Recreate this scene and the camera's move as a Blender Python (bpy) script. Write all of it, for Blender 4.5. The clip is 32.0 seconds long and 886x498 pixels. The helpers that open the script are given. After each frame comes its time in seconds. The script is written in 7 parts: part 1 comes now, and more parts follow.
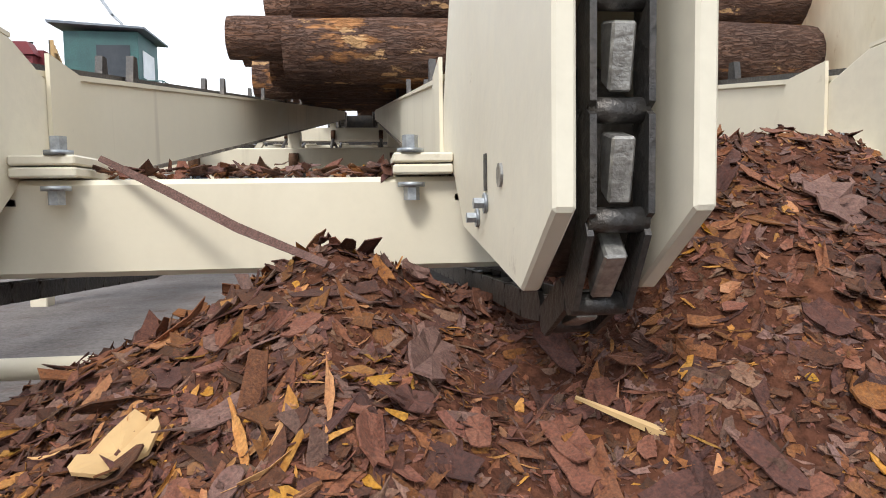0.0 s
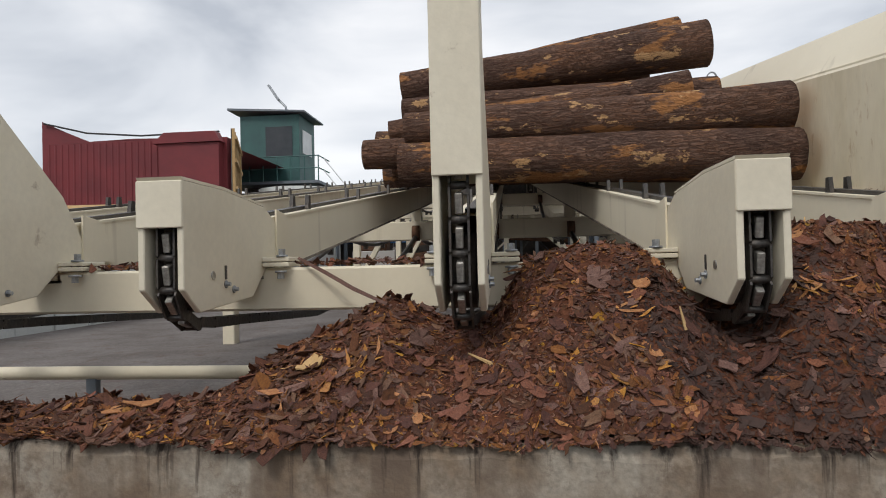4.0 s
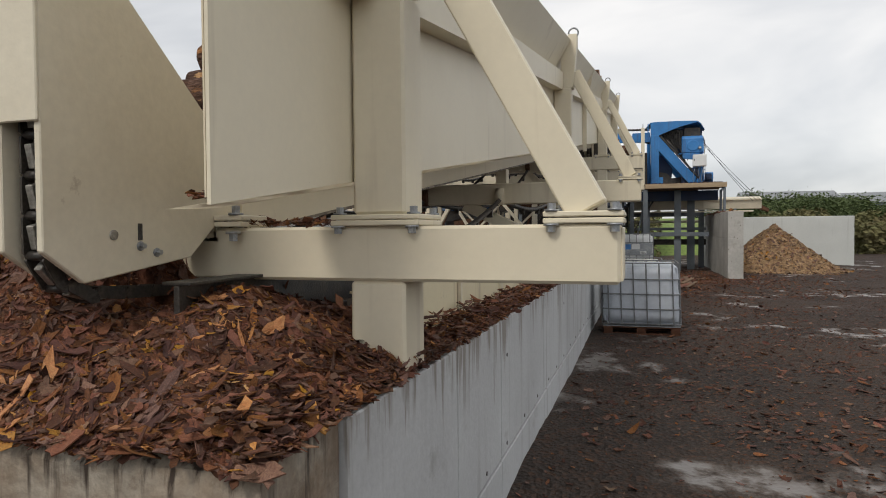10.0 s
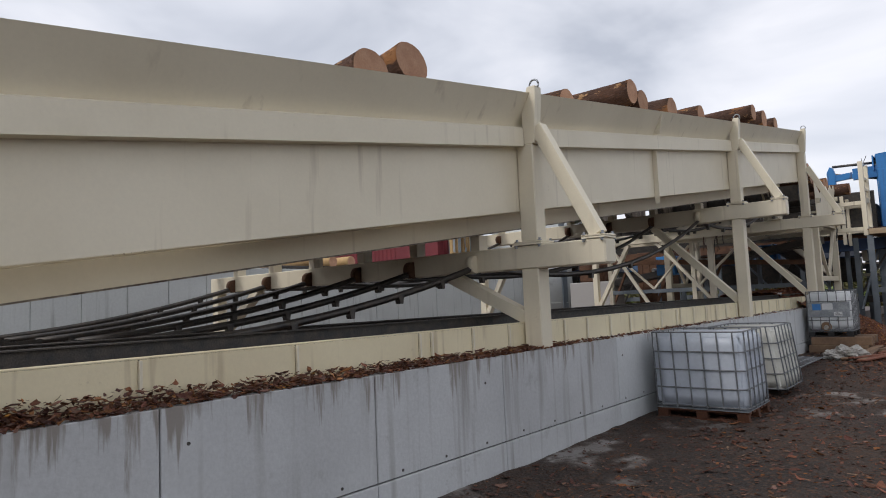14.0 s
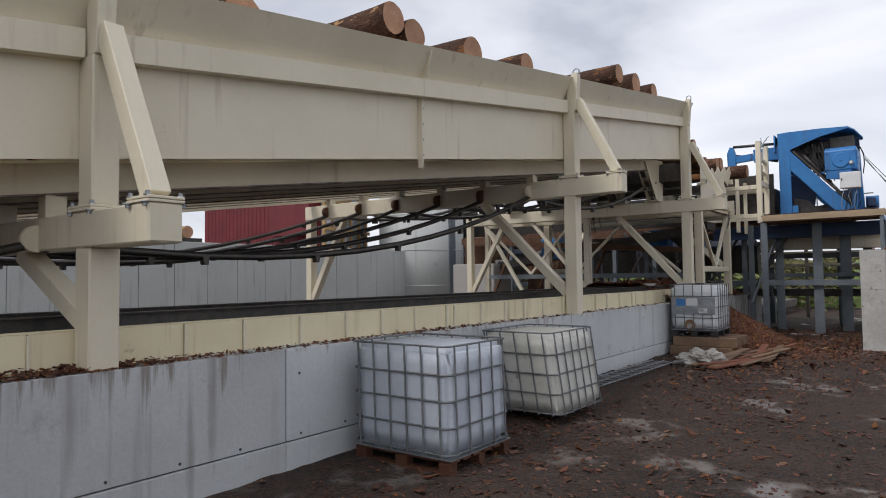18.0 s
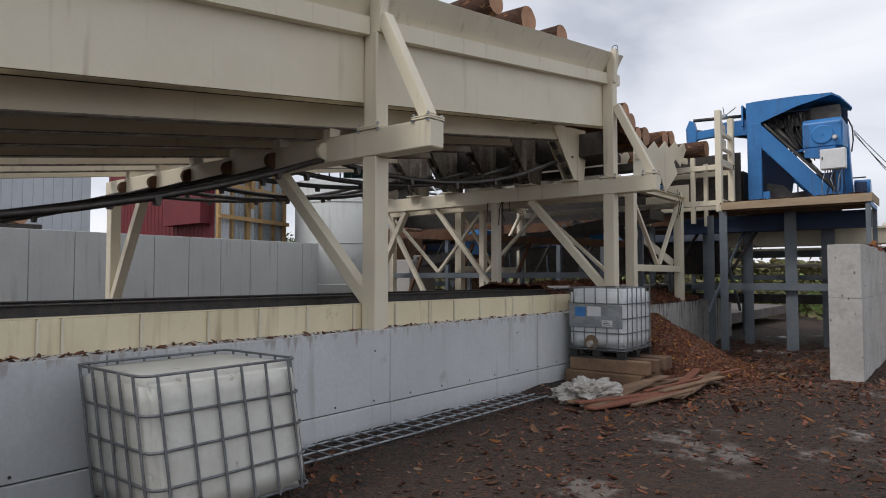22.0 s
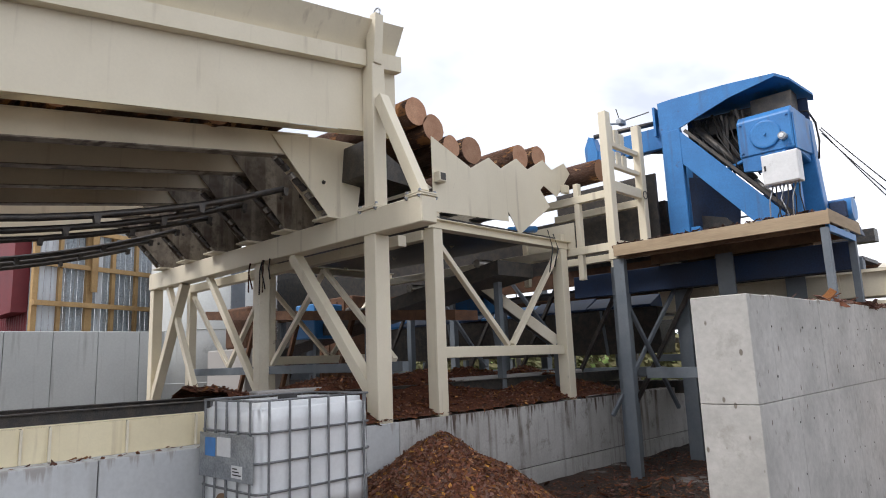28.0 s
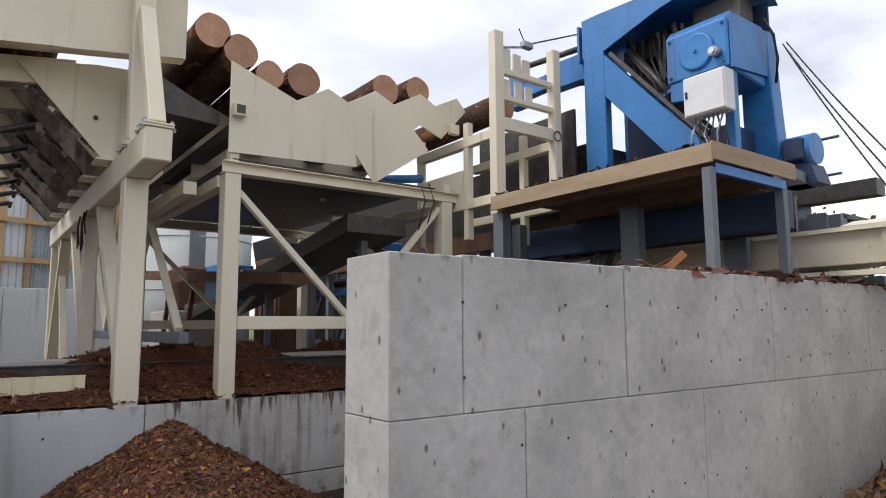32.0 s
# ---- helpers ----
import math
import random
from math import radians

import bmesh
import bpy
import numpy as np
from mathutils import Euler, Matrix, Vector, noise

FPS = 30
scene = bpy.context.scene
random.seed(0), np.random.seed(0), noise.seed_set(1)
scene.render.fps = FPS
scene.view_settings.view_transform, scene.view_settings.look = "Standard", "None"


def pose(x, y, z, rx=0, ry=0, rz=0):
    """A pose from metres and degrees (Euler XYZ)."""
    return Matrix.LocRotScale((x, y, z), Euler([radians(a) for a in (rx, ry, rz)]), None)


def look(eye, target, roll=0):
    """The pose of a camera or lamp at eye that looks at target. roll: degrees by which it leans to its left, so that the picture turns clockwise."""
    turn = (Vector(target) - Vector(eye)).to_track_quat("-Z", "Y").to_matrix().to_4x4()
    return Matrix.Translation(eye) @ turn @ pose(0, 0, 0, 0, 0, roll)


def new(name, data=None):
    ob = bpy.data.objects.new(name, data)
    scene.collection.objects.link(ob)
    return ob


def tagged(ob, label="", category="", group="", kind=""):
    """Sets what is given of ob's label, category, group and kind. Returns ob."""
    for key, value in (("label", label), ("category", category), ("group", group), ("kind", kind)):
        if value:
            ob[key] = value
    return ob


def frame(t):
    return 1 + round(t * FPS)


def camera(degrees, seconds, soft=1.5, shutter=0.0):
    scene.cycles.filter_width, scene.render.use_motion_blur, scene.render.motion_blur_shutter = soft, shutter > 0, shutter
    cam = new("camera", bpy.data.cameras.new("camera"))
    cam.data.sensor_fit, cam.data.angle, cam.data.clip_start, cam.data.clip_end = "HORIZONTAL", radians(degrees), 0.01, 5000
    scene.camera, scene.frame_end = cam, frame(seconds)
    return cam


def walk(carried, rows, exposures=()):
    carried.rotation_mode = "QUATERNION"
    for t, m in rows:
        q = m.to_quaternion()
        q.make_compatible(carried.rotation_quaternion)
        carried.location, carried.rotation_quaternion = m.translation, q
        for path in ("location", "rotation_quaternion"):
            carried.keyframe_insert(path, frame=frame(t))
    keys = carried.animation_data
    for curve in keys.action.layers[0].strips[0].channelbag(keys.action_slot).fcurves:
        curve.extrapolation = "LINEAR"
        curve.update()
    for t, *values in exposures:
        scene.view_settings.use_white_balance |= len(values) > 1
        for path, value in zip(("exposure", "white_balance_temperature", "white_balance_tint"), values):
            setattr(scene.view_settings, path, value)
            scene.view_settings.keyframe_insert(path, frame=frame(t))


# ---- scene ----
cam = camera(68.8, 32.0, soft=1.0)
PATH = [
    (0, (-0.2, -0.15, 1.678), (0.019, 1.834, 1.542), -0.9),
    (1, (0.002, -0.567, 1.689), (0.204, 1.421, 1.589), -0.3),
    (1.5, (0.156, -0.872, 1.715), (0.236, 1.124, 1.621), -0.6),
    (2, (0.197, -1.088, 1.722), (0.333, 0.908, 1.715), 0.2),
    (2.5, (0.242, -1.348, 1.739), (0.307, 0.651, 1.76), -0.7),
    (3, (0.309, -1.583, 1.752), (0.173, 0.412, 1.774), 0.3),
    (3.5, (0.226, -1.775, 1.751), (0.017, 0.214, 1.788), -1.1),
    (6, (1.032, -1.786, 1.756), (0.942, 0.211, 1.802), -1.9),
    (6.5, (1.401, -1.789, 1.73), (1.319, 0.209, 1.767), 1.0),
    (7, (1.778, -1.716, 1.696), (1.678, 0.282, 1.699), -1.6),
    (7.5, (2.191, -1.519, 1.739), (2.137, 0.476, 1.88), -1.7),
    (8, (2.641, -1.489, 1.77), (2.422, 0.498, 1.813), -0.2),
    (8.5, (2.96, -1.391, 1.734), (2.781, 0.601, 1.709), -2.6),
    (9, (3.297, -1.226, 1.748), (3.101, 0.764, 1.721), -3.0),
    (9.5, (3.64, -1.16, 1.751), (3.286, 0.808, 1.717), 0.0),
    (10, (3.982, -0.976, 1.721), (3.388, 0.933, 1.668), -0.5),
    (10.5, (4.293, -0.702, 1.688), (3.615, 1.18, 1.699), -3.8),
    (11, (4.748, -0.466, 1.665), (3.866, 1.328, 1.628), -1.8),
    (11.5, (5.151, -0.196, 1.637), (3.991, 1.433, 1.613), -1.3),
    (12, (5.556, 0.058, 1.67), (4.441, 1.716, 1.757), -4.9),
    (12.5, (6.029, 0.197, 1.695), (4.838, 1.797, 1.846), -3.4),
    (13, (6.395, 0.306, 1.737), (5.246, 1.933, 1.925), -1.1),
    (13.5, (6.781, 0.729, 1.731), (5.613, 2.338, 1.949), -3.0),
    (14, (7.058, 1.052, 1.728), (5.769, 2.572, 1.894), -2.5),
    (14.5, (7.28, 1.357, 1.731), (6.053, 2.928, 1.893), -1.5),
    (15, (7.43, 1.843, 1.711), (6.368, 3.527, 1.906), -1.3),
    (15.5, (7.47, 2.381, 1.684), (6.428, 4.083, 1.809), 0.9),
    (17.5, (7.986, 4.581, 1.778), (6.882, 6.243, 1.92), -0.9),
    (18, (8.043, 5.166, 1.824), (6.838, 6.76, 1.912), -0.7),
    (18.5, (8.115, 5.794, 1.854), (6.918, 7.392, 1.981), -1.4),
    (19, (8.268, 6.455, 1.834), (7.122, 8.085, 1.999), 0.7),
    (19.5, (8.311, 7.108, 1.829), (7.085, 8.68, 1.986), 0.7),
    (20, (8.349, 7.716, 1.814), (7.182, 9.334, 1.966), -1.0),
    (20.5, (8.434, 8.317, 1.82), (7.15, 9.847, 1.924), -1.2),
    (21, (8.384, 8.849, 1.833), (7.093, 10.372, 1.948), -1.6),
    (21.5, (8.467, 9.55, 1.8), (7.243, 11.127, 1.916), -1.6),
    (22, (8.508, 10.108, 1.787), (7.257, 11.667, 1.872), 0.0),
    (22.5, (8.649, 10.665, 1.802), (7.4, 12.226, 1.875), -2.3),
    (23, (8.739, 11.27, 1.833), (7.432, 12.783, 1.884), -2.1),
    (23.5, (8.77, 11.869, 1.799), (7.53, 13.436, 1.887), -1.8),
    (24, (8.816, 12.538, 1.83), (7.628, 14.146, 1.902), -0.6),
    (24.5, (8.923, 13.165, 1.828), (7.72, 14.762, 1.867), -0.8),
    (25, (9.054, 13.698, 1.816), (7.916, 15.343, 1.833), -2.0),
    (25.5, (9.131, 14.33, 1.828), (7.956, 15.948, 1.777), -1.9),
    (27.5, (9.19, 16.612, 1.874), (7.979, 18.198, 2.005), -4.4),
    (28, (9.184, 17.304, 1.885), (7.802, 18.71, 2.221), -2.2),
    (28.5, (9.249, 17.748, 1.853), (7.802, 19.068, 2.253), -2.5),
    (29, (9.288, 18.284, 1.838), (7.837, 19.61, 2.211), -3.2),
    (29.5, (9.27, 18.888, 1.845), (7.697, 20.071, 2.201), -3.1),
    (30, (9.346, 19.337, 1.829), (7.751, 20.487, 2.196), -2.1),
    (30.5, (9.502, 19.776, 1.825), (7.932, 20.971, 2.155), -2.2),
    (31, (9.829, 20.215, 1.847), (8.212, 21.381, 2.007), -2.4),
    (31.5, (10.051, 20.631, 1.873), (8.471, 21.827, 2.14), -4.3),
    (32, (10.184, 21.085, 1.922), (8.586, 22.264, 2.16), -0.3),
]
walk(cam, [(t, look(eye, target, roll)) for t, eye, target, roll in PATH],
     exposures=[(0, 1.20, 6300, 10), (1, 0.95, 6333, 10), (2, 0.60, 6367, 10), (3, 0.38, 6400, 10), (6, 0.20, 6800, 10), (8, 0.25, 6820, 10), (9, 0.25, 6830, 10), (10, 0.25, 6840, 10), (11, 0.30, 6850, 10), (12, 0.80, 6680, 12), (12.5, 0.60, 6480, 12), (13, 0.35, 6370, 13), (15, 0.25, 6375, 13), (19, 0.27, 6386, 13), (25, 0.17, 6402, 13), (27.5, 0.80, 6408, 13), (28, 0.90, 6409, 13), (28.5, 0.70, 6411, 13), (29, 0.45, 6412, 13), (30, 0.50, 6415, 13), (31, 0.75, 6417, 13), (32, 0.70, 6420, 13)])

# ---- light ----
world = bpy.data.worlds.new("overcast_sky")
scene.world = world
world.use_nodes = True
SUN_ELEV, SUN_TURN = 48.0, 200.0


def build_world():
    nt = world.node_tree
    nt.nodes.clear()
    out = nt.nodes.new("ShaderNodeOutputWorld")
    bg = nt.nodes.new("ShaderNodeBackground")
    sky = nt.nodes.new("ShaderNodeTexSky")
    sky.sky_type, sky.sun_disc = "NISHITA", False
    sky.sun_elevation, sky.sun_rotation = radians(SUN_ELEV), radians(SUN_TURN)
    dim = nt.nodes.new("ShaderNodeMixRGB")
    dim.blend_type, dim.inputs[0].default_value = "MULTIPLY", 1.0
    dim.inputs[2].default_value = (0.10, 0.10, 0.10, 1)
    nt.links.new(sky.outputs[0], dim.inputs[1])
    co = nt.nodes.new("ShaderNodeTexCoord")
    mp = nt.nodes.new("ShaderNodeMapping")
    mp.inputs["Scale"].default_value = (1.0, 1.0, 2.6)
    nt.links.new(co.outputs["Generated"], mp.inputs[0])
    nz = nt.nodes.new("ShaderNodeTexNoise")
    nz.inputs["Scale"].default_value, nz.inputs["Detail"].default_value = 2.1, 5.0
    nz.inputs["Roughness"].default_value, nz.inputs["Distortion"].default_value = 0.5, 0.4
    nt.links.new(mp.outputs[0], nz.inputs["Vector"])
    rp = nt.nodes.new("ShaderNodeValToRGB")
    e = rp.color_ramp.elements
    e[0].position, e[0].color = 0.34, (0.47, 0.50, 0.55, 1)
    e[1].position, e[1].color = 0.66, (0.88, 0.885, 0.90, 1)
    m = e.new(0.47)
    m.color = (0.66, 0.685, 0.725, 1)
    nt.links.new(nz.outputs[0], rp.inputs[0])
    mix = nt.nodes.new("ShaderNodeMixRGB")
    mix.inputs[0].default_value = 0.88
    nt.links.new(dim.outputs[0], mix.inputs[1])
    nt.links.new(rp.outputs[0], mix.inputs[2])
    nt.links.new(mix.outputs[0], bg.inputs[0])
    bg.inputs[1].default_value = 1.0
    nt.links.new(bg.outputs[0], out.inputs[0])


build_world()
sun = new("sun", bpy.data.lights.new("sun", "SUN"))
sun.data.energy, sun.data.angle, sun.data.color = 1.15, radians(14), (1.0, 0.965, 0.91)
SUN_DIR = Vector((math.sin(radians(SUN_TURN)) * math.cos(radians(SUN_ELEV)), math.cos(radians(SUN_TURN)) * math.cos(radians(SUN_ELEV)), math.sin(radians(SUN_ELEV))))
sun.matrix_world = look((0, 0, 30), Vector((0, 0, 30)) - SUN_DIR)
scene.view_settings.exposure = 0.0


# ---- materials ----
def material(name, base, second=None, rough=0.6, metal=0.0, scale=3.0, fine=40.0, bump=0.15, streak=False, dirt=None, dirt_amount=0.5,
             rand=0.0, stretch=None, spec=0.5, fine_amount=0.35, island=0.0, drip=None, pits=None):
    """A weathered surface: base and second colour mixed by large noise, fine grain, stains, relief; rand varies it from piece to piece."""
    m = bpy.data.materials.new(name)
    m.use_nodes = True
    nt = m.node_tree
    nd, ln = nt.nodes, nt.links
    b = nd["Principled BSDF"]
    co = nd.new("ShaderNodeTexCoord")
    mp = nd.new("ShaderNodeMapping")
    ln.new(co.outputs["Object"], mp.inputs[0])
    if stretch:
        mp.inputs["Scale"].default_value = stretch
    if rand:
        oi = nd.new("ShaderNodeObjectInfo")
        add = nd.new("ShaderNodeVectorMath")
        add.operation = "MULTIPLY_ADD"
        add.inputs[1].default_value = (37, 53, 71)
        ln.new(oi.outputs["Random"], add.inputs[0])
        ln.new(mp.outputs[0], add.inputs[2])
        vec = add.outputs[0]
    else:
        vec = mp.outputs[0]

    def noise_tex(s, detail=4.0, rough_=0.6):
        n = nd.new("ShaderNodeTexNoise")
        n.inputs["Scale"].default_value, n.inputs["Detail"].default_value, n.inputs["Roughness"].default_value = s, detail, rough_
        ln.new(vec, n.inputs["Vector"])
        return n

    def ramp(fac, a, bb):
        r = nd.new("ShaderNodeMapRange")
        r.inputs["From Min"].default_value, r.inputs["From Max"].default_value = a, bb
        ln.new(fac, r.inputs["Value"])
        return r.outputs[0]

    def mixc(fac, c1, c2, blend="MIX"):
        x = nd.new("ShaderNodeMixRGB")
        x.blend_type = blend
        for k, v in ((0, fac), (1, c1), (2, c2)):
            if isinstance(v, (int, float)):
                x.inputs[k].default_value = v
            elif isinstance(v, tuple):
                x.inputs[k].default_value = (*v, 1)
            else:
                ln.new(v, x.inputs[k])
        return x.outputs[0]

    second = second or tuple(c * 0.8 for c in base)
    big = noise_tex(scale)
    col = mixc(ramp(big.outputs[0], 0.36, 0.66), base, second)
    small = noise_tex(fine, 3.0)
    grain = mixc(ramp(small.outputs[0], 0.3, 0.7), (1 - fine_amount,) * 3, (1 + fine_amount * 0.4,) * 3)
    col = mixc(1.0, col, grain, "MULTIPLY")
    if dirt:
        if streak:
            sm = nd.new("ShaderNodeMapping")
            sm.inputs["Scale"].default_value = (7.0, 7.0, 0.45)
            ln.new(vec, sm.inputs[0])
            st = nd.new("ShaderNodeTexNoise")
            st.inputs["Scale"].default_value, st.inputs["Detail"].default_value = 1.0, 5.0
            ln.new(sm.outputs[0], st.inputs["Vector"])
            f1 = ramp(st.outputs[0], 0.62 - 0.12 * dirt_amount, 0.80 - 0.16 * dirt_amount)
            ms = nd.new("ShaderNodeMath")
            ms.operation = "MULTIPLY"
            ln.new(f1, ms.inputs[0])
            ln.new(ramp(noise_tex(scale * 0.7).outputs[0], 0.35, 0.62), ms.inputs[1])
            col = mixc(ms.outputs[0], col, dirt)
        sp = ramp(noise_tex(scale * 3.1, 6.0, 0.7).outputs[0], 0.70 - 0.14 * dirt_amount, 0.80 - 0.05 * dirt_amount)
        col = mixc(sp, col, dirt)
    if pits:
        # blowholes left by the formwork
        pm = nd.new("ShaderNodeMapping")
        pm.inputs["Scale"].default_value = (1.0, 1.0, 0.55)
        ln.new(vec, pm.inputs[0])
        pv = nd.new("ShaderNodeTexVoronoi")
        pv.inputs["Scale"].default_value = 11.0
        ln.new(pm.outputs[0], pv.inputs["Vector"])
        ps = nd.new("ShaderNodeSeparateColor")
        ln.new(pv.outputs["Color"], ps.inputs[0])
        size = nd.new("ShaderNodeMath")
        size.operation = "MULTIPLY_ADD"
        size.inputs[1].default_value, size.inputs[2].default_value = 0.34, -0.16
        ln.new(ps.outputs[0], size.inputs[0])
        gap = nd.new("ShaderNodeMath")
        gap.operation = "SUBTRACT"
        ln.new(size.outputs[0], gap.inputs[0])
        ln.new(pv.outputs["Distance"], gap.inputs[1])
        col = mixc(ramp(gap.outputs[0], -0.02, 0.05), col, pits)
    if drip:
        # rain runs of uneven length below the top edge
        top, fade, tint = drip
        dm = nd.new("ShaderNodeMapping")
        dm.inputs["Scale"].default_value = (11.0, 11.0, 0.8)
        ln.new(vec, dm.inputs[0])
        dn = nd.new("ShaderNodeTexNoise")
        dn.inputs["Scale"].default_value, dn.inputs["Detail"].default_value, dn.inputs["Roughness"].default_value = 1.0, 6.0, 0.62
        ln.new(dm.outputs[0], dn.inputs["Vector"])
        sz = nd.new("ShaderNodeSeparateXYZ")
        ln.new(co.outputs["Object"], sz.inputs[0])
        fall = nd.new("ShaderNodeMath")
        fall.operation = "MULTIPLY_ADD"
        fall.inputs[1].default_value, fall.inputs[2].default_value = fade, -fade * top - 0.487
        ln.new(sz.outputs[2], fall.inputs[0])
        both = nd.new("ShaderNodeMath")
        both.operation = "ADD"
        ln.new(dn.outputs[0], both.inputs[0])
        ln.new(fall.outputs[0], both.inputs[1])
        col = mixc(ramp(both.outputs[0], 0.0, 0.085), col, tint)
    if rand:
        h = nd.new("ShaderNodeHueSaturation")
        vr = nd.new("ShaderNodeMapRange")
        vr.inputs["To Min"].default_value, vr.inputs["To Max"].default_value = 1 - rand, 1 + rand
        ln.new(oi.outputs["Random"], vr.inputs["Value"])
        ln.new(vr.outputs[0], h.inputs["Value"])
        ln.new(col, h.inputs["Color"])
        col = h.outputs[0]
    if island:
        gi = nd.new("ShaderNodeNewGeometry")
        hv = nd.new("ShaderNodeHueSaturation")
        wn = nd.new("ShaderNodeTexWhiteNoise")
        wn.noise_dimensions = "1D"
        ln.new(gi.outputs["Random Per Island"], wn.inputs["W"])
        for sock, lo, hi in (("Value", 1 - island, 1 + island), ("Saturation", 0.92, 1.15)):
            q = nd.new("ShaderNodeMapRange")
            q.inputs["To Min"].default_value, q.inputs["To Max"].default_value = lo, hi
            ln.new(gi.outputs["Random Per Island"] if sock == "Value" else wn.outputs["Value"], q.inputs["Value"])
            ln.new(q.outputs[0], hv.inputs[sock])
        hq = nd.new("ShaderNodeMapRange")
        hq.inputs["To Min"].default_value, hq.inputs["To Max"].default_value = 0.487, 0.513
        ln.new(wn.outputs["Value"], hq.inputs["Value"])
        ln.new(hq.outputs[0], hv.inputs["Hue"])
        ln.new(col, hv.inputs["Color"])
        col = hv.outputs[0]
    ln.new(col, b.inputs["Base Color"])
    rr = nd.new("ShaderNodeMapRange")
    rr.inputs["To Min"].default_value, rr.inputs["To Max"].default_value = max(0.05, rough - 0.12), min(1.0, rough + 0.12)
    ln.new(small.outputs[0], rr.inputs["Value"])
    ln.new(rr.outputs[0], b.inputs["Roughness"])
    b.inputs["Metallic"].default_value = metal
    b.inputs["Specular IOR Level"].default_value = spec
    if bump:
        bp = nd.new("ShaderNodeBump")
        bp.inputs["Strength"].default_value, bp.inputs["Distance"].default_value = bump, 0.02
        hh = nd.new("ShaderNodeMath")
        hh.operation = "ADD"
        ln.new(small.outputs[0], hh.inputs[0])
        ln.new(big.outputs[0], hh.inputs[1])
        ln.new(hh.outputs[0], bp.inputs["Height"])
        ln.new(bp.outputs[0], b.inputs["Normal"])
    return m


CREAM = material("cream_paint", (0.76, 0.69, 0.535), (0.70, 0.63, 0.48), rough=0.5, scale=0.9, fine=30, bump=0.02, streak=True, dirt=(0.42, 0.35, 0.25), dirt_amount=0.12, fine_amount=0.025)
CREAM_OLD = material("cream_paint_rubbed", (0.74, 0.68, 0.54), (0.67, 0.605, 0.47), rough=0.5, scale=1.7, fine=30, bump=0.06, dirt=(0.24, 0.16, 0.09), dirt_amount=0.42, fine_amount=0.05)
CREAM_LINING = material("cream_paint_scuffed", (0.70, 0.625, 0.47), (0.62, 0.54, 0.38), rough=0.55, scale=3.0, fine=14, bump=0.05, stretch=(1, 1.4, 0.5), dirt=(0.40, 0.26, 0.12), dirt_amount=0.75, fine_amount=0.05)
# grease and dirt, with the base also darkened for underside shade
CREAM_GRIME_SHADE = material("cream_paint_greased_shaded", (0.36, 0.315, 0.25), (0.22, 0.185, 0.14), rough=0.6, scale=2.2, fine=40, bump=0.15, streak=True, dirt=(0.08, 0.055, 0.04), dirt_amount=1.6, fine_amount=0.12)
CREAM_PLATE = material("yellow_cream_paint", (0.78, 0.69, 0.47), (0.70, 0.61, 0.41), rough=0.5, scale=1.1, fine=50, bump=0.06, streak=True, dirt=(0.33, 0.24, 0.14), dirt_amount=0.4, fine_amount=0.03)
CONCRETE = material("pale_concrete", (0.60, 0.615, 0.615), (0.50, 0.515, 0.515), rough=0.8, scale=0.55, fine=25, bump=0.10, streak=True, dirt=(0.36, 0.355, 0.34), dirt_amount=0.3, fine_amount=0.07, drip=(1.16, 1.2, (0.38, 0.36, 0.34)))
CONCRETE_STAIN = material("stained_concrete", (0.36, 0.318, 0.258), (0.22, 0.158, 0.105), rough=0.85, scale=4.2, fine=40, bump=0.25, streak=True, dirt=(0.14, 0.10, 0.072), dirt_amount=1.3, fine_amount=0.25, drip=(1.19, 0.50, (0.040, 0.027, 0.019)))
CONCRETE_FAR = material("grey_concrete", (0.55, 0.565, 0.545), (0.48, 0.495, 0.48), rough=0.85, scale=0.5, fine=20, bump=0.08, streak=True, dirt=(0.28, 0.28, 0.26), dirt_amount=0.35, fine_amount=0.07)
STEEL_DARK = material("dark_greasy_steel", (0.065, 0.063, 0.062), (0.11, 0.095, 0.08), rough=0.45, metal=0.6, scale=9, fine=90, bump=0.2)
STEEL_WORN = material("worn_bright_steel", (0.50, 0.48, 0.44), (0.25, 0.23, 0.2), rough=0.4, metal=0.75, scale=14, fine=90, bump=0.15)
STEEL_GREY = material("blue_grey_steel", (0.13, 0.155, 0.18), (0.18, 0.20, 0.22), rough=0.6, metal=0.15, scale=2, fine=30, bump=0.05, dirt=(0.12, 0.08, 0.06), dirt_amount=0.5, fine_amount=0.08)
GALV = material("galvanised_steel", (0.42, 0.44, 0.46), (0.30, 0.32, 0.34), rough=0.45, metal=0.7, scale=6, fine=60, bump=0.05)
BLUE = material("blue_paint", (0.034, 0.21, 0.52), (0.026, 0.165, 0.43), rough=0.42, scale=2, fine=40, bump=0.05, streak=True, dirt=(0.06, 0.06, 0.08), dirt_amount=0.5, fine_amount=0.12)
RED = material("dark_red_cladding", (0.20, 0.025, 0.03), (0.15, 0.02, 0.025), rough=0.6, scale=1, fine=20, bump=0.1, fine_amount=0.12)
GREEN = material("green_painted_metal", (0.040, 0.125, 0.115), (0.032, 0.09, 0.088), rough=0.55, scale=1.5, fine=20, bump=0.05)


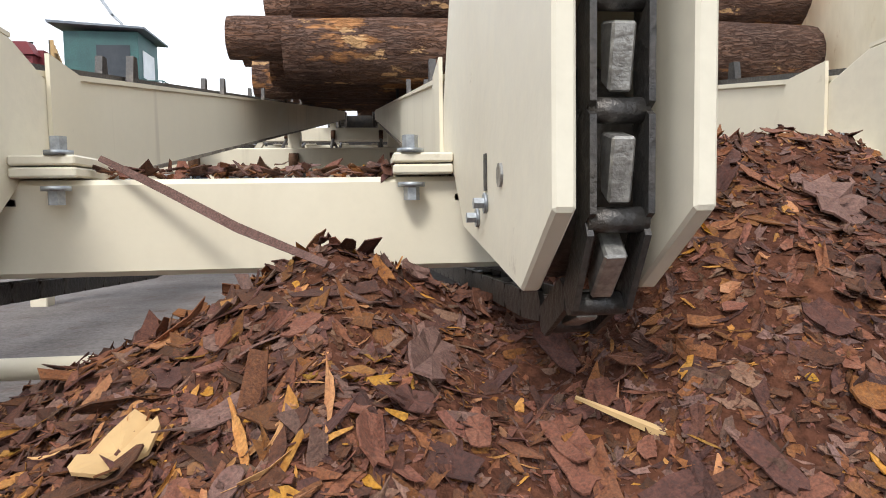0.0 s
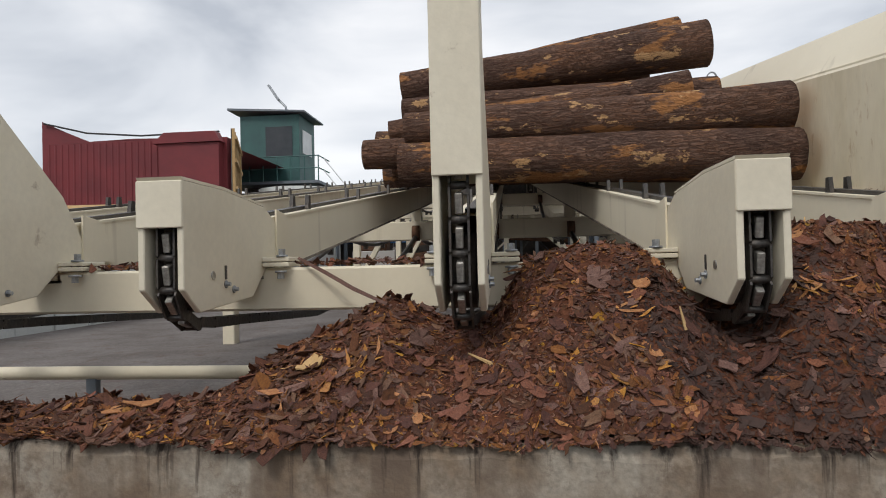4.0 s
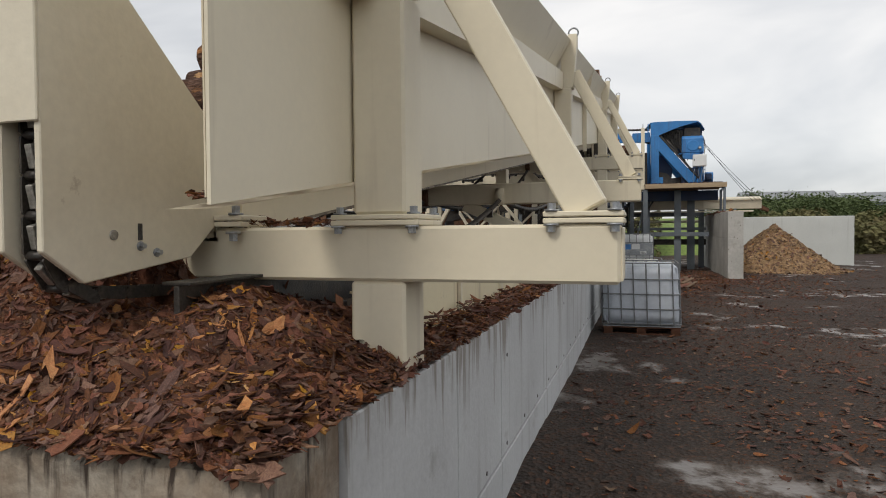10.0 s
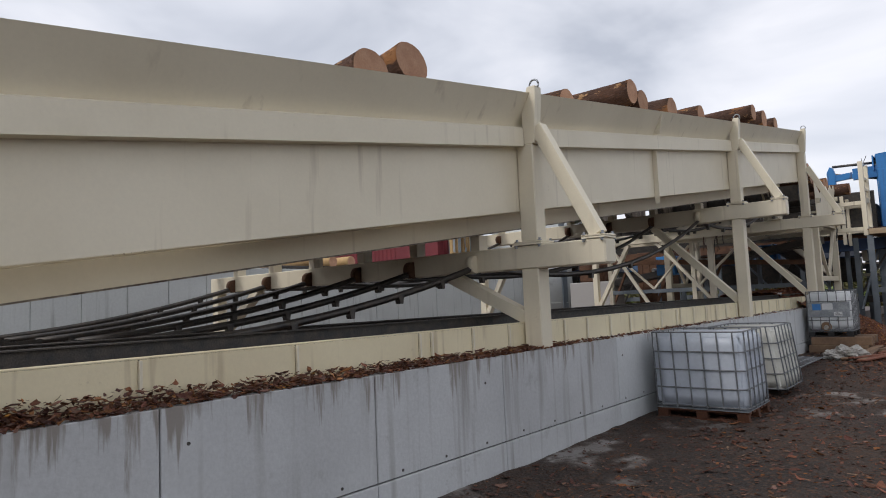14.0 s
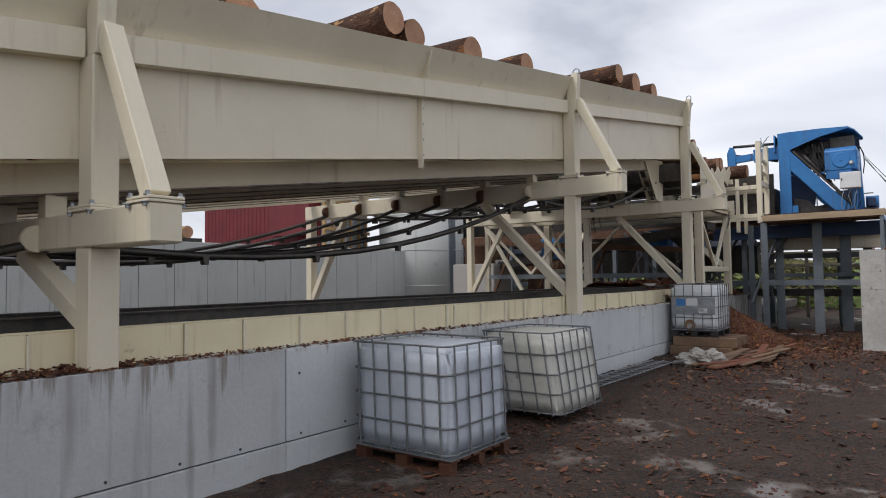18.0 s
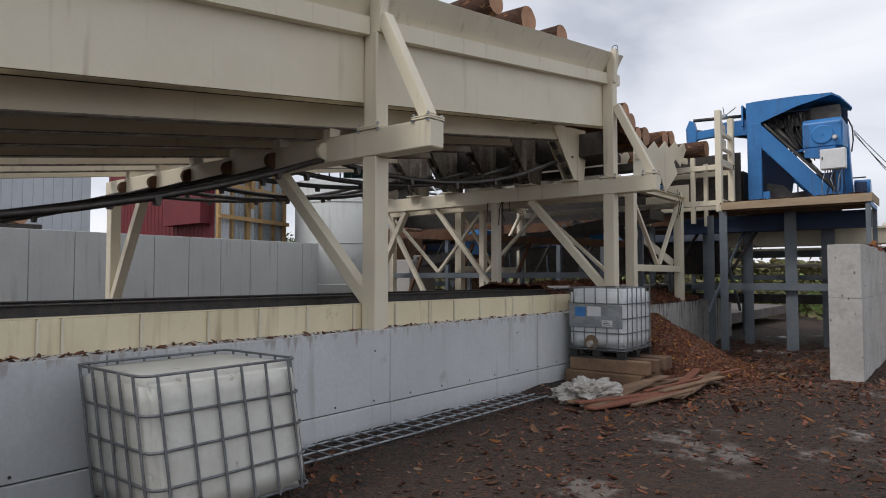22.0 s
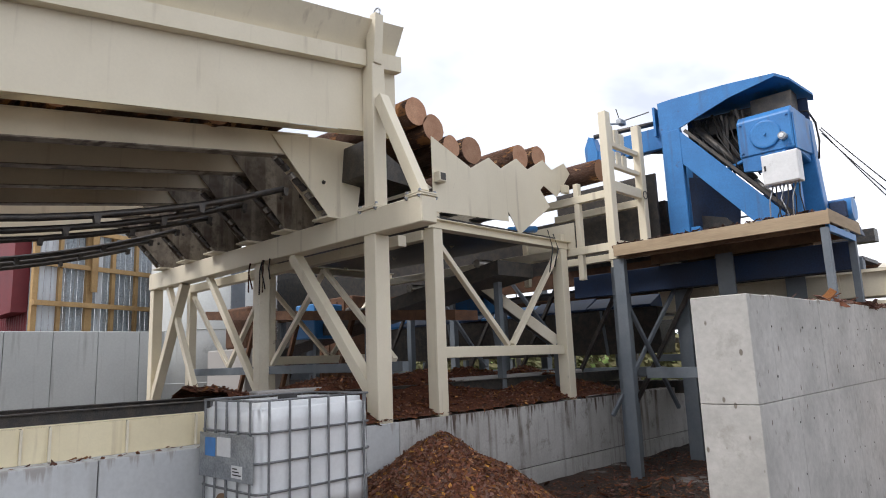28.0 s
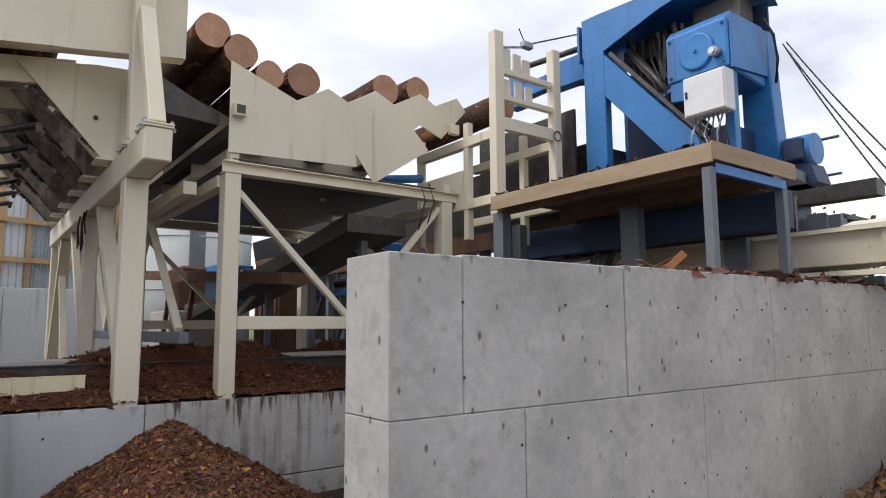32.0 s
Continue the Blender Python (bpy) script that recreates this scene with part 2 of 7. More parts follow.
def bark_material():
    m = bpy.data.materials.new("pine_bark")
    m.use_nodes = True
    nd, ln = m.node_tree.nodes, m.node_tree.links
    bsdf = nd["Principled BSDF"]
    co, oi = nd.new("ShaderNodeTexCoord"), nd.new("ShaderNodeObjectInfo")
    off = nd.new("ShaderNodeVectorMath")
    off.operation = "MULTIPLY_ADD"
    off.inputs[1].default_value = (31, 17, 23)
    ln.new(oi.outputs["Random"], off.inputs[0])
    ln.new(co.outputs["Object"], off.inputs[2])

    def tex(kind, scale, stretch, **more):
        mp = nd.new("ShaderNodeMapping")
        mp.inputs["Scale"].default_value = stretch
        ln.new(off.outputs[0], mp.inputs[0])
        t = nd.new(kind)
        t.inputs["Scale"].default_value = scale
        for k, v in more.items():
            t.inputs[k].default_value = v
        ln.new(mp.outputs[0], t.inputs["Vector"])
        return t

    def rng(f, a, c, lo=0.0, hi=1.0):
        r = nd.new("ShaderNodeMapRange")
        for k, v in zip(("From Min", "From Max", "To Min", "To Max"), (a, c, lo, hi)):
            r.inputs[k].default_value = v
        ln.new(f, r.inputs["Value"])
        return r.outputs[0]

    def mix(f, c1, c2, blend="MIX"):
        x = nd.new("ShaderNodeMixRGB")
        x.blend_type = blend
        for k, v in enumerate((f, c1, c2)):
            if isinstance(v, tuple):
                x.inputs[k].default_value = (*v, 1)
            elif isinstance(v, float):
                x.inputs[k].default_value = v
            else:
                ln.new(v, x.inputs[k])
        return x.outputs[0]
    plates = tex("ShaderNodeTexVoronoi", 30.0, (0.22, 1, 1))
    plates.feature = "DISTANCE_TO_EDGE"
    warp = tex("ShaderNodeTexNoise", 26.0, (0.35, 1, 1), Detail=4.0)
    bend = nd.new("ShaderNodeVectorMath")
    bend.operation = "MULTIPLY_ADD"
    bend.inputs[1].default_value = (0.22, 0.07, 0.07)
    ln.new(warp.outputs["Color"], bend.inputs[0])
    old = plates.inputs["Vector"].links[0]
    ln.new(old.from_socket, bend.inputs[2])
    ln.new(bend.outputs[0], plates.inputs["Vector"])
    grain = tex("ShaderNodeTexNoise", 60.0, (0.16, 1, 1), Detail=6.0, Roughness=0.7)
    broad = tex("ShaderNodeTexNoise", 2.4, (0.7, 1, 1), Detail=4.0)
    col = mix(rng(broad.outputs[0], 0.35, 0.65), (0.075, 0.040, 0.028), (0.165, 0.082, 0.048))
    col = mix(rng(grain.outputs[0], 0.42, 0.70), col, (0.185, 0.118, 0.092))
    col = mix(rng(plates.outputs["Distance"], 0.0, 0.20, 0.42, 0.0), col, (0.028, 0.015, 0.011))
    spots = tex("ShaderNodeTexNoise", 3.6, (0.4, 1, 1), Detail=7.0, Roughness=0.65)
    col = mix(rng(spots.outputs[0], 0.565, 0.61), col, (0.36, 0.165, 0.065))
    pale = tex("ShaderNodeTexNoise", 5.0, (0.5, 1, 1), Detail=7.0, Roughness=0.7)
    col = mix(rng(pale.outputs[0], 0.603, 0.63), col, (0.54, 0.32, 0.155))
    ln.new(col, bsdf.inputs["Base Color"])
    bsdf.inputs["Roughness"].default_value = 0.9
    bsdf.inputs["Specular IOR Level"].default_value = 0.2
    bp = nd.new("ShaderNodeBump")
    bp.inputs["Strength"].default_value, bp.inputs["Distance"].default_value = 0.8, 0.02
    add = nd.new("ShaderNodeMath")
    add.operation = "MULTIPLY_ADD"
    ln.new(grain.outputs[0], add.inputs[0])
    add.inputs[1].default_value = 0.3
    ln.new(rng(plates.outputs["Distance"], 0.0, 0.16), add.inputs[2])
    ln.new(add.outputs[0], bp.inputs["Height"])
    ln.new(bp.outputs[0], bsdf.inputs["Normal"])
    return m


BARK = bark_material()
BARK_SHED = material("bare_patches_on_bark", (0.62, 0.36, 0.15), (0.46, 0.22, 0.08), rough=0.85, scale=7, fine=35, bump=0.3, fine_amount=0.3)
WOOD_END = material("fresh_sawn_log_end", (0.50, 0.29, 0.18), (0.40, 0.21, 0.125), rough=0.85, scale=5, fine=60, bump=0.1, rand=0.22, fine_amount=0.2)
PLANK = material("rough_plank", (0.23, 0.145, 0.085), (0.14, 0.085, 0.055), rough=0.85, scale=2, fine=22, bump=0.2, rand=0.25, fine_amount=0.2)
TIMBER = material("yellow_timber", (0.50, 0.33, 0.15), (0.40, 0.25, 0.11), rough=0.8, scale=2, fine=20, bump=0.1, rand=0.15, fine_amount=0.15)
CHIP = [
    material("bark_chip_dark", (0.075, 0.029, 0.017), (0.115, 0.045, 0.026), rough=0.85, scale=45, fine=230, bump=0.35, island=0.35, fine_amount=0.5),
    material("bark_chip_brown", (0.165, 0.058, 0.026), (0.215, 0.088, 0.042), rough=0.85, scale=45, fine=230, bump=0.35, island=0.35, fine_amount=0.5),
    material("bark_chip_grey", (0.205, 0.115, 0.082), (0.145, 0.074, 0.052), rough=0.85, scale=45, fine=230, bump=0.35, island=0.35, fine_amount=0.5),
    material("fresh_inner_bark", (0.36, 0.150, 0.042), (0.44, 0.225, 0.075), rough=0.8, scale=40, fine=200, bump=0.3, island=0.35, fine_amount=0.4),
]
HEAP = material("bark_mulch", (0.085, 0.034, 0.021), (0.14, 0.055, 0.03), rough=0.95, scale=8, fine=45, bump=0.8, fine_amount=0.55, spec=0.1)
OLD_HEAP = material("weathered_bark_mulch", (0.115, 0.088, 0.072), (0.075, 0.055, 0.045), rough=0.95, scale=1.5, fine=14, bump=0.8, fine_amount=0.5, spec=0.1)
CHIPS_PALE = material("pale_wood_chips", (0.42, 0.285, 0.165), (0.29, 0.18, 0.10), rough=0.95, scale=6, fine=35, bump=0.8, fine_amount=0.5, spec=0.1)
TANK = material("white_tank_plastic", (0.74, 0.755, 0.76), (0.66, 0.68, 0.69), rough=0.4, scale=2, fine=30, bump=0.03, dirt=(0.45, 0.43, 0.38), dirt_amount=0.3, fine_amount=0.05)
TANK_DULL = material("bluish_tank_plastic", (0.56, 0.60, 0.655), (0.46, 0.50, 0.56), rough=0.45, scale=3, fine=20, bump=0.04, dirt=(0.30, 0.29, 0.27), dirt_amount=0.5, fine_amount=0.06)
TANK_YELLOWED = material("yellowed_tank_plastic", (0.66, 0.655, 0.60), (0.56, 0.55, 0.49), rough=0.45, scale=2, fine=20, bump=0.04, dirt=(0.20, 0.17, 0.13), dirt_amount=0.7, fine_amount=0.06)
WHITE = material("white_painted_metal", (0.75, 0.76, 0.76), (0.66, 0.67, 0.67), rough=0.45, scale=2, fine=30, bump=0.03, dirt=(0.4, 0.38, 0.35), dirt_amount=0.4, fine_amount=0.06)
LABEL_BLUE = material("blue_label", (0.05, 0.22, 0.55), (0.05, 0.18, 0.45), rough=0.5, scale=8, bump=0, fine_amount=0.1)
BLACK = material("black_rubber", (0.02, 0.02, 0.022), (0.035, 0.033, 0.03), rough=0.7, scale=6, fine=50, bump=0.1)
RUST = material("rusty_steel", (0.10, 0.05, 0.03), (0.17, 0.085, 0.045), rough=0.85, metal=0.2, scale=5, fine=50, bump=0.3)
PLASTIC_SHEET = material("crumpled_plastic_film", (0.50, 0.475, 0.43), (0.36, 0.33, 0.29), rough=0.35, scale=5, fine=30, bump=0.5)
PALE_SHEET = material("pale_profiled_sheet", (0.60, 0.63, 0.66), (0.53, 0.56, 0.59), rough=0.5, scale=0.5, fine=10, bump=0.02, fine_amount=0.05)
CORRUGATED = material("grey_translucent_sheet", (0.36, 0.40, 0.43), (0.27, 0.31, 0.34), rough=0.5, scale=1, fine=20, bump=0.05, streak=True, dirt=(0.2, 0.17, 0.13), dirt_amount=0.7)
SCRUB = material("olive_scrub", (0.13, 0.135, 0.05), (0.17, 0.145, 0.065), rough=0.85, scale=0.6, fine=4, bump=0)
LEAF = material("leaves", (0.06, 0.095, 0.028), (0.095, 0.125, 0.04), rough=0.8, scale=3, fine=10, bump=0)
GRASS = material("meadow_grass", (0.14, 0.22, 0.045), (0.19, 0.25, 0.07), rough=0.95, scale=0.25, fine=4, bump=0.3, fine_amount=0.4)
SLATE = material("pale_slate", (0.26, 0.275, 0.29), (0.21, 0.22, 0.235), rough=0.6, scale=0.6, fine=6, bump=0)
HOUSE = material("pale_render", (0.55, 0.56, 0.55), (0.5, 0.5, 0.48), rough=0.8, scale=0.6, fine=10, bump=0)
GLASS_DARK = material("window_glass", (0.03, 0.035, 0.04), (0.05, 0.055, 0.06), rough=0.1, scale=1, bump=0)

PIT = material("dusty_pit_floor", (0.19, 0.17, 0.16), (0.125, 0.105, 0.095), rough=0.95, scale=1.2, fine=30, bump=0.5, dirt=(0.09, 0.05, 0.035), dirt_amount=1.0, fine_amount=0.4)
CONCRETE_NEW = material("fresh_pale_concrete", (0.53, 0.515, 0.485), (0.40, 0.39, 0.365), rough=0.85, scale=1.3, fine=14, bump=0.12, dirt=(0.31, 0.295, 0.265), dirt_amount=1.1, fine_amount=0.13, drip=(2.36, 2.0, (0.25, 0.225, 0.19)), pits=(0.17, 0.15, 0.125))
CAGE = material("dull_cage_tube", (0.24, 0.25, 0.26), (0.16, 0.165, 0.17), rough=0.5, metal=0.4, scale=5, fine=50, bump=0.05)
# the blue paint again, darkened to stand for blue in shadow
BLUE_SHADED = material("blue_paint_shaded", (0.016, 0.045, 0.12), (0.02, 0.035, 0.08), rough=0.55, scale=2, fine=40, bump=0.08)
BOARD = material("pale_edge_board", (0.44, 0.335, 0.215), (0.33, 0.24, 0.15), rough=0.75, scale=1.5, fine=18, bump=0.08, stretch=(0.4, 0.4, 3), fine_amount=0.15)
CHIP_WET = material("wet_black_bark", (0.035, 0.016, 0.011), (0.065, 0.028, 0.017), rough=0.75, scale=9, fine=60, bump=0.3)
CONCRETE_MUDDY = material("mud_stained_concrete", (0.53, 0.52, 0.495), (0.42, 0.405, 0.38), rough=0.85, scale=1.2, fine=30, bump=0.12, streak=True, dirt=(0.17, 0.14, 0.115), dirt_amount=1.0, fine_amount=0.12, drip=(1.16, 0.62, (0.10, 0.072, 0.055)))
CONCRETE_DRIP = material("rain_streaked_concrete", (0.55, 0.56, 0.56), (0.45, 0.455, 0.455), rough=0.85, scale=0.7, fine=30, bump=0.12, streak=True, dirt=(0.31, 0.30, 0.285), dirt_amount=0.7, fine_amount=0.08, drip=(1.16, 0.38, (0.27, 0.245, 0.22)))


# ---- mesh helpers ----
def box_bm(x0, x1, y0, y1, z0, z1, bevel=0.0, bm=None):
    bm = bm or bmesh.new()
    v = [bm.verts.new((x, y, z)) for x in (x0, x1) for y in (y0, y1) for z in (z0, z1)]
    fs = [bm.faces.new([v[i] for i in q]) for q in ((0, 1, 3, 2), (4, 6, 7, 5), (0, 4, 5, 1), (2, 3, 7, 6), (0, 2, 6, 4), (1, 5, 7, 3))]
    if bevel:
        es = list({e for f in fs for e in f.edges})
        bmesh.ops.bevel(bm, geom=es, offset=bevel, segments=1, affect="EDGES")
    return bm


def prism_bm(poly, axis, a, b, bm=None, bevel=0.0):
    """A flat outline pushed through a thickness: axis x takes (y, z) points, y takes (x, z), z takes (x, y)."""
    bm = bm or bmesh.new()

    def place(p, d):
        return {"x": (d, p[0], p[1]), "y": (p[0], d, p[1]), "z": (p[0], p[1], d)}[axis]

    lo = [bm.verts.new(place(p, a)) for p in poly]
    hi = [bm.verts.new(place(p, b)) for p in poly]
    fs = [bm.faces.new(lo), bm.faces.new(hi[::-1])]
    n = len(poly)
    for i in range(n):
        fs.append(bm.faces.new((lo[i], hi[i], hi[(i + 1) % n], lo[(i + 1) % n])))
    bmesh.ops.recalc_face_normals(bm, faces=fs)
    if bevel:
        bmesh.ops.bevel(bm, geom=list({e for f in fs for e in f.edges}), offset=bevel, segments=1, affect="EDGES")
    return bm


def bar_bm(p, q, w, h, bm=None, bevel=0.006, up=(0, 0, 1)):
    """A square tube of width w and height h from p to q."""
    bm = bm or bmesh.new()
    p, q = Vector(p), Vector(q)
    d = (q - p).normalized()
    side = d.cross(Vector(up))
    if side.length < 1e-4:
        side = Vector((1, 0, 0))
    side.normalize()
    top = side.cross(d)
    vs = [[bm.verts.new(c + side * w / 2 * sx + top * h / 2 * sz) for sx, sz in ((-1, -1), (1, -1), (1, 1), (-1, 1))] for c in (p, q)]
    fs = [bm.faces.new(vs[0]), bm.faces.new(vs[1][::-1])]
    for i in range(4):
        fs.append(bm.faces.new((vs[0][i], vs[1][i], vs[1][(i + 1) % 4], vs[0][(i + 1) % 4])))
    bmesh.ops.recalc_face_normals(bm, faces=fs)
    if bevel:
        bmesh.ops.bevel(bm, geom=list({e for f in fs for e in f.edges}), offset=min(bevel, w / 4, h / 4), segments=1, affect="EDGES")
    return bm


def rod_bm(p, q, r, n=8, bm=None, r2=None):
    bm = bm or bmesh.new()
    p, q = Vector(p), Vector(q)
    d = (q - p).normalized()
    side = d.cross(Vector((0, 0, 1)))
    if side.length < 1e-4:
        side = Vector((1, 0, 0))
    side.normalize()
    top = side.cross(d)
    rings = []
    for c, rr in ((p, r), (q, r if r2 is None else r2)):
        rings.append([bm.verts.new(c + (side * math.cos(2 * math.pi * i / n) + top * math.sin(2 * math.pi * i / n)) * rr) for i in range(n)])
    fs = [bm.faces.new(rings[0]), bm.faces.new(rings[1][::-1])]
    for i in range(n):
        f = bm.faces.new((rings[0][i], rings[1][i], rings[1][(i + 1) % n], rings[0][(i + 1) % n]))
        f.smooth = n > 7
        fs.append(f)
    bmesh.ops.recalc_face_normals(bm, faces=fs)
    return bm


def pipe_bm(pts, r, n=6, bm=None):
    bm = bm or bmesh.new()
    pts = [Vector(p) for p in pts]
    rings = []
    for i, c in enumerate(pts):
        d = (pts[min(i + 1, len(pts) - 1)] - pts[max(i - 1, 0)]).normalized()
        side = d.cross(Vector((0, 0, 1)))
        if side.length < 1e-3:
            side = Vector((1, 0, 0))
        side.normalize()
        top = side.cross(d)
        rings.append([bm.verts.new(c + (side * math.cos(2 * math.pi * k / n) + top * math.sin(2 * math.pi * k / n)) * r) for k in range(n)])
    fs = [bm.faces.new(rings[0]), bm.faces.new(rings[-1][::-1])]
    for a, b in zip(rings, rings[1:]):
        for k in range(n):
            f = bm.faces.new((a[k], b[k], b[(k + 1) % n], a[(k + 1) % n]))
            f.smooth = True
            fs.append(f)
    bmesh.ops.recalc_face_normals(bm, faces=fs)
    return bm


def loft(sections, bm=None):
    """A closed body through sections of equal point count."""
    bm = bm or bmesh.new()
    rows = [[bm.verts.new(p) for p in sec] for sec in sections]
    n = len(rows[0])
    bm.faces.new(rows[0])
    bm.faces.new(rows[-1][::-1])
    for a, b in zip(rows, rows[1:]):
        for i in range(n):
            bm.faces.new((a[i], b[i], b[(i + 1) % n], a[(i + 1) % n]))
    bmesh.ops.recalc_face_normals(bm, faces=bm.faces)
    return bm


def ribbon_bm(pts, w, h):
    """A flat strip of width w along the points."""
    secs = []
    for i, c in enumerate(pts):
        d = (Vector(pts[min(i + 1, len(pts) - 1)]) - Vector(pts[max(i - 1, 0)])).normalized()
        side = Vector((0.5, 0.2, 0.85))
        side = (side - d * side.dot(d)).normalized()
        up = d.cross(side)
        k = w * (0.35 if i in (0, len(pts) - 1) else 0.5)
        secs.append([Vector(c) + side * a * k + up * b * h / 2 for a, b in ((-1, -1), (1, -1), (1, 1), (-1, 1))])
    return loft(secs)


def mesh_from(name, bm, mat):
    me = bpy.data.meshes.new(name)
    bm.to_mesh(me)
    bm.free()
    for m in mat if isinstance(mat, (list, tuple)) else (mat,):
        me.materials.append(m)
    return me


def world_of(ob):
    if ob.parent is None:
        return ob.matrix_basis.copy()
    return world_of(ob.parent) @ ob.matrix_parent_inverse @ ob.matrix_basis


def part(name, bm, mat, parent=None, label=""):
    """One mesh object, its shape given in world metres, under a thing or a part."""
    ob = new(name, mesh_from(name, bm, mat))
    if parent is not None:
        ob.parent = parent
        ob.matrix_parent_inverse = world_of(parent).inverted()
    if label:
        ob["label"] = label
    return ob


def thing(name, x, y, z, label, category, group="", kind=""):
    ob = new(name)
    ob.matrix_basis = Matrix.Translation((x, y, z))
    ob.empty_display_size = 0.2
    return tagged(ob, label, category, group, kind)


def solid(name, bm, mat, label, category, group="", kind=""):
    return tagged(part(name, bm, mat), label, category, group, kind)


def bolt_bm(p, r=0.016, h=0.03, axis=(0, 0, 1), bm=None):
    a = Vector(axis).normalized()
    p = Vector(p)
    bm = rod_bm(p, p + a * h * 0.25, r * 1.7, 8, bm)
    return rod_bm(p + a * h * 0.25, p + a * h, r, 6, bm)


def link_mesh(name, me, parent, m):
    """One more object on a shared mesh, under a thing, at the pose m in the world."""
    ob = new(name, me)
    ob.parent = parent
    ob.matrix_parent_inverse = parent.matrix_basis.inverted()
    ob.matrix_basis = m
    return ob


# ---- plan: y runs up the log deck, x across it, z up ----
WALL_TOP = 1.16
EAST = 3.13
SOUTH = 0.36
RUNS = [-3.2, -2.13, -1.05, 0.08, 1.13, 2.18]
SLOPE = 0.14


def run_top(y):
    return 1.80 + SLOPE * y


def girder_top(y):
    return 3.06 + 0.146 * y


def girder_low(y):
    return 1.73 + 0.1395 * y


def rough(x, y, s=1.0, seed=0.0):
    return noise.noise((x * s + seed, y * s, seed * 1.7))


# ---- ground ----
def ground_z(x, y):
    z = 0.02 + 0.05 * rough(x, y, 0.55) + 0.025 * rough(x, y, 2.3, 5) + 0.012 * rough(x, y, 7.0, 9)
    return z


def hill(x, y):
    return min(1.0, max(0.0, (y - 60) / 90)) * (4.3 + 1.2 * rough(x, y, 0.012, 3)) * min(1.0, max(0.0, (x + 25) / 40))


def build_ground():
    def axis_steps(a, b, near0, near1, fine, coarse):
        out, v = [], a
        while v < b:
            out.append(v)
            v += fine if near0 <= v <= near1 else coarse if -60 < v < 90 else coarse * 30
        return out + [b]
    xs = axis_steps(-900, 900, 2.5, 14, 0.12, 3.0)
    ys = axis_steps(-900, 1500, -3, 32, 0.12, 3.0)
    nx = len(xs)
    vs = []
    for y in ys:
        for x in xs:
            vs.append((x, y, ground_z(x, y) + hill(x, y)))
    fs = [(j * nx + i, j * nx + i + 1, (j + 1) * nx + i + 1, (j + 1) * nx + i) for j in range(len(ys) - 1) for i in range(nx - 1)]
    me = bpy.data.meshes.new("ground")
    me.from_pydata(vs, [], fs)
    me.polygons.foreach_set("use_smooth", [True] * len(me.polygons))
    me.materials.append(ground_material())
    tagged(new("ground", me), "dark wet yard of mud and trodden bark with shallow puddles", "ground", kind="structure")


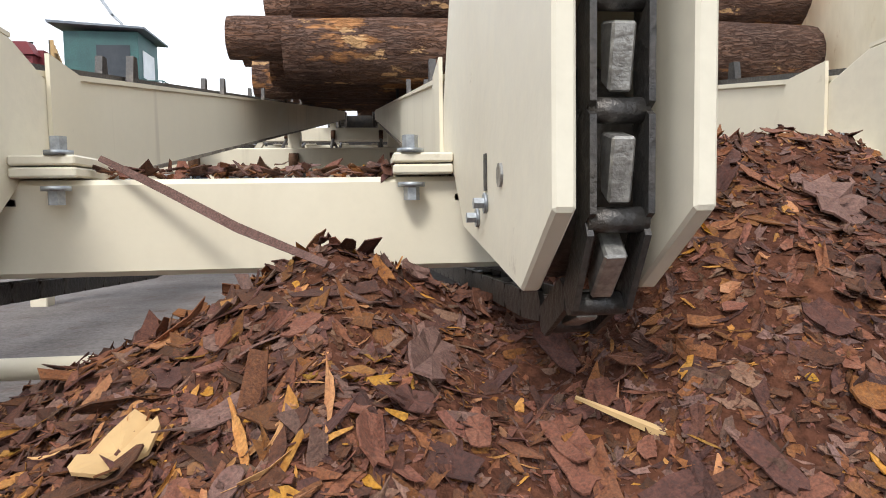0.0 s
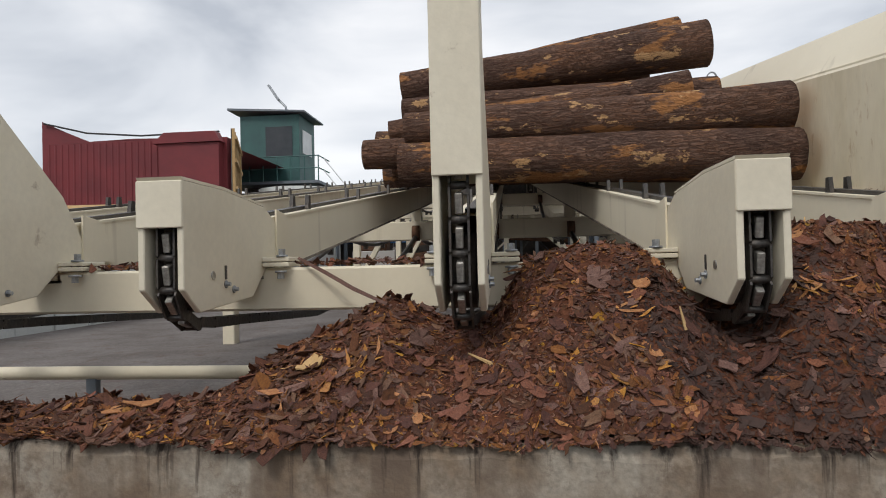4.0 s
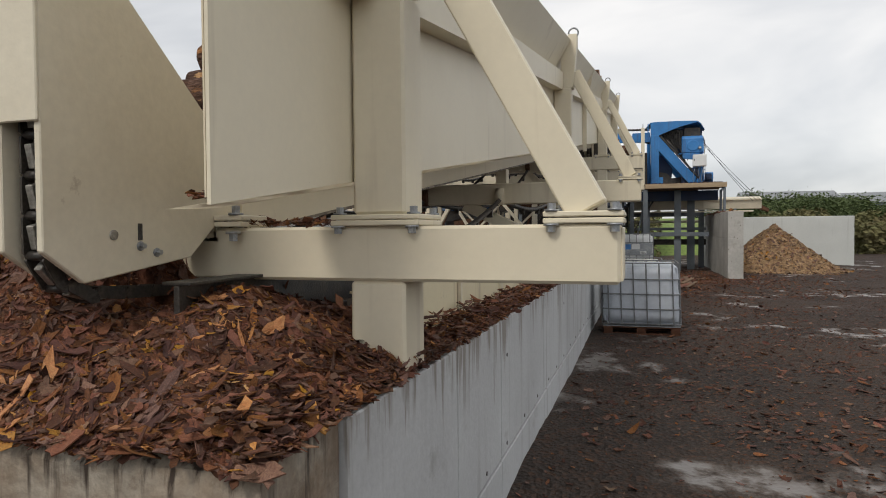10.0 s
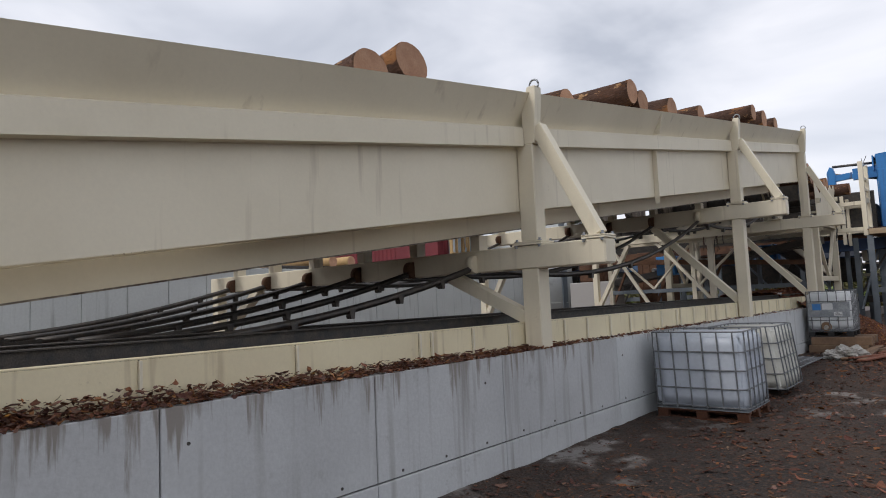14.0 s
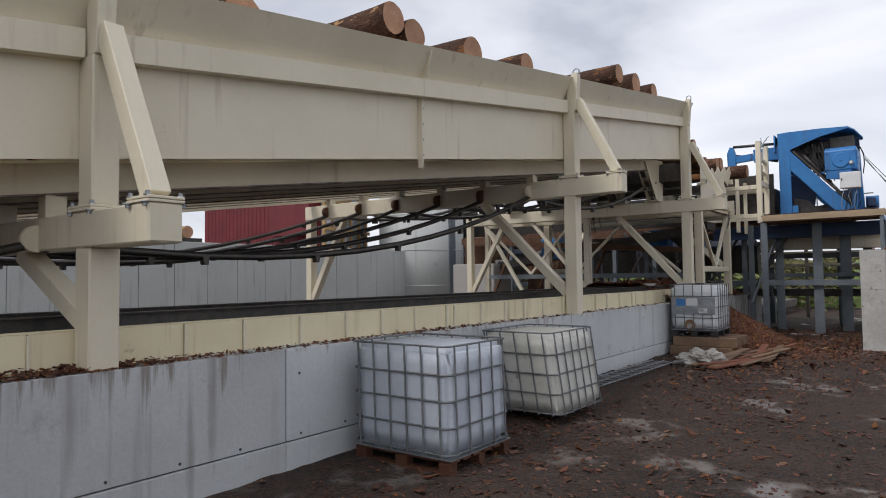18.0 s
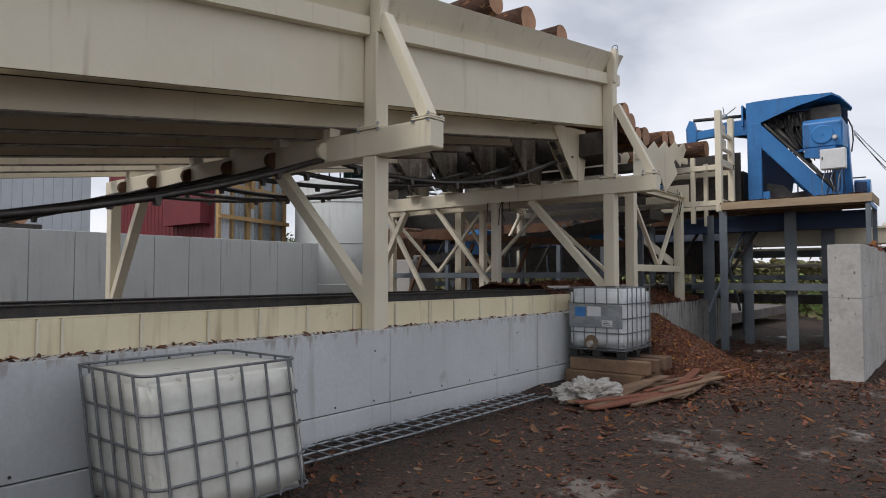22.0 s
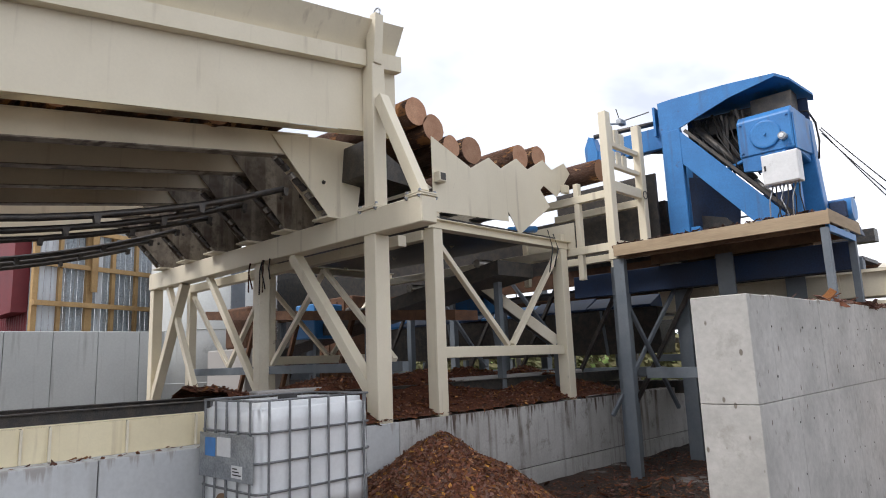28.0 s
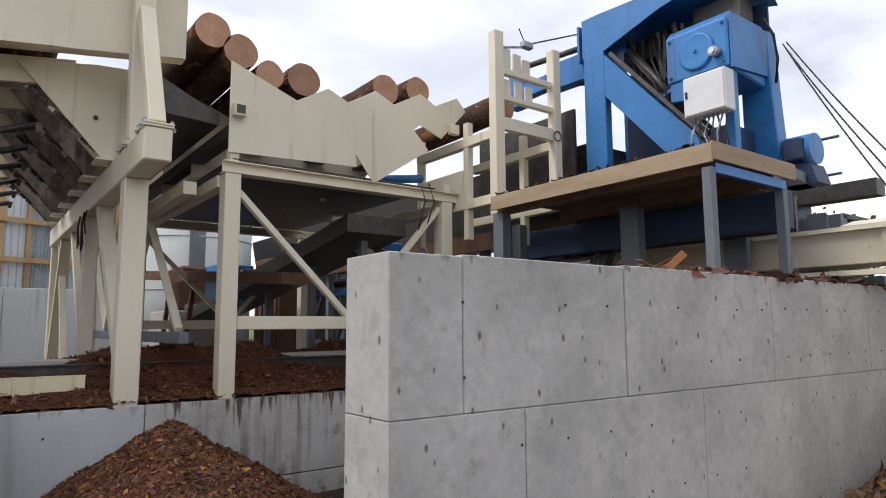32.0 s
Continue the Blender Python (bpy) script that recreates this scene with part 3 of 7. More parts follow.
def ground_material():
    m = bpy.data.materials.new("muddy_bark_yard")
    m.use_nodes = True
    nd, ln = m.node_tree.nodes, m.node_tree.links
    b = nd["Principled BSDF"]
    co = nd.new("ShaderNodeTexCoord")

    def nz(s, d=5.0, r=0.6):
        n = nd.new("ShaderNodeTexNoise")
        n.inputs["Scale"].default_value, n.inputs["Detail"].default_value, n.inputs["Roughness"].default_value = s, d, r
        ln.new(co.outputs["Object"], n.inputs["Vector"])
        return n.outputs[0]

    def rng(f, a, c, lo=0.0, hi=1.0):
        r = nd.new("ShaderNodeMapRange")
        for k, v in zip(("From Min", "From Max", "To Min", "To Max"), (a, c, lo, hi)):
            r.inputs[k].default_value = v
        ln.new(f, r.inputs["Value"])
        return r.outputs[0]

    def mix(f, c1, c2, blend="MIX"):
        x = nd.new("ShaderNodeMixRGB")
        x.blend_type = blend
        for k, v in enumerate((f, c1, c2)):
            if isinstance(v, tuple):
                x.inputs[k].default_value = (*v, 1)
            elif isinstance(v, float):
                x.inputs[k].default_value = v
            else:
                ln.new(v, x.inputs[k])
        return x.outputs[0]
    col = mix(rng(nz(0.5), 0.35, 0.65), (0.036, 0.030, 0.027), (0.066, 0.049, 0.040))
    vor = nd.new("ShaderNodeTexVoronoi")
    vor.inputs["Scale"].default_value, vor.inputs["Randomness"].default_value = 26.0, 1.0
    ln.new(co.outputs["Object"], vor.inputs["Vector"])
    sep = nd.new("ShaderNodeSeparateColor")
    ln.new(vor.outputs["Color"], sep.inputs[0])
    col = mix(rng(sep.outputs[0], 0.65, 1.0), col, (0.085, 0.05, 0.035))
    col = mix(rng(nz(30.0, 3.0), 0.58, 0.78), col, (0.12, 0.075, 0.055))
    pale = rng(nz(0.42, 4.0, 0.55), 0.56, 0.61)
    pm = nd.new("ShaderNodeMath")
    pm.operation = "MULTIPLY"
    ln.new(pale, pm.inputs[0])
    ln.new(rng(nz(2.2, 5.0), 0.43, 0.57), pm.inputs[1])
    col = mix(pm.outputs[0], col, (0.15, 0.13, 0.115))
    wet = pm.outputs[0]
    sx = nd.new("ShaderNodeSeparateXYZ")
    ln.new(co.outputs["Object"], sx.inputs[0])
    far = rng(sx.outputs[1], 58.0, 64.0)
    grass = mix(rng(nz(0.05), 0.4, 0.6), (0.085, 0.135, 0.03), (0.13, 0.165, 0.055))
    col = mix(far, col, grass)
    ln.new(col, b.inputs["Base Color"])
    ln.new(rng(wet, 0.3, 1.0, 0.85, 0.30), b.inputs["Roughness"])
    ln.new(rng(wet, 0.3, 1.0, 0.18, 0.5), b.inputs["Specular IOR Level"])
    bp = nd.new("ShaderNodeBump")
    bp.inputs["Distance"].default_value = 0.04
    ln.new(rng(wet, 0.2, 0.9, 0.9, 0.06), bp.inputs["Strength"])
    ad = nd.new("ShaderNodeMath")
    ad.operation = "ADD"
    ln.new(nz(22.0, 4.0), ad.inputs[0])
    ln.new(vor.outputs["Distance"], ad.inputs[1])
    ln.new(ad.outputs[0], bp.inputs["Height"])
    ln.new(bp.outputs[0], b.inputs["Normal"])
    return m


build_ground()


# ---- concrete walls ----
def build_walls():
    w = thing("wall_south", -3, SOUTH, 0, "low stained concrete wall under a heap of bark", "wall", kind="structure")
    secs = []
    for x in [-16.0] + list(np.arange(-5.0, EAST + 0.001, 0.045)):
        # crumbled upper arris
        c = 0.012 + 0.05 * max(0.0, rough(float(x), 0, 2.2, 3)) + 0.03 * max(0.0, rough(float(x), 0, 9.0, 5)) + (0.04 if x > 2.75 else 0.0)
        d = 0.012 + 0.035 * max(0.0, rough(float(x), 2, 4.0, 7))
        secs.append([(float(x), SOUTH, -0.2), (float(x), SOUTH + 0.003 * rough(float(x), 1, 6), WALL_TOP - 0.03 - c), (float(x), SOUTH + d, WALL_TOP - c * 0.5), (float(x), SOUTH + 0.05 + d, WALL_TOP), (float(x), SOUTH + 0.42, WALL_TOP), (float(x), SOUTH + 0.42, -0.2)])
    part("wall_body", loft(secs), CONCRETE_STAIN, w)
    e = thing("wall_east", EAST, 12, 0, "long low pale concrete wall beside the yard", "wall", kind="structure")
    # cast in bays with open vertical joints
    cuts = [SOUTH + 0.424, 1.98, 2.96, 4.75, 6.55, 9.18, 12.5, 15.8, 19.25, 22.6, 26.0, 30.5]
    for a, b in zip(cuts, cuts[1:]):
        mat = CONCRETE_DRIP if a < 9 else CONCRETE if a < 22 else CONCRETE_MUDDY
        part("wall_bay", box_bm(EAST - 0.3, EAST, a + 0.005, b - 0.005, 0.295, WALL_TOP, 0.006), mat, e)
        part("footing_bay", box_bm(EAST - 0.3, EAST + 0.004, a + 0.003, b - 0.003, -0.2, 0.283, 0.006), mat, e)
    part("wall_core", box_bm(EAST - 0.28, EAST - 0.03, SOUTH + 0.45, 30.4, -0.2, WALL_TOP - 0.05), STEEL_DARK, e)
    # tie holes
    hole = rod_bm((0, 0, 0), (0.006, 0, 0), 0.013, 8)
    me = mesh_from("tie_hole", hole, STEEL_DARK)
    for k, y in enumerate(np.arange(1.9, 22, 0.62)):
        link_mesh("tie_hole", me, e, Matrix.Translation((EAST - 0.002, float(y) + 0.1 * rough(k, 0, 3.3), 0.345 + 0.02 * rough(k, 1, 3.3))))
        if k % 5 == 2:
            link_mesh("tie_hole", me, e, Matrix.Translation((EAST - 0.002, float(y), 0.92)))
    p = thing("pit_floor", 0, 12, 0.5, "dark pit floor strewn with bark", "floor", kind="structure")
    part("slab", box_bm(-8.4, EAST - 0.302, SOUTH + 0.422, 40, 0.3, 0.62), PIT, p)
    # high wall behind the deck
    b = thing("wall_west", -8.4, 10, 0, "tall grey concrete wall cast in upright bays", "wall", kind="structure")
    ys = list(np.arange(-12.2, 24.85, 1.0))
    for a, c in zip(ys, ys[1:]):
        part("wall_bay", box_bm(-8.7, -8.4, float(a) + 0.006, float(c) - 0.006, -0.2, 2.9, 0.01), CONCRETE_FAR, b)
    # pier and long wall beside the machine platform
    n = thing("wall_north", 6.95, 26, 0, "tall pale concrete wall with formwork joints and tie holes", "wall", kind="structure")
    upper, lower = [22.93, 23.44, 24.93, 27.02, 29.1, 31.1, 33.0], [22.93, 23.92, 25.86, 27.9, 30.0, 33.0]
    for a, c in zip(lower, lower[1:]):
        part("lower_bay", box_bm(6.70, 7.19, a + (0.003 if a > 23 else 0), c - 0.003, -0.2, 1.417, 0.004), CONCRETE_NEW, n)
    for k, (a, c) in enumerate(zip(upper, upper[1:])):
        part("upper_bay", box_bm(6.70, 7.187 - 0.004 * (k == 1), a + (0.004 if k else 0), c - 0.003, 1.421, 2.335 + 0.012 * min(k, 2), 0.006), CONCRETE_NEW, n)
    part("wall_core", box_bm(6.76, 7.15, 23.0, 32.9, -0.2, 2.28), CONCRETE_FAR, n)
    me2 = mesh_from("tie_hole", rod_bm((0, 0, 0), (0.006, 0, 0), 0.010, 8), STEEL_DARK)
    for i in range(22):
        for z in (0.32, 0.74, 1.20, 1.63, 2.06):
            if rough(i, z, 7.7, 2) > 0.12:
                continue
            link_mesh("tie_hole", me2, n, Matrix.Translation((7.187, 23.45 + 0.425 * i + 0.05 * rough(i, z, 3), z + 0.03 * rough(i, z, 5))))
    f = thing("wall_far", 12, 34, 0, "low grey concrete wall round the chip bay", "wall", kind="structure")
    part("wall_body", box_bm(6.72, 13.2, 33.003, 33.4, -0.2, 2.3, 0.02), CONCRETE_FAR, f)


build_walls()


# ---- support frames of the deck ----
FRAMES = [  # south face, beam top, beam depth, west end of beam, west post, east end of beam
    (1.36, 1.745, 0.215, -4.2, -4.0, 3.905),
    (7.39, 2.35, 0.27, -3.97, -3.88, 3.94),
    (15.57, 3.55, 0.32, -3.97, -3.88, 3.94),
    (22.31, 3.77, 0.32, -3.97, -3.88, 3.95),
]
POST_X0, POST_X1 = 2.87, 3.10


def build_frame(k, y0, top, depth, west, wpost, east):
    w = 0.23
    f = thing("support_frame", 3.0, y0 + w / 2, WALL_TOP, "cream-painted steel frame of square tube standing on the concrete wall", "frame", "frames under the log deck")
    part("post", box_bm(POST_X0, POST_X1, y0, y0 + w, WALL_TOP - 0.02, top - depth, 0.012), CREAM, f)
    part("beam", box_bm(west, east, y0 - 0.01, y0 + w + 0.01, top - depth, top, 0.012), CREAM, f)
    part("end_cap", box_bm(east, east + 0.008, y0 + 0.0, y0 + w, top - depth + 0.012, top - 0.012, 0.003), CREAM, f)
    gt = girder_top(y0 + w / 2)
    part("base_plate", box_bm(POST_X0 - 0.07, POST_X1 + 0.07, y0 - 0.03, y0 + w + 0.03, top + 0.002, top + 0.024, 0.004), CREAM, f)
    part("base_plate", box_bm(POST_X0 - 0.07, POST_X1 + 0.07, y0 - 0.03, y0 + w + 0.03, top + 0.026, top + 0.046, 0.004), CREAM, f)
    part("upper_post", box_bm(POST_X0 + 0.01, POST_X1 - 0.0, y0 + 0.01, y0 + w - 0.01, top + 0.046, gt - 0.62, 0.012), CREAM, f)
    # flat head of the post carries a lifting eye
    part("post_head", prism_bm([(POST_X1 - 0.13, gt - 0.62), (POST_X1 + 0.02, gt - 0.62), (POST_X1 + 0.07, gt - 0.06), (POST_X1 + 0.07, gt + 0.06), (POST_X1 - 0.04, gt + 0.06), (POST_X1 - 0.13, gt - 0.2)], "y", y0 + 0.02, y0 + 0.16, bevel=0.006), CREAM, f)
    ring = [(POST_X1 + 0.02 + 0.06 * math.cos(a), y0 + 0.09, gt + 0.09 + 0.06 * math.sin(a)) for a in np.linspace(0, 2 * math.pi, 15)]
    part("lifting_eye", pipe_bm(ring, 0.012, 6), GALV, f)
    # raking brace from the head to the end of the beam
    part("outer_brace", bar_bm((POST_X1 + (0.0 if k == 0 else 0.03), y0 + w / 2, gt - (1.1 if k == 3 else 0.24 if k == 0 else 0.42)), (east - 0.12, y0 + w / 2, top + 0.05), 0.15, 0.17 if k == 0 else 0.15, up=(0, 1, 0)), CREAM, f)
    for z in (0.002, 0.026):
        part("brace_plate", box_bm(east - 0.27, east + 0.012, y0 - 0.02, y0 + w + 0.02, top + z, top + z + 0.02, 0.004), CREAM, f)
    me = mesh_from("bolt", bolt_bm((0, 0, 0)), GALV)
    for x in (POST_X0 - 0.04, POST_X1 + 0.04, east - 0.24, east - 0.02):
        for y in (y0 - 0.004, y0 + w + 0.004):
            link_mesh("bolt", me, f, Matrix.Translation((x, y, top + 0.046)))
            link_mesh("bolt", me, f, pose(x, y - (0.02 if y < y0 else -0.02), top + 0.002, 180))
    # west post and knees
    part("west_post", box_bm(wpost - 0.09, wpost + 0.09, y0 + 0.02, y0 + w - 0.02, 0.5, top - depth, 0.01), CREAM, f)
    if k:
        part("knee_brace", bar_bm((wpost + 0.05, y0 + w / 2, WALL_TOP + 0.12), (wpost + (1.15 if k == 2 else 1.3), y0 + w / 2, top - depth), 0.16, 0.13, up=(1, 0, 0)), CREAM, f)
        part("knee_brace", bar_bm((POST_X0, y0 + w / 2, WALL_TOP + 0.35), (POST_X0 - (1.75 if k > 1 else 1.2), y0 + w / 2, top - depth), 0.16, 0.15, up=(1, 0, 0)), CREAM, f)
    if k == 3:
        part("inner_post", box_bm(0.1, 0.28, y0 + 0.03, y0 + w - 0.03, 0.5, top - depth, 0.01), CREAM_OLD, f)
        part("knee_brace", bar_bm((0.1, y0 + w / 2, 1.5), (-1.6, y0 + w / 2, top - depth), 0.1, 0.1, up=(1, 0, 0)), CREAM_OLD, f)
        part("knee_brace", bar_bm((wpost + 1.9, y0 + w / 2, 1.4), (wpost + 0.6, y0 + w / 2, top - depth), 0.1, 0.1, up=(1, 0, 0)), CREAM_OLD, f)
    return f


for k_, row_ in enumerate(FRAMES):
    build_frame(k_, *row_)


# ---- side girder ----
def build_girder():
    g = thing("side_girder", 2.9, 12, 3, "tall cream steel side plate of a log deck, flared above", "girder")
    y0, y1, x = 0.50, 22.90, 2.86

    def strip(name, xa, xb, low, high, thick, mat, ya=y0, yb=y1, label=""):
        bm = bmesh.new()
        vs = []
        for y in (ya, yb):
            for xx, zz in ((xa, low(y)), (xb, high(y)), (xb + thick, high(y)), (xa + thick, low(y))):
                vs.append(bm.verts.new((xx, y, zz)))
        for q in ((0, 1, 2, 3), (7, 6, 5, 4), (0, 4, 5, 1), (1, 5, 6, 2), (2, 6, 7, 3), (3, 7, 4, 0)):
            bm.faces.new([vs[i] for i in q])
        bmesh.ops.recalc_face_normals(bm, faces=bm.faces)
        return part(name, bm, mat, g, label)
    strip("side_plate", x, x, girder_low, lambda y: girder_top(y) - 0.40, 0.012, CREAM)
    strip("inner_lining", x - 0.008, x - 0.008, lambda y: girder_low(y) + 0.02, lambda y: girder_top(y) - 0.40, 0.006, CREAM_LINING, label="rubbed cream lining streaked with bark stains")
    strip("flared_lip", x, x + 0.22, lambda y: girder_top(y) - 0.40, girder_top, 0.012, CREAM)
    # hollow rail along the middle, between the posts
    edges = [1.36 + 0.23, 7.39, 7.62, 15.57, 15.80, 22.31, 22.54, 22.92]
    for a, b in ((y0 + 0.7, 1.36), (edges[0], edges[1]), (edges[2], edges[3]), (edges[4], edges[5]), (edges[6], edges[7])):
        bm = bmesh.new()
        vs = []
        for y in (a, b):
            for xx, zz in ((x + 0.013, -0.62), (x + 0.135, -0.62), (x + 0.135, -0.40), (x + 0.013, -0.36)):
                vs.append(bm.verts.new((xx, y, girder_top(y) + zz)))
        for q in ((0, 1, 2, 3), (7, 6, 5, 4), (0, 4, 5, 1), (1, 5, 6, 2), (2, 6, 7, 3), (3, 7, 4, 0)):
            bm.faces.new([vs[i] for i in q])
        bmesh.ops.recalc_face_normals(bm, faces=bm.faces)
        part("rail", bm, CREAM, g)
    strip("bottom_flange", x - 0.16, x + 0.012, lambda y: girder_low(y) - 0.012, lambda y: girder_low(y) - 0.012, 0.0121, CREAM, ya=0.52)
    # splice strips with bolts
    for y in (11.55,):
        s = part("splice_strip", prism_bm([(y - 0.05, girder_low(y) - 0.12), (y + 0.05, girder_low(y) - 0.12), (y + 0.05, girder_top(y) - 0.64), (y - 0.05, girder_top(y) - 0.64)], "x", x + 0.014, x + 0.03), CREAM, g)
        part("splice_rib", box_bm(x + 0.03, x + 0.09, y - 0.05, y - 0.04, girder_low(y) - 0.12, girder_top(y) - 0.64), CREAM, g)
        part("upper_rib", prism_bm([(x + 0.02, girder_top(y) - 0.36), (x + 0.15, girder_top(y) - 0.36), (x + 0.22, girder_top(y) - 0.02)], "y", y - 0.01, y + 0.01), CREAM, g)
        me = mesh_from("bolt", bolt_bm((0, 0, 0), 0.013, 0.025, (1, 0, 0)), GALV)
        for i in range(4):
            link_mesh("bolt", me, g, Matrix.Translation((x + 0.03, y + 0.02, girder_low(y) + 0.05 + 0.2 * i)))


build_girder()


# ---- chain runways ----
def build_run(x):
    y0, y1 = 1.35, 21.9
    r = thing("chain_runway", x, 11, run_top(11), "sloping cream steel I-beam carrying a log chain", "beam", "chain runways of the log deck")

    def slab(name, xa, xb, da, db, mat):
        bm = bmesh.new()
        vs = []
        for y in (y0, y1):
            for xx, dz in ((xa, da), (xb, da), (xb, db), (xa, db)):
                vs.append(bm.verts.new((xx, y, run_top(y) + dz)))
        for q in ((0, 1, 2, 3), (7, 6, 5, 4), (0, 4, 5, 1), (1, 5, 6, 2), (2, 6, 7, 3), (3, 7, 4, 0)):
            bm.faces.new([vs[i] for i in q])
        bmesh.ops.recalc_face_normals(bm, faces=bm.faces)
        return part(name, bm, mat, r)
    slab("top_flange", x - 0.085, x + 0.085, -0.014, 0.0, CREAM)
    slab("web", x - 0.075, x - 0.063, -0.286, -0.014, CREAM)
    slab("web", x + 0.063, x + 0.075, -0.286, -0.014, CREAM)
    # underside colour holds grease and the shade below the deck
    slab("bottom_flange", x - 0.085, x + 0.085, -0.30, -0.286, CREAM_GRIME_SHADE)
    slab("chain_track", x - 0.03, x + 0.03, 0.001, 0.022, STEEL_DARK)
    # bearing stubs on the cross beams
    for y, top in ((7.39, 2.35), (15.57, 3.55)):
        if run_top(y) - 0.3 > top:
            part("bearing_stub", box_bm(x - 0.07, x + 0.07, y + 0.03, y + 0.2, top, run_top(y) - 0.29, 0.004), CREAM, r)
    # chain dogs standing proud of the flange
    dog = mesh_from("chain_dog", prism_bm([(-0.03, 0), (0.03, 0), (0.02, 0.09), (-0.015, 0.09)], "x", -0.012, 0.012), STEEL_DARK)
    for i in range(14):
        y = 2.2 + 1.4 * i
        link_mesh("chain_dog", dog, r, Matrix.Translation((x + 0.05, y, run_top(y))))
        link_mesh("chain_dog", dog, r, Matrix.Translation((x - 0.05, y, run_top(y))))
    # tapered head plates that stand on the last frame
    for xx in (x - 0.15, x + 0.09):
        # inner plates take the greased and shaded cream, the outer one plain cream
        part("head_plate", prism_bm([(21.35, 4.74), (22.10, 4.86), (22.74, 4.90), (22.78, 4.55), (22.66, 3.80), (22.20, 3.80)], "x", xx, xx + 0.014, bevel=0.003), CREAM if x > 2 else CREAM_GRIME_SHADE, r, "cream head plate smeared with grease and bark")
    part("head_sprocket", rod_bm((x - 0.12, 22.5, 4.74), (x + 0.085, 22.5, 4.74), 0.15, 18), STEEL_DARK, r)
    part("head_foot", box_bm(x - 0.2, x + 0.16, 22.14, 22.72, 3.775, 3.80, 0.003), CREAM_OLD, r)
    part("plate_bolt", bolt_bm((x + 0.104, 22.12, 4.25), 0.016, 0.03, (1, 0, 0)), STEEL_DARK, r)
    # chain running down the sloping edge of the head plates
    a, b = Vector((x - 0.02, 21.36, 4.60)), Vector((x - 0.02, 22.22, 3.86))
    link = mesh_from("edge_link", box_bm(-0.05, 0.05, -0.05, 0.05, -0.025, 0.025, 0.008), STEEL_DARK)
    worn = mesh_from("edge_link", box_bm(-0.035, 0.05, -0.04, 0.04, -0.03, 0.025, 0.008), STEEL_WORN)
    for i in range(11):
        c = a.lerp(b, i / 10)
        link_mesh("edge_link", worn if i % 3 == 1 else link, r, Matrix.Translation((c.x, c.y, c.z + 0.012 * math.sin(i * 2.1 + x))) @ Matrix.Rotation(-0.72, 4, "X"))


for x_ in RUNS:
    build_run(x_)


# ---- tail arms with their chains ----
def build_arm(x, tall):
    a = thing("chain_tail_arm", x, 0.9, 1.55, "tall tapering cream steel tail arm with a chain slot" if tall else "short cream steel tail arm with a chain slot", "tail arm", "tail arms of the log chains")
    if tall:
        outline = [(0.51, 1.67), (0.66, 1.565), (1.17, 1.63), (1.34, 1.765), (1.62, 1.765), (1.36, 2.14), (0.80, 2.60), (0.70, 3.35), (0.51, 3.35)]
        front0, front1 = 2.06, 3.35
    else:
        outline = [(0.54, 1.67), (0.67, 1.575), (1.20, 1.61), (1.40, 1.765), (1.74, 1.765), (1.60, 1.95), (1.36, 2.05), (0.90, 2.085), (0.54, 2.085)]
        front0, front1 = 1.905, 2.085
    yf = outline[0][0]
    for s in (-1, 1):
        x0 = x + s * 0.078
        part("side_plate", prism_bm(outline, "x", x0 - 0.013, x0 + 0.013, bevel=0.004), CREAM_OLD, a)
        me = mesh_from("adjusting_bolt", bolt_bm((0, 0, 0), 0.010, 0.022, (s, 0, 0)), GALV)
        link_mesh("adjusting_bolt", me, a, Matrix.Translation((x0 + s * 0.013, 0.90, 1.68)))
        link_mesh("adjusting_bolt", me, a, Matrix.Translation((x0 + s * 0.013, 0.98, 1.655)))
        part("adjusting_slot", box_bm(min(x0 + s * 0.0135, x0 + s * 0.016), max(x0 + s * 0.0135, x0 + s * 0.016), 0.89, 0.91, 1.70, 1.76), STEEL_DARK, a)
        # clamp plates on the cross beam
        for z in (1.749, 1.775):
            part("clamp_plate", box_bm(min(x0 + s * 0.014, x0 + s * 0.15), max(x0 + s * 0.014, x0 + s * 0.15), 1.31, 1.50, z, z + 0.022, 0.004), CREAM_OLD, a)
        nut = mesh_from("clamp_bolt", bolt_bm((0, 0, 0), 0.018, 0.04), GALV)
        link_mesh("clamp_bolt", nut, a, Matrix.Translation((x0 + s * 0.11, 1.33, 1.797)))
        link_mesh("clamp_bolt", nut, a, pose(x0 + s * 0.11, 1.31, 1.73, 180))
        part("gusset", prism_bm([(1.5, 1.80), (1.78, 1.80), (1.66, 2.03), (1.5, 2.05)], "x", x0 + s * 0.014, x0 + s * 0.024), CREAM, a)
    part("front_plate", box_bm(x - 0.092, x + 0.092, yf - 0.012, yf, front0, front1, 0.004), CREAM_OLD, a)
    if not tall:
        part("top_plate", prism_bm([(0.54, 2.086), (0.9, 2.086), (1.36, 2.051), (1.36, 2.061), (0.9, 2.098), (0.53, 2.098)], "x", x - 0.09, x + 0.09), CREAM_OLD, a)
    else:
        part("back_plate", prism_bm([(1.36, 2.14), (0.80, 2.60), (0.70, 3.35), (0.688, 3.35), (0.79, 2.59), (1.35, 2.13)], "x", x - 0.064, x + 0.064), CREAM, a)
        part("top_plate", box_bm(x - 0.092, x + 0.092, 0.5, 0.71, 3.351, 3.36), CREAM, a)
    part("tail_wheel", rod_bm((x - 0.05, 0.78, 1.72), (x + 0.05, 0.78, 1.72), 0.15, 18), STEEL_DARK, a)
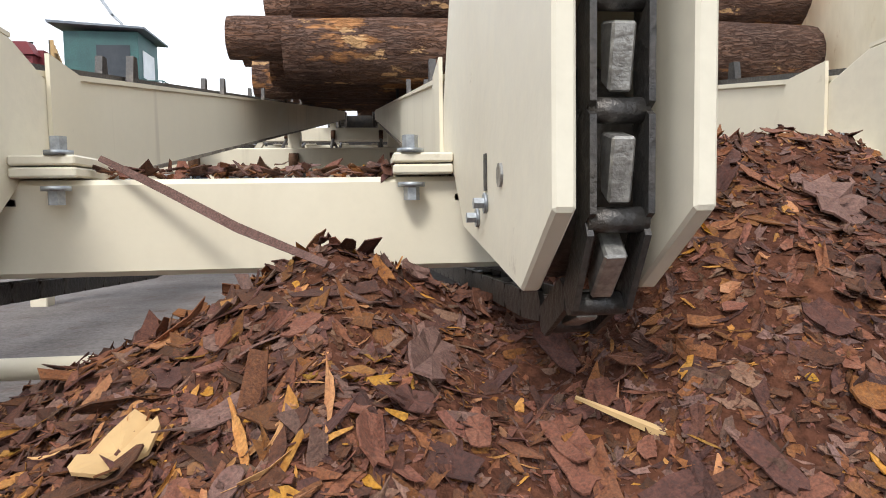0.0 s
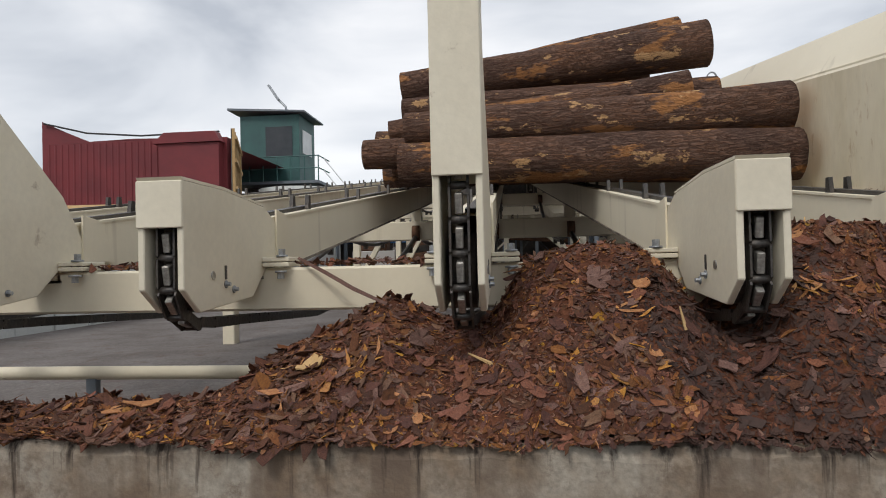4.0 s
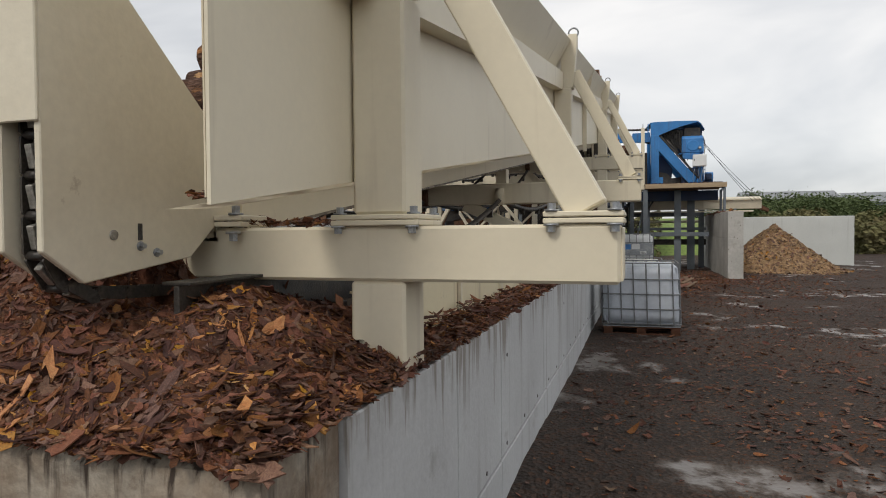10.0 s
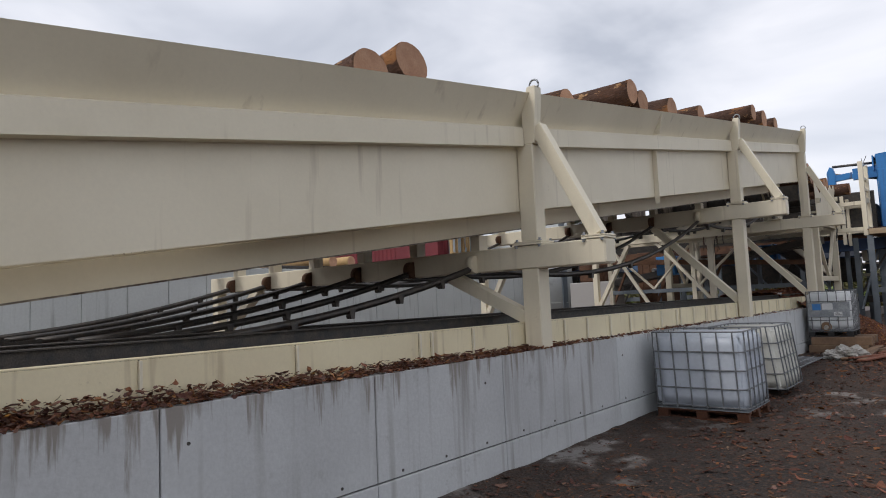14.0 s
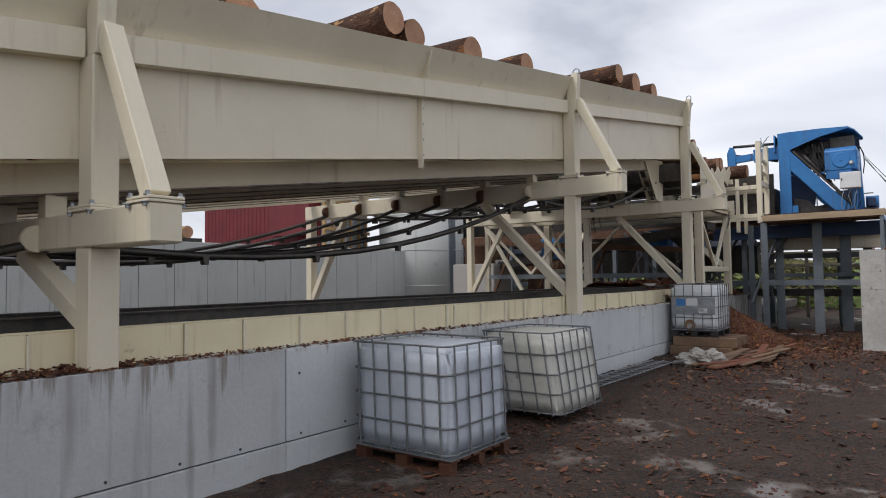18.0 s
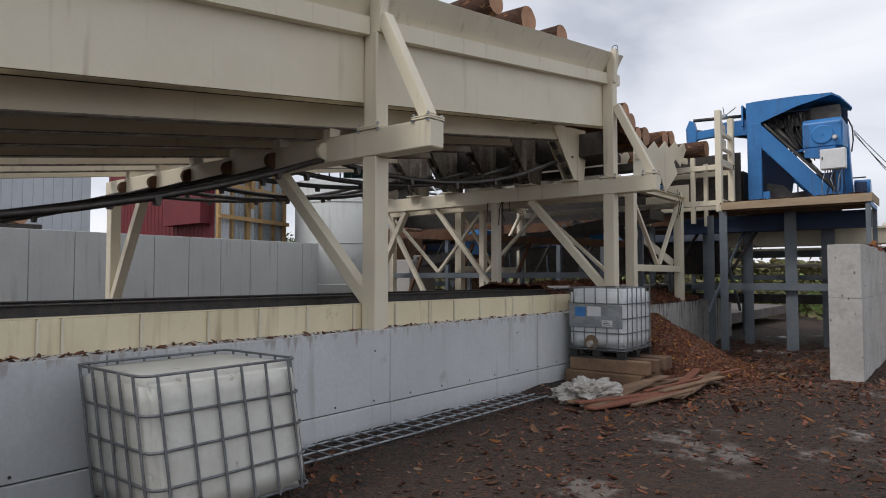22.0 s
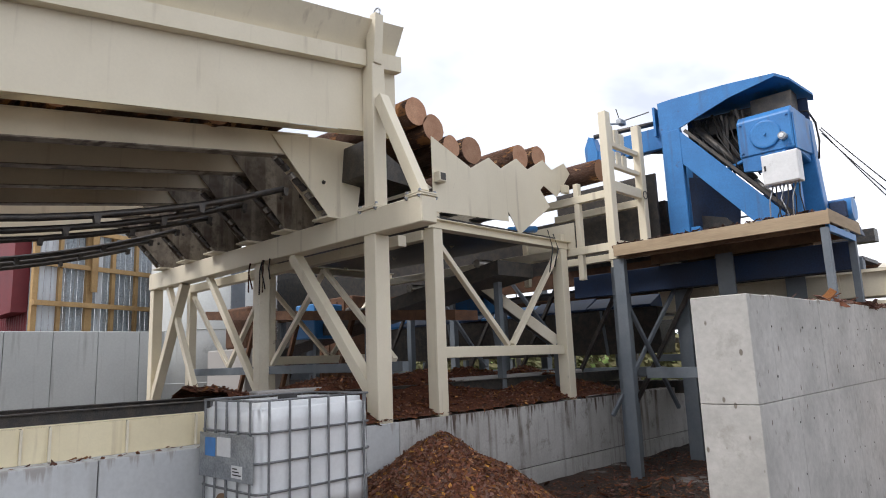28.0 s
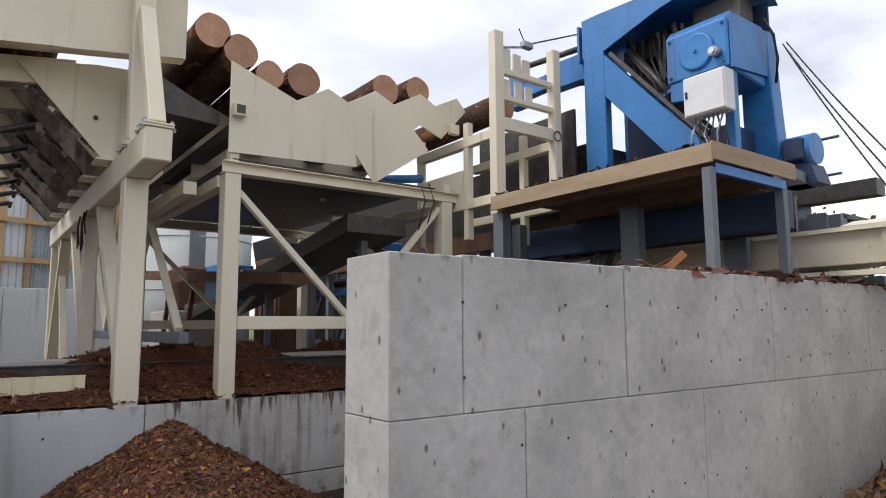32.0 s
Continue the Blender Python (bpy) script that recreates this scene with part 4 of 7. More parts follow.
    part("tail_shaft", rod_bm((x - 0.095, 0.78, 1.72), (x + 0.095, 0.78, 1.72), 0.018, 10), STEEL_WORN, a)


for x_, tall_ in zip(RUNS, (False, True, False, True, False, True)):
    build_arm(x_, tall_)


# ---- bark heap over the tail of the deck ----
def heap_z(x, y):
    """Height of the bark heaped between the tail arms, falling to the wall's edges."""
    rise = max(0.0, min(1.0, (y - SOUTH) / 0.75)) ** 0.8
    ridge = 0.30
    for cx, h, w in ((-0.29, 0.13, 0.25), (0.62, 0.36, 0.40), (1.64, 0.42, 0.50), (2.5, 0.05, 0.35)):
        ridge += h * math.exp(-((x - cx) / w) ** (4 if h > 0.3 else 2))
    if x < -0.29:
        ridge = 0.43 * max(0.14, 1 + (x + 0.29) * 1.15)
    back = 1.0 if y < 1.2 else max(0.2, 1.0 - (y - 1.2) * 0.55)
    east = max(0.0, min(1.0, (EAST - x) / 0.62))
    z = WALL_TOP + ridge * rise * back * (0.15 + 0.85 * east)
    for rx in RUNS[2:]:
        d = math.exp(-((x - rx) / 0.13) ** 2)
        z -= d * max(0.0, z - 1.44) * (1.0 if y < 1.1 else 0.4)
    z += 0.03 * rough(x, y, 4.0, 2) + 0.018 * rough(x, y, 11.0, 4)
    if y > 2.3:
        z -= (y - 2.3) * 0.25
    if x < -0.9:
        z -= max(0.0, y - 0.8) * 0.75 * min(1.0, (-0.9 - x) / 0.4)
    return max(z, 0.45)


def sheet(name, x0, x1, y0, y1, step, height, mat):
    xs, ys = np.arange(x0, x1 + 1e-6, step), np.arange(y0, y1 + 1e-6, step)
    vs = [(float(x), float(y), height(float(x), float(y))) for y in ys for x in xs]
    nx = len(xs)
    fs = [(j * nx + i, j * nx + i + 1, (j + 1) * nx + i + 1, (j + 1) * nx + i) for j in range(len(ys) - 1) for i in range(nx - 1)]
    me = bpy.data.meshes.new(name)
    me.from_pydata(vs, [], fs)
    me.polygons.foreach_set("use_smooth", [True] * len(me.polygons))
    me.materials.append(mat)
    return new(name, me)


def flakes(name, places, sizes, mats, weights, rng, tilt=0.5, normals=None, lengthen=3.0, rim=6):
    """Many curled, ragged bark flakes joined into one mesh; each is a shallow dome over its rim with a thickness."""
    n = len(places)
    P, S = np.array(places, float).reshape(n, 3), np.array(sizes, float)
    N = np.array([tuple(v) for v in normals], float) if normals is not None else np.tile((0.0, 0.0, 1.0), (n, 1))
    N = N + rng.normal(0, tilt * 0.5, (n, 3))
    N /= np.linalg.norm(N, axis=1)[:, None]
    T1 = np.cross(N, rng.normal(0, 1, (n, 3)))
    T1 /= np.linalg.norm(T1, axis=1)[:, None]
    T2 = np.cross(N, T1)
    el = 1.0 + (lengthen - 1.0) * rng.random(n) ** 1.3
    th, curl = S * rng.uniform(0.04, 0.11, n), rng.uniform(-0.25, 0.6, n)
    a = (np.arange(rim)[None, :] + rng.uniform(-0.42, 0.42, (n, rim))) * 2 * math.pi / rim
    r = 0.5 * rng.uniform(0.55 if rim < 10 else 0.8, 1.3 if rim < 10 else 1.12, (n, rim)) / np.maximum(np.abs(np.cos(a)), np.abs(np.sin(a))) ** 0.6
    px, py = S[:, None] * el[:, None] * r * np.cos(a), S[:, None] * r * np.sin(a)
    lift = curl[:, None] * (px * px / el[:, None] + py * py) / S[:, None] + S[:, None] * rng.uniform(-0.11, 0.11, (n, rim))
    C = P + N * (S * 0.08)[:, None]
    low = C[:, None, :] + T1[:, None, :] * px[:, :, None] + T2[:, None, :] * py[:, :, None] + N[:, None, :] * lift[:, :, None]
    high = low + N[:, None, :] * th[:, None, None]
    mid = C + N * (th * rng.uniform(0.6, 1.6, n))[:, None]
    V = np.concatenate((low, high, mid[:, None, :]), axis=1).reshape(-1, 3)
    base = (np.arange(n) * (2 * rim + 1))[:, None]
    q = np.arange(rim)
    nxt = (q + 1) % rim
    sides = np.stack((base + q, base + nxt, base + rim + nxt, base + rim + q), axis=2).reshape(-1, 4)
    fan = np.stack((base + rim + q, base + rim + nxt, np.broadcast_to(base + 2 * rim, (n, rim))), axis=2).reshape(-1, 3)
    pick = np.repeat(rng.choice(len(mats), n, p=weights), rim)
    me = bpy.data.meshes.new(name)
    me.from_pydata(V.tolist(), [], sides.tolist() + fan.tolist())
    for m in mats:
        me.materials.append(m)
    me.polygons.foreach_set("material_index", np.concatenate((pick, pick)).astype(np.int32))
    return new(name, me)


def slope_normal(f, x, y):
    e = 0.03
    return Vector((f(x - e, y) - f(x + e, y), f(x, y - e) - f(x, y + e), 2 * e)).normalized()


def build_heap():
    tagged(sheet("bark_heap", -3.6, EAST - 0.03, SOUTH + 0.01, 3.6, 0.045, heap_z, HEAP), "wet brown heap of pine bark on the wall", "bark heap", kind="stuff")
    rng = np.random.default_rng(7)
    sets = {False: ([], [], []), True: ([], [], [])}
    for i in range(70000):
        x, y = rng.uniform(-3.0, EAST - 0.02), SOUTH - 0.02 + abs(rng.normal(0, 0.62))
        z = heap_z(x, y)
        if y > 2.6 or z < 0.75 or (x < -1.3 and rng.random() < 0.4):
            continue
        # a tongue of wet black fines lies below the fifth and fourth arm
        wet = abs(x - 1.18 + 0.3 * rough(x, y, 2.0, 3)) < 0.42 and y < 1.0
        fine = wet or rough(x, y, 1.6, 12) + 0.5 * rng.random() > 0.35
        P, S, N = sets[bool(wet)]
        P.append((x, y, z - 0.002))
        N.append(slope_normal(heap_z, x, y))
        S.append(float(np.clip(rng.lognormal(-4.65 if wet else -4.75 if fine else -4.3, 0.5), 0.004, 0.045)))
    P, S, N = sets[False]
    tagged(flakes("bark_flakes", P, S, CHIP, [0.42, 0.37, 0.17, 0.04], rng, 0.6, N, 4.2, 8), "loose flakes of brown and orange pine bark", "bark", kind="stuff")
    some = [int(k) for k in rng.choice(len(P), 1800, replace=False)]
    tagged(flakes("bark_slivers", [tuple(Vector(P[k]) + N[k] * 0.006) for k in some], [float(s) for s in rng.uniform(0.002, 0.006, len(some))], [CHIP[3], CHIP[1], CHIP[2]], [0.25, 0.45, 0.3], rng, 0.4, [N[k] for k in some], 16.0), "thin orange and grey slivers torn from bark", "bark", kind="stuff")
    P, S, N = sets[True]
    tagged(flakes("bark_fines", P, S, [CHIP_WET, CHIP[0], CHIP[1], CHIP[2]], [0.66, 0.24, 0.07, 0.03], rng, 0.6, N, 4.0), "wet black-brown bark fines on the heap", "bark", kind="stuff")
    # large slabs that can be picked out one by one
    big = thing("bark_slabs", 1, 1.2, WALL_TOP, "large torn slabs of bark lying on a heap", "bark")

    def slab(x, y, s, mat, long=2.4):
        ob = flakes("bark_slab", [(x, y, heap_z(x, y) + 0.006)], [s], [mat], [1.0], rng, 0.3, [slope_normal(heap_z, x, y)], long, 15)
        ob.parent = big
        ob.matrix_parent_inverse = big.matrix_basis.inverted()
    for i in range(150):
        x, y = rng.uniform(-1.5, 3.0), SOUTH + 0.05 + abs(rng.normal(0, 0.5))
        if y < 1.9:
            slab(x, y, rng.uniform(0.022, 0.055), CHIP[int(rng.choice(4, p=[0.25, 0.47, 0.2, 0.08]))], 3.2)
    slab(-0.54, 0.74, 0.085, TIMBER)
    slab(2.92, 0.47, 0.06, CHIP[3], 3.0)
    slab(0.62, 0.92, 0.10, CHIP[2])
    slab(0.78, 0.86, 0.06, CHIP[3])
    slab(-0.12, 0.86, 0.09, CHIP[2])
    # frayed tufts of fresh inner bark
    for x, y, count, spread in ((1.39, 0.82, 26, 0.11), (2.60, 0.92, 18, 0.08), (2.86, 0.64, 16, 0.09), (-0.30, 0.66, 14, 0.10), (-0.55, 0.80, 12, 0.12), (0.74, 0.80, 10, 0.08), (1.72, 0.62, 8, 0.07), (2.1, 0.5, 8, 0.08)):
        at = [(x + rng.normal(0, spread * 0.5), y + rng.normal(0, spread * 0.5)) for i in range(count)]
        ob = flakes("inner_bark_tuft", [(u, v, heap_z(u, v) + 0.012) for u, v in at], [float(rng.uniform(0.006, 0.016)) for i in at], [CHIP[3], BARK_SHED], [0.75, 0.25], rng, 0.7, [slope_normal(heap_z, u, v) for u, v in at], 9.0, 8)
        ob.parent = big
        ob.matrix_parent_inverse = big.matrix_basis.inverted()
    # pale splinters standing out of the heap
    for x, y, ax, el, length in ((1.0, 1.28, 40, 28, 0.34), (1.62, 1.35, 70, 50, 0.22), (0.9, 0.72, 100, 60, 0.12), (0.15, 0.7, 140, 14, 0.16)):
        d = Vector((math.cos(radians(ax)) * math.cos(radians(el)), math.sin(radians(ax)) * math.cos(radians(el)), math.sin(radians(el))))
        p = Vector((x, y, heap_z(x, y) + 0.02))
        part("splinter", rod_bm(p - d * length * 0.5, p + d * length * 0.5, 0.010, 5, None, 0.003), TIMBER, big)
    # a long strip of bark hanging off the cross beam
    part("bark_strip", ribbon_bm([(-0.78, 1.335, 1.79), (-0.62, 1.26, 1.715), (-0.46, 1.15, 1.64), (-0.28, 1.02, 1.575)], 0.019, 0.006), CHIP[2], big)


build_heap()


def build_beam_litter():
    """Bark that has dropped on the first cross beam and along the ledge of the wall."""
    rng = np.random.default_rng(11)
    P, S = [], []
    for i in range(1500):
        x = rng.uniform(-2.6, 2.75)
        P.append((x, 1.36 + rng.uniform(0.0, 0.22), 1.75 + 0.02 * rng.random() + 0.02 * max(0, rough(x, 0, 3))))
        S.append(float(rng.uniform(0.012, 0.035)))
    tagged(flakes("beam_litter", P, S, CHIP, [0.4, 0.36, 0.2, 0.04], rng, 0.8), "thin litter of bark on a steel beam", "bark", kind="stuff")
    P, S = [], []
    for i in range(7500):
        y = SOUTH + rng.beta(1.0, 2.6) * 24
        depth = max(0.0, 0.17 * (1 - y / 9.5))
        x = rng.uniform(2.89, EAST - 0.005)
        if y > 8 and rng.random() < 0.75 and y < 21:
            continue
        P.append((x, y, WALL_TOP + depth * rng.random() * (EAST - x) / 0.24 + 0.006))
        S.append(float(rng.uniform(0.012, 0.04)))
    Q = [(float(u), float(v), girder_low(float(v)) + 0.012 + 0.012 * float(w)) for u, v, w in zip(rng.uniform(2.70, 2.84, 420), rng.uniform(0.55, 3.2, 420), rng.random(420))]
    tagged(flakes("flange_litter", Q, [float(q) for q in rng.uniform(0.008, 0.03, len(Q))], CHIP, [0.3, 0.36, 0.24, 0.10], rng, 0.5, None, 4.0), "bark slivers lying along a steel flange", "bark", kind="stuff")
    Q = [(float(u), float(v), 3.568 + 0.012 * float(w)) for u, v, w in zip(rng.uniform(4.05, 6.9, 500), 26.40 + rng.beta(1, 4, 500) * 1.2, rng.random(500))]
    tagged(flakes("platform_litter", Q, [float(q) for q in rng.uniform(0.015, 0.05, len(Q))], [CHIP[0], CHIP_WET], [0.5, 0.5], rng, 0.8), "dark bark litter along the edge of a platform", "bark", kind="stuff")
    tagged(flakes("ledge_litter", P, S, CHIP, [0.42, 0.36, 0.18, 0.04], rng, 0.6), "strip of bark litter along the ledge of a wall", "bark", kind="stuff")


build_beam_litter()


# ---- pit: side plates, scraper conveyor, pipe ----
def build_pit():
    p = thing("trough_side_plate", 2.85, 11, WALL_TOP, "yellow-cream steel plates with upright ribs along the wall", "side plate")
    ribs = [1.62, 2.96, 4.18, 5.60, 5.77, 6.42, 7.08, 7.72, 8.30, 8.90, 9.58, 10.23, 10.80, 11.42, 12.08, 12.26, 12.90, 13.55, 14.13, 14.75, 15.45, 16.17, 16.84,
            17.40, 18.03, 18.73, 18.94, 19.56, 20.20, 20.85, 21.5, 22.1]
    for a, b in zip(ribs, ribs[1:]):
        part("plate", box_bm(2.842, 2.852, a + 0.006, b - 0.006, WALL_TOP, 1.45, 0.003), CREAM_PLATE, p)
        if not 7.3 < a < 7.7 and not 15.5 < a < 15.85:
            part("rib", box_bm(2.852, 2.880, a - 0.008, a + 0.012, WALL_TOP + 0.004, 1.445, 0.003), CREAM_OLD, p)
    part("backing", box_bm(2.825, 2.838, 1.65, 22.0, WALL_TOP, 1.44), RUST, p)
    part("top_angle", box_bm(2.74, 2.853, 1.62, 22.1, 1.451, 1.462, 0.002), CREAM_PLATE, p)
    c = thing("scraper_conveyor", 2.0, 11, 1.3, "dark steel bark conveyor running along the pit", "conveyor")
    for x in (2.42, 1.55):
        part("rail", box_bm(x - 0.012, x + 0.012, 0.9, 31, 1.36, 1.54, 0.003), STEEL_DARK, c)
        part("rail_flange", box_bm(x - 0.06, x + 0.06, 0.9, 31, 1.541, 1.553, 0.002), STEEL_DARK, c)
    part("bed", box_bm(1.58, 2.39, 0.9, 31, 1.12, 1.14), RUST, c)
    for yy in np.arange(1.8, 30, 1.6):
        part("flight", box_bm(1.58, 2.39, float(yy), float(yy) + 0.05, 1.141, 1.25, 0.004), STEEL_DARK, c)
        part("leg", box_bm(2.38, 2.46, float(yy) + 0.3, float(yy) + 0.38, 0.6, 1.36, 0.004), STEEL_DARK, c)
    w = thing("water_pipe", -3, 3.0, 0.95, "long cream-painted steel pipe half buried in bark", "pipe")
    part("pipe", rod_bm((-8.2, 3.0, 0.95), (-0.7, 3.0, 0.95), 0.052, 14), CREAM, w)
    for x in (-7, -5, -3.0):
        part("pipe_stand", box_bm(x - 0.04, x + 0.04, 2.97, 3.03, 0.6, 0.91), STEEL_GREY, w)


build_pit()


# ---- chains ----
def build_chain_links():
    """A chain hangs in each arm's slot, passes under the tail wheel and returns below the deck."""
    me_side = [mesh_from("link_plate", prism_bm([(-0.055, -0.022), (0.055, -0.022), (0.068, 0), (0.055, 0.022), (-0.055, 0.022), (-0.068, 0)], "y", s * 0.034 - 0.004, s * 0.034 + 0.004), STEEL_DARK) for s in (-1, 1)]
    me_pin = mesh_from("pin", rod_bm((0, -0.036, 0), (0, 0.036, 0), 0.015, 10), STEEL_DARK)
    me_block = mesh_from("block", prism_bm([(-0.04, -0.012), (0.03, -0.012), (0.045, 0.012), (-0.03, 0.028)], "y", -0.014, 0.014, bevel=0.003), STEEL_WORN)
    for n, x in enumerate(RUNS):
        c = thing("conveyor_chain", x, 0.6, 1.7, "dark greasy steel log chain with worn bright blocks", "chain", "log chains")
        tall = n % 2 == 1
        yv = 0.575 if tall else 0.60
        top = 2.22 if tall else 1.98
        path = [Vector((x, yv, top))]
        path += [Vector((x, yv - 0.005, z)) for z in np.linspace(top - 0.15, 1.66, 4)]
        path += [Vector((x, yv + 0.04, 1.585)), Vector((x, yv + 0.13, 1.535)), Vector((x, yv + 0.30, 1.515)), Vector((x, 1.25, 1.50)), Vector((x, 2.4, 1.44)), Vector((x, 3.6, 1.50))]
        pos, step, i = 0.0, 0.125, 0
        for a, b in zip(path, path[1:]):
            d = b - a
            ln_ = d.length
            while pos < ln_:
                at = a + d.normalized() * pos
                ex = d.normalized()
                ez = ex.cross(Vector((1, 0, 0))).normalized()
                ey = ez.cross(ex)
                m = Matrix.Translation(at) @ Matrix((ex, ey, ez)).transposed().to_4x4()
                for me_s in me_side:
                    link_mesh("link_plate", me_s, c, m)
                link_mesh("pin", me_pin, c, m @ Matrix.Translation((0.0625, 0, 0)))
                if at.y < 0.9:
                    link_mesh("block", me_block, c, m @ pose(0, 0, 0.0))
                pos += step
                i += 1
            pos -= ln_
        # far return strand, sagging from frame to frame
        pts = []
        lo = 0.10 + 0.10 * ((n * 7) % 3)
        for (ya, za), (yb, zb), sag in (((3.6, 1.50), (7.44, 2.16), 0.10), ((7.44, 2.16), (15.6, 3.30), 0.38 + lo * 0.4), ((15.6, 3.30), (21.6, 4.1), 0.22 + lo * 0.5)):
            for u in np.linspace(0, 1, 12)[:-1]:
                pts.append((x, ya + (yb - ya) * u, za + (zb - za) * u - sag * 4 * u * (1 - u)))
        pts.append((x, 21.6, 4.1))
        bm = pipe_bm(pts, 0.038, 4)
        part("return_strand", bm, STEEL_DARK, c)
        dog = mesh_from("chain_dog", prism_bm([(-0.04, 0.02), (0.04, 0.02), (0.025, -0.08), (-0.02, -0.08)], "x", -0.035, 0.035), STEEL_DARK)
        for j in range(1, len(pts), 2):
            link_mesh("chain_dog", dog, c, Matrix.Translation((x, pts[j][1], pts[j][2] - 0.01)))
        for y, z in ((7.50, 2.35), (15.68, 3.55)):
            part("guide_roller", rod_bm((x - 0.05, y - 0.13, z - 0.17), (x + 0.05, y - 0.13, z - 0.17), 0.11, 16), CREAM if n == 5 else RUST, c)


build_chain_links()


# ---- logs ----
def log_mesh(length, r, seed, seg=22, rings=16, crook=0.03, thin=1.06):
    rg = random.Random(seed)
    bm = bmesh.new()
    rows = []
    for i in range(rings + 1):
        u = i / rings
        x = (u - 0.5) * length
        bend = crook * math.sin(u * math.pi + seed)
        taper = thin + (1.0 - thin) * u
        row = []
        for k in range(seg):
            a = 2 * math.pi * k / seg
            nz = noise.noise((math.cos(a) * 1.3 + seed, math.sin(a) * 1.3, x * 0.8)) * 0.05 + noise.noise((math.cos(a) * 6 + seed, math.sin(a) * 6, x * 3.2)) * 0.035
            if 0 < i < rings:
                nz += noise.noise((math.cos(a) * 13, math.sin(a) * 13 + seed, x * 4.5)) * 0.03
            rr = r * taper * (1 + nz)
            row.append(bm.verts.new((x, math.cos(a) * rr + bend, math.sin(a) * rr)))
        rows.append(row)
    for a, b in zip(rows, rows[1:]):
        for k in range(seg):
            f = bm.faces.new((a[k], b[k], b[(k + 1) % seg], a[(k + 1) % seg]))
            f.smooth = True
    for row, s in ((rows[0], 1), (rows[-1], -1)):
        c = bm.verts.new(sum((v.co for v in row), Vector()) / seg)
        for k in range(seg):
            f = bm.faces.new((c, row[(k + 1) % seg], row[k]) if s < 0 else (c, row[k], row[(k + 1) % seg]))
            f.material_index = 1
    bmesh.ops.recalc_face_normals(bm, faces=bm.faces)
    return mesh_from("log", bm, (BARK, WOOD_END))


def put_log(p, q, r, seed, label, group="logs on the deck", seg=20, rings=12, thin=1.06):
    p, q = Vector(p), Vector(q)
    ob = new("log", log_mesh((q - p).length, r, seed, seg, rings, 0.03, thin))
    d = (q - p).normalized()
    ob.matrix_basis = Matrix.Translation((p + q) / 2) @ d.to_track_quat("X", "Z").to_matrix().to_4x4() @ pose(0, 0, 0, (seed * 67) % 360)
    return tagged(ob, label, "log", group)


def build_logs():
    big = "pine log with dark bark and orange bare patches"
    near = [
        ((-0.70, 4.00, 2.62), (2.72, 4.00, 2.64), 0.225), ((-0.66, 4.14, 2.96), (2.72, 4.10, 3.07), 0.215), ((-1.12, 4.42, 2.82), (2.60, 4.42, 2.82), 0.19),
        ((-0.90, 4.82, 2.70), (2.50, 4.82, 2.70), 0.20), ((-0.90, 4.72, 3.06), (2.02, 4.60, 3.38), 0.18), ((-0.90, 5.24, 2.76), (2.50, 5.24, 2.76), 0.20),
        ((-0.90, 5.64, 2.82), (2.50, 5.64, 2.82), 0.20), ((-0.90, 5.02, 3.10), (2.40, 5.02, 3.12), 0.20), ((-0.90, 5.44, 3.16), (2.40, 5.44, 3.18), 0.20),
        ((-0.85, 5.18, 3.40), (2.45, 5.16, 3.46), 0.17), ((-0.90, 5.52, 3.75), (2.46, 5.46, 4.07), 0.25), ((-0.70, 6.25, 3.92), (2.36, 6.20, 4.38), 0.24), ((-0.3, 6.60, 3.90), (2.05, 6.60, 4.10), 0.2),
    ]
    for i, (p, q, r) in enumerate(near):
        put_log(p, q, r, i + 1, big, "logs on the deck", 40, 70, 0.86 if i == 0 else 0.74)
    # pile farther up the deck, of which the sawn ends show above the side plate
    rg = random.Random(4)
    tops = [(9.0, 4.45), (11.2, 5.14), (11.65, 5.04), (13.0, 5.2), (14.6, 5.4), (18.7, 6.26), (19.7, 6.30), (20.9, 6.35)]
    k = 30
    y = 6.06
    while y < 21.7:
        base = run_top(y) + 0.21
        want = max([z for yy, z in tops if abs(yy - y) < 0.35] + [girder_top(y) - 0.15])
        layers = max(1, int((want - 0.5 * 0.3 - base) / 0.36))
        for j in range(layers):
            if y < 6.4 and j > 1:
                continue
            yy = y + (0.2 if j % 2 else 0.0)
            left, right = -0.9 + rg.uniform(-0.5, 0.2), 2.55 + rg.uniform(-0.25, 0.12)
            put_log((left, yy, base + 0.35 * j), (right, yy + rg.uniform(-0.03, 0.03), base + 0.35 * j), 0.19 + rg.uniform(-0.02, 0.015), k, "pine log with a pale sawn end", "logs on the deck", 16, 8)
            k += 1
        y += 0.415
    for i, (yy, z) in enumerate(tops):
        r = 0.2 if i % 3 else 0.235
        put_log((-0.6 if yy > 7 else 0.9, yy + rg.uniform(-0.1, 0.1), z - r * 0.2 - (0.25 if yy < 7 else 0.0)), (2.72, yy, z - 0.03), r, k + i, "pine log with orange sawn end lying on a pile", "logs on the deck", 22, 12)
    # logs on the step feeder and on the carriage
    for i, (yy, z, r) in enumerate(((23.13, 5.30, 0.20), (23.46, 5.11, 0.20), (23.83, 4.92, 0.17), (24.24, 4.96, 0.21), (25.40, 5.06, 0.20), (25.95, 5.18, 0.19))):
        put_log((-0.6, yy, z), (3.02 if i != 4 else 3.04, yy, z), r, 300 + i, "pine log with orange sawn end on a step feeder", "logs on the step feeder", 24, 14)
    put_log((-0.2, 27.1, 5.02), (3.5, 27.1, 5.02), 0.2, 310, "debarked orange log lying on a carriage", "logs on the step feeder", 24, 14)


build_logs()


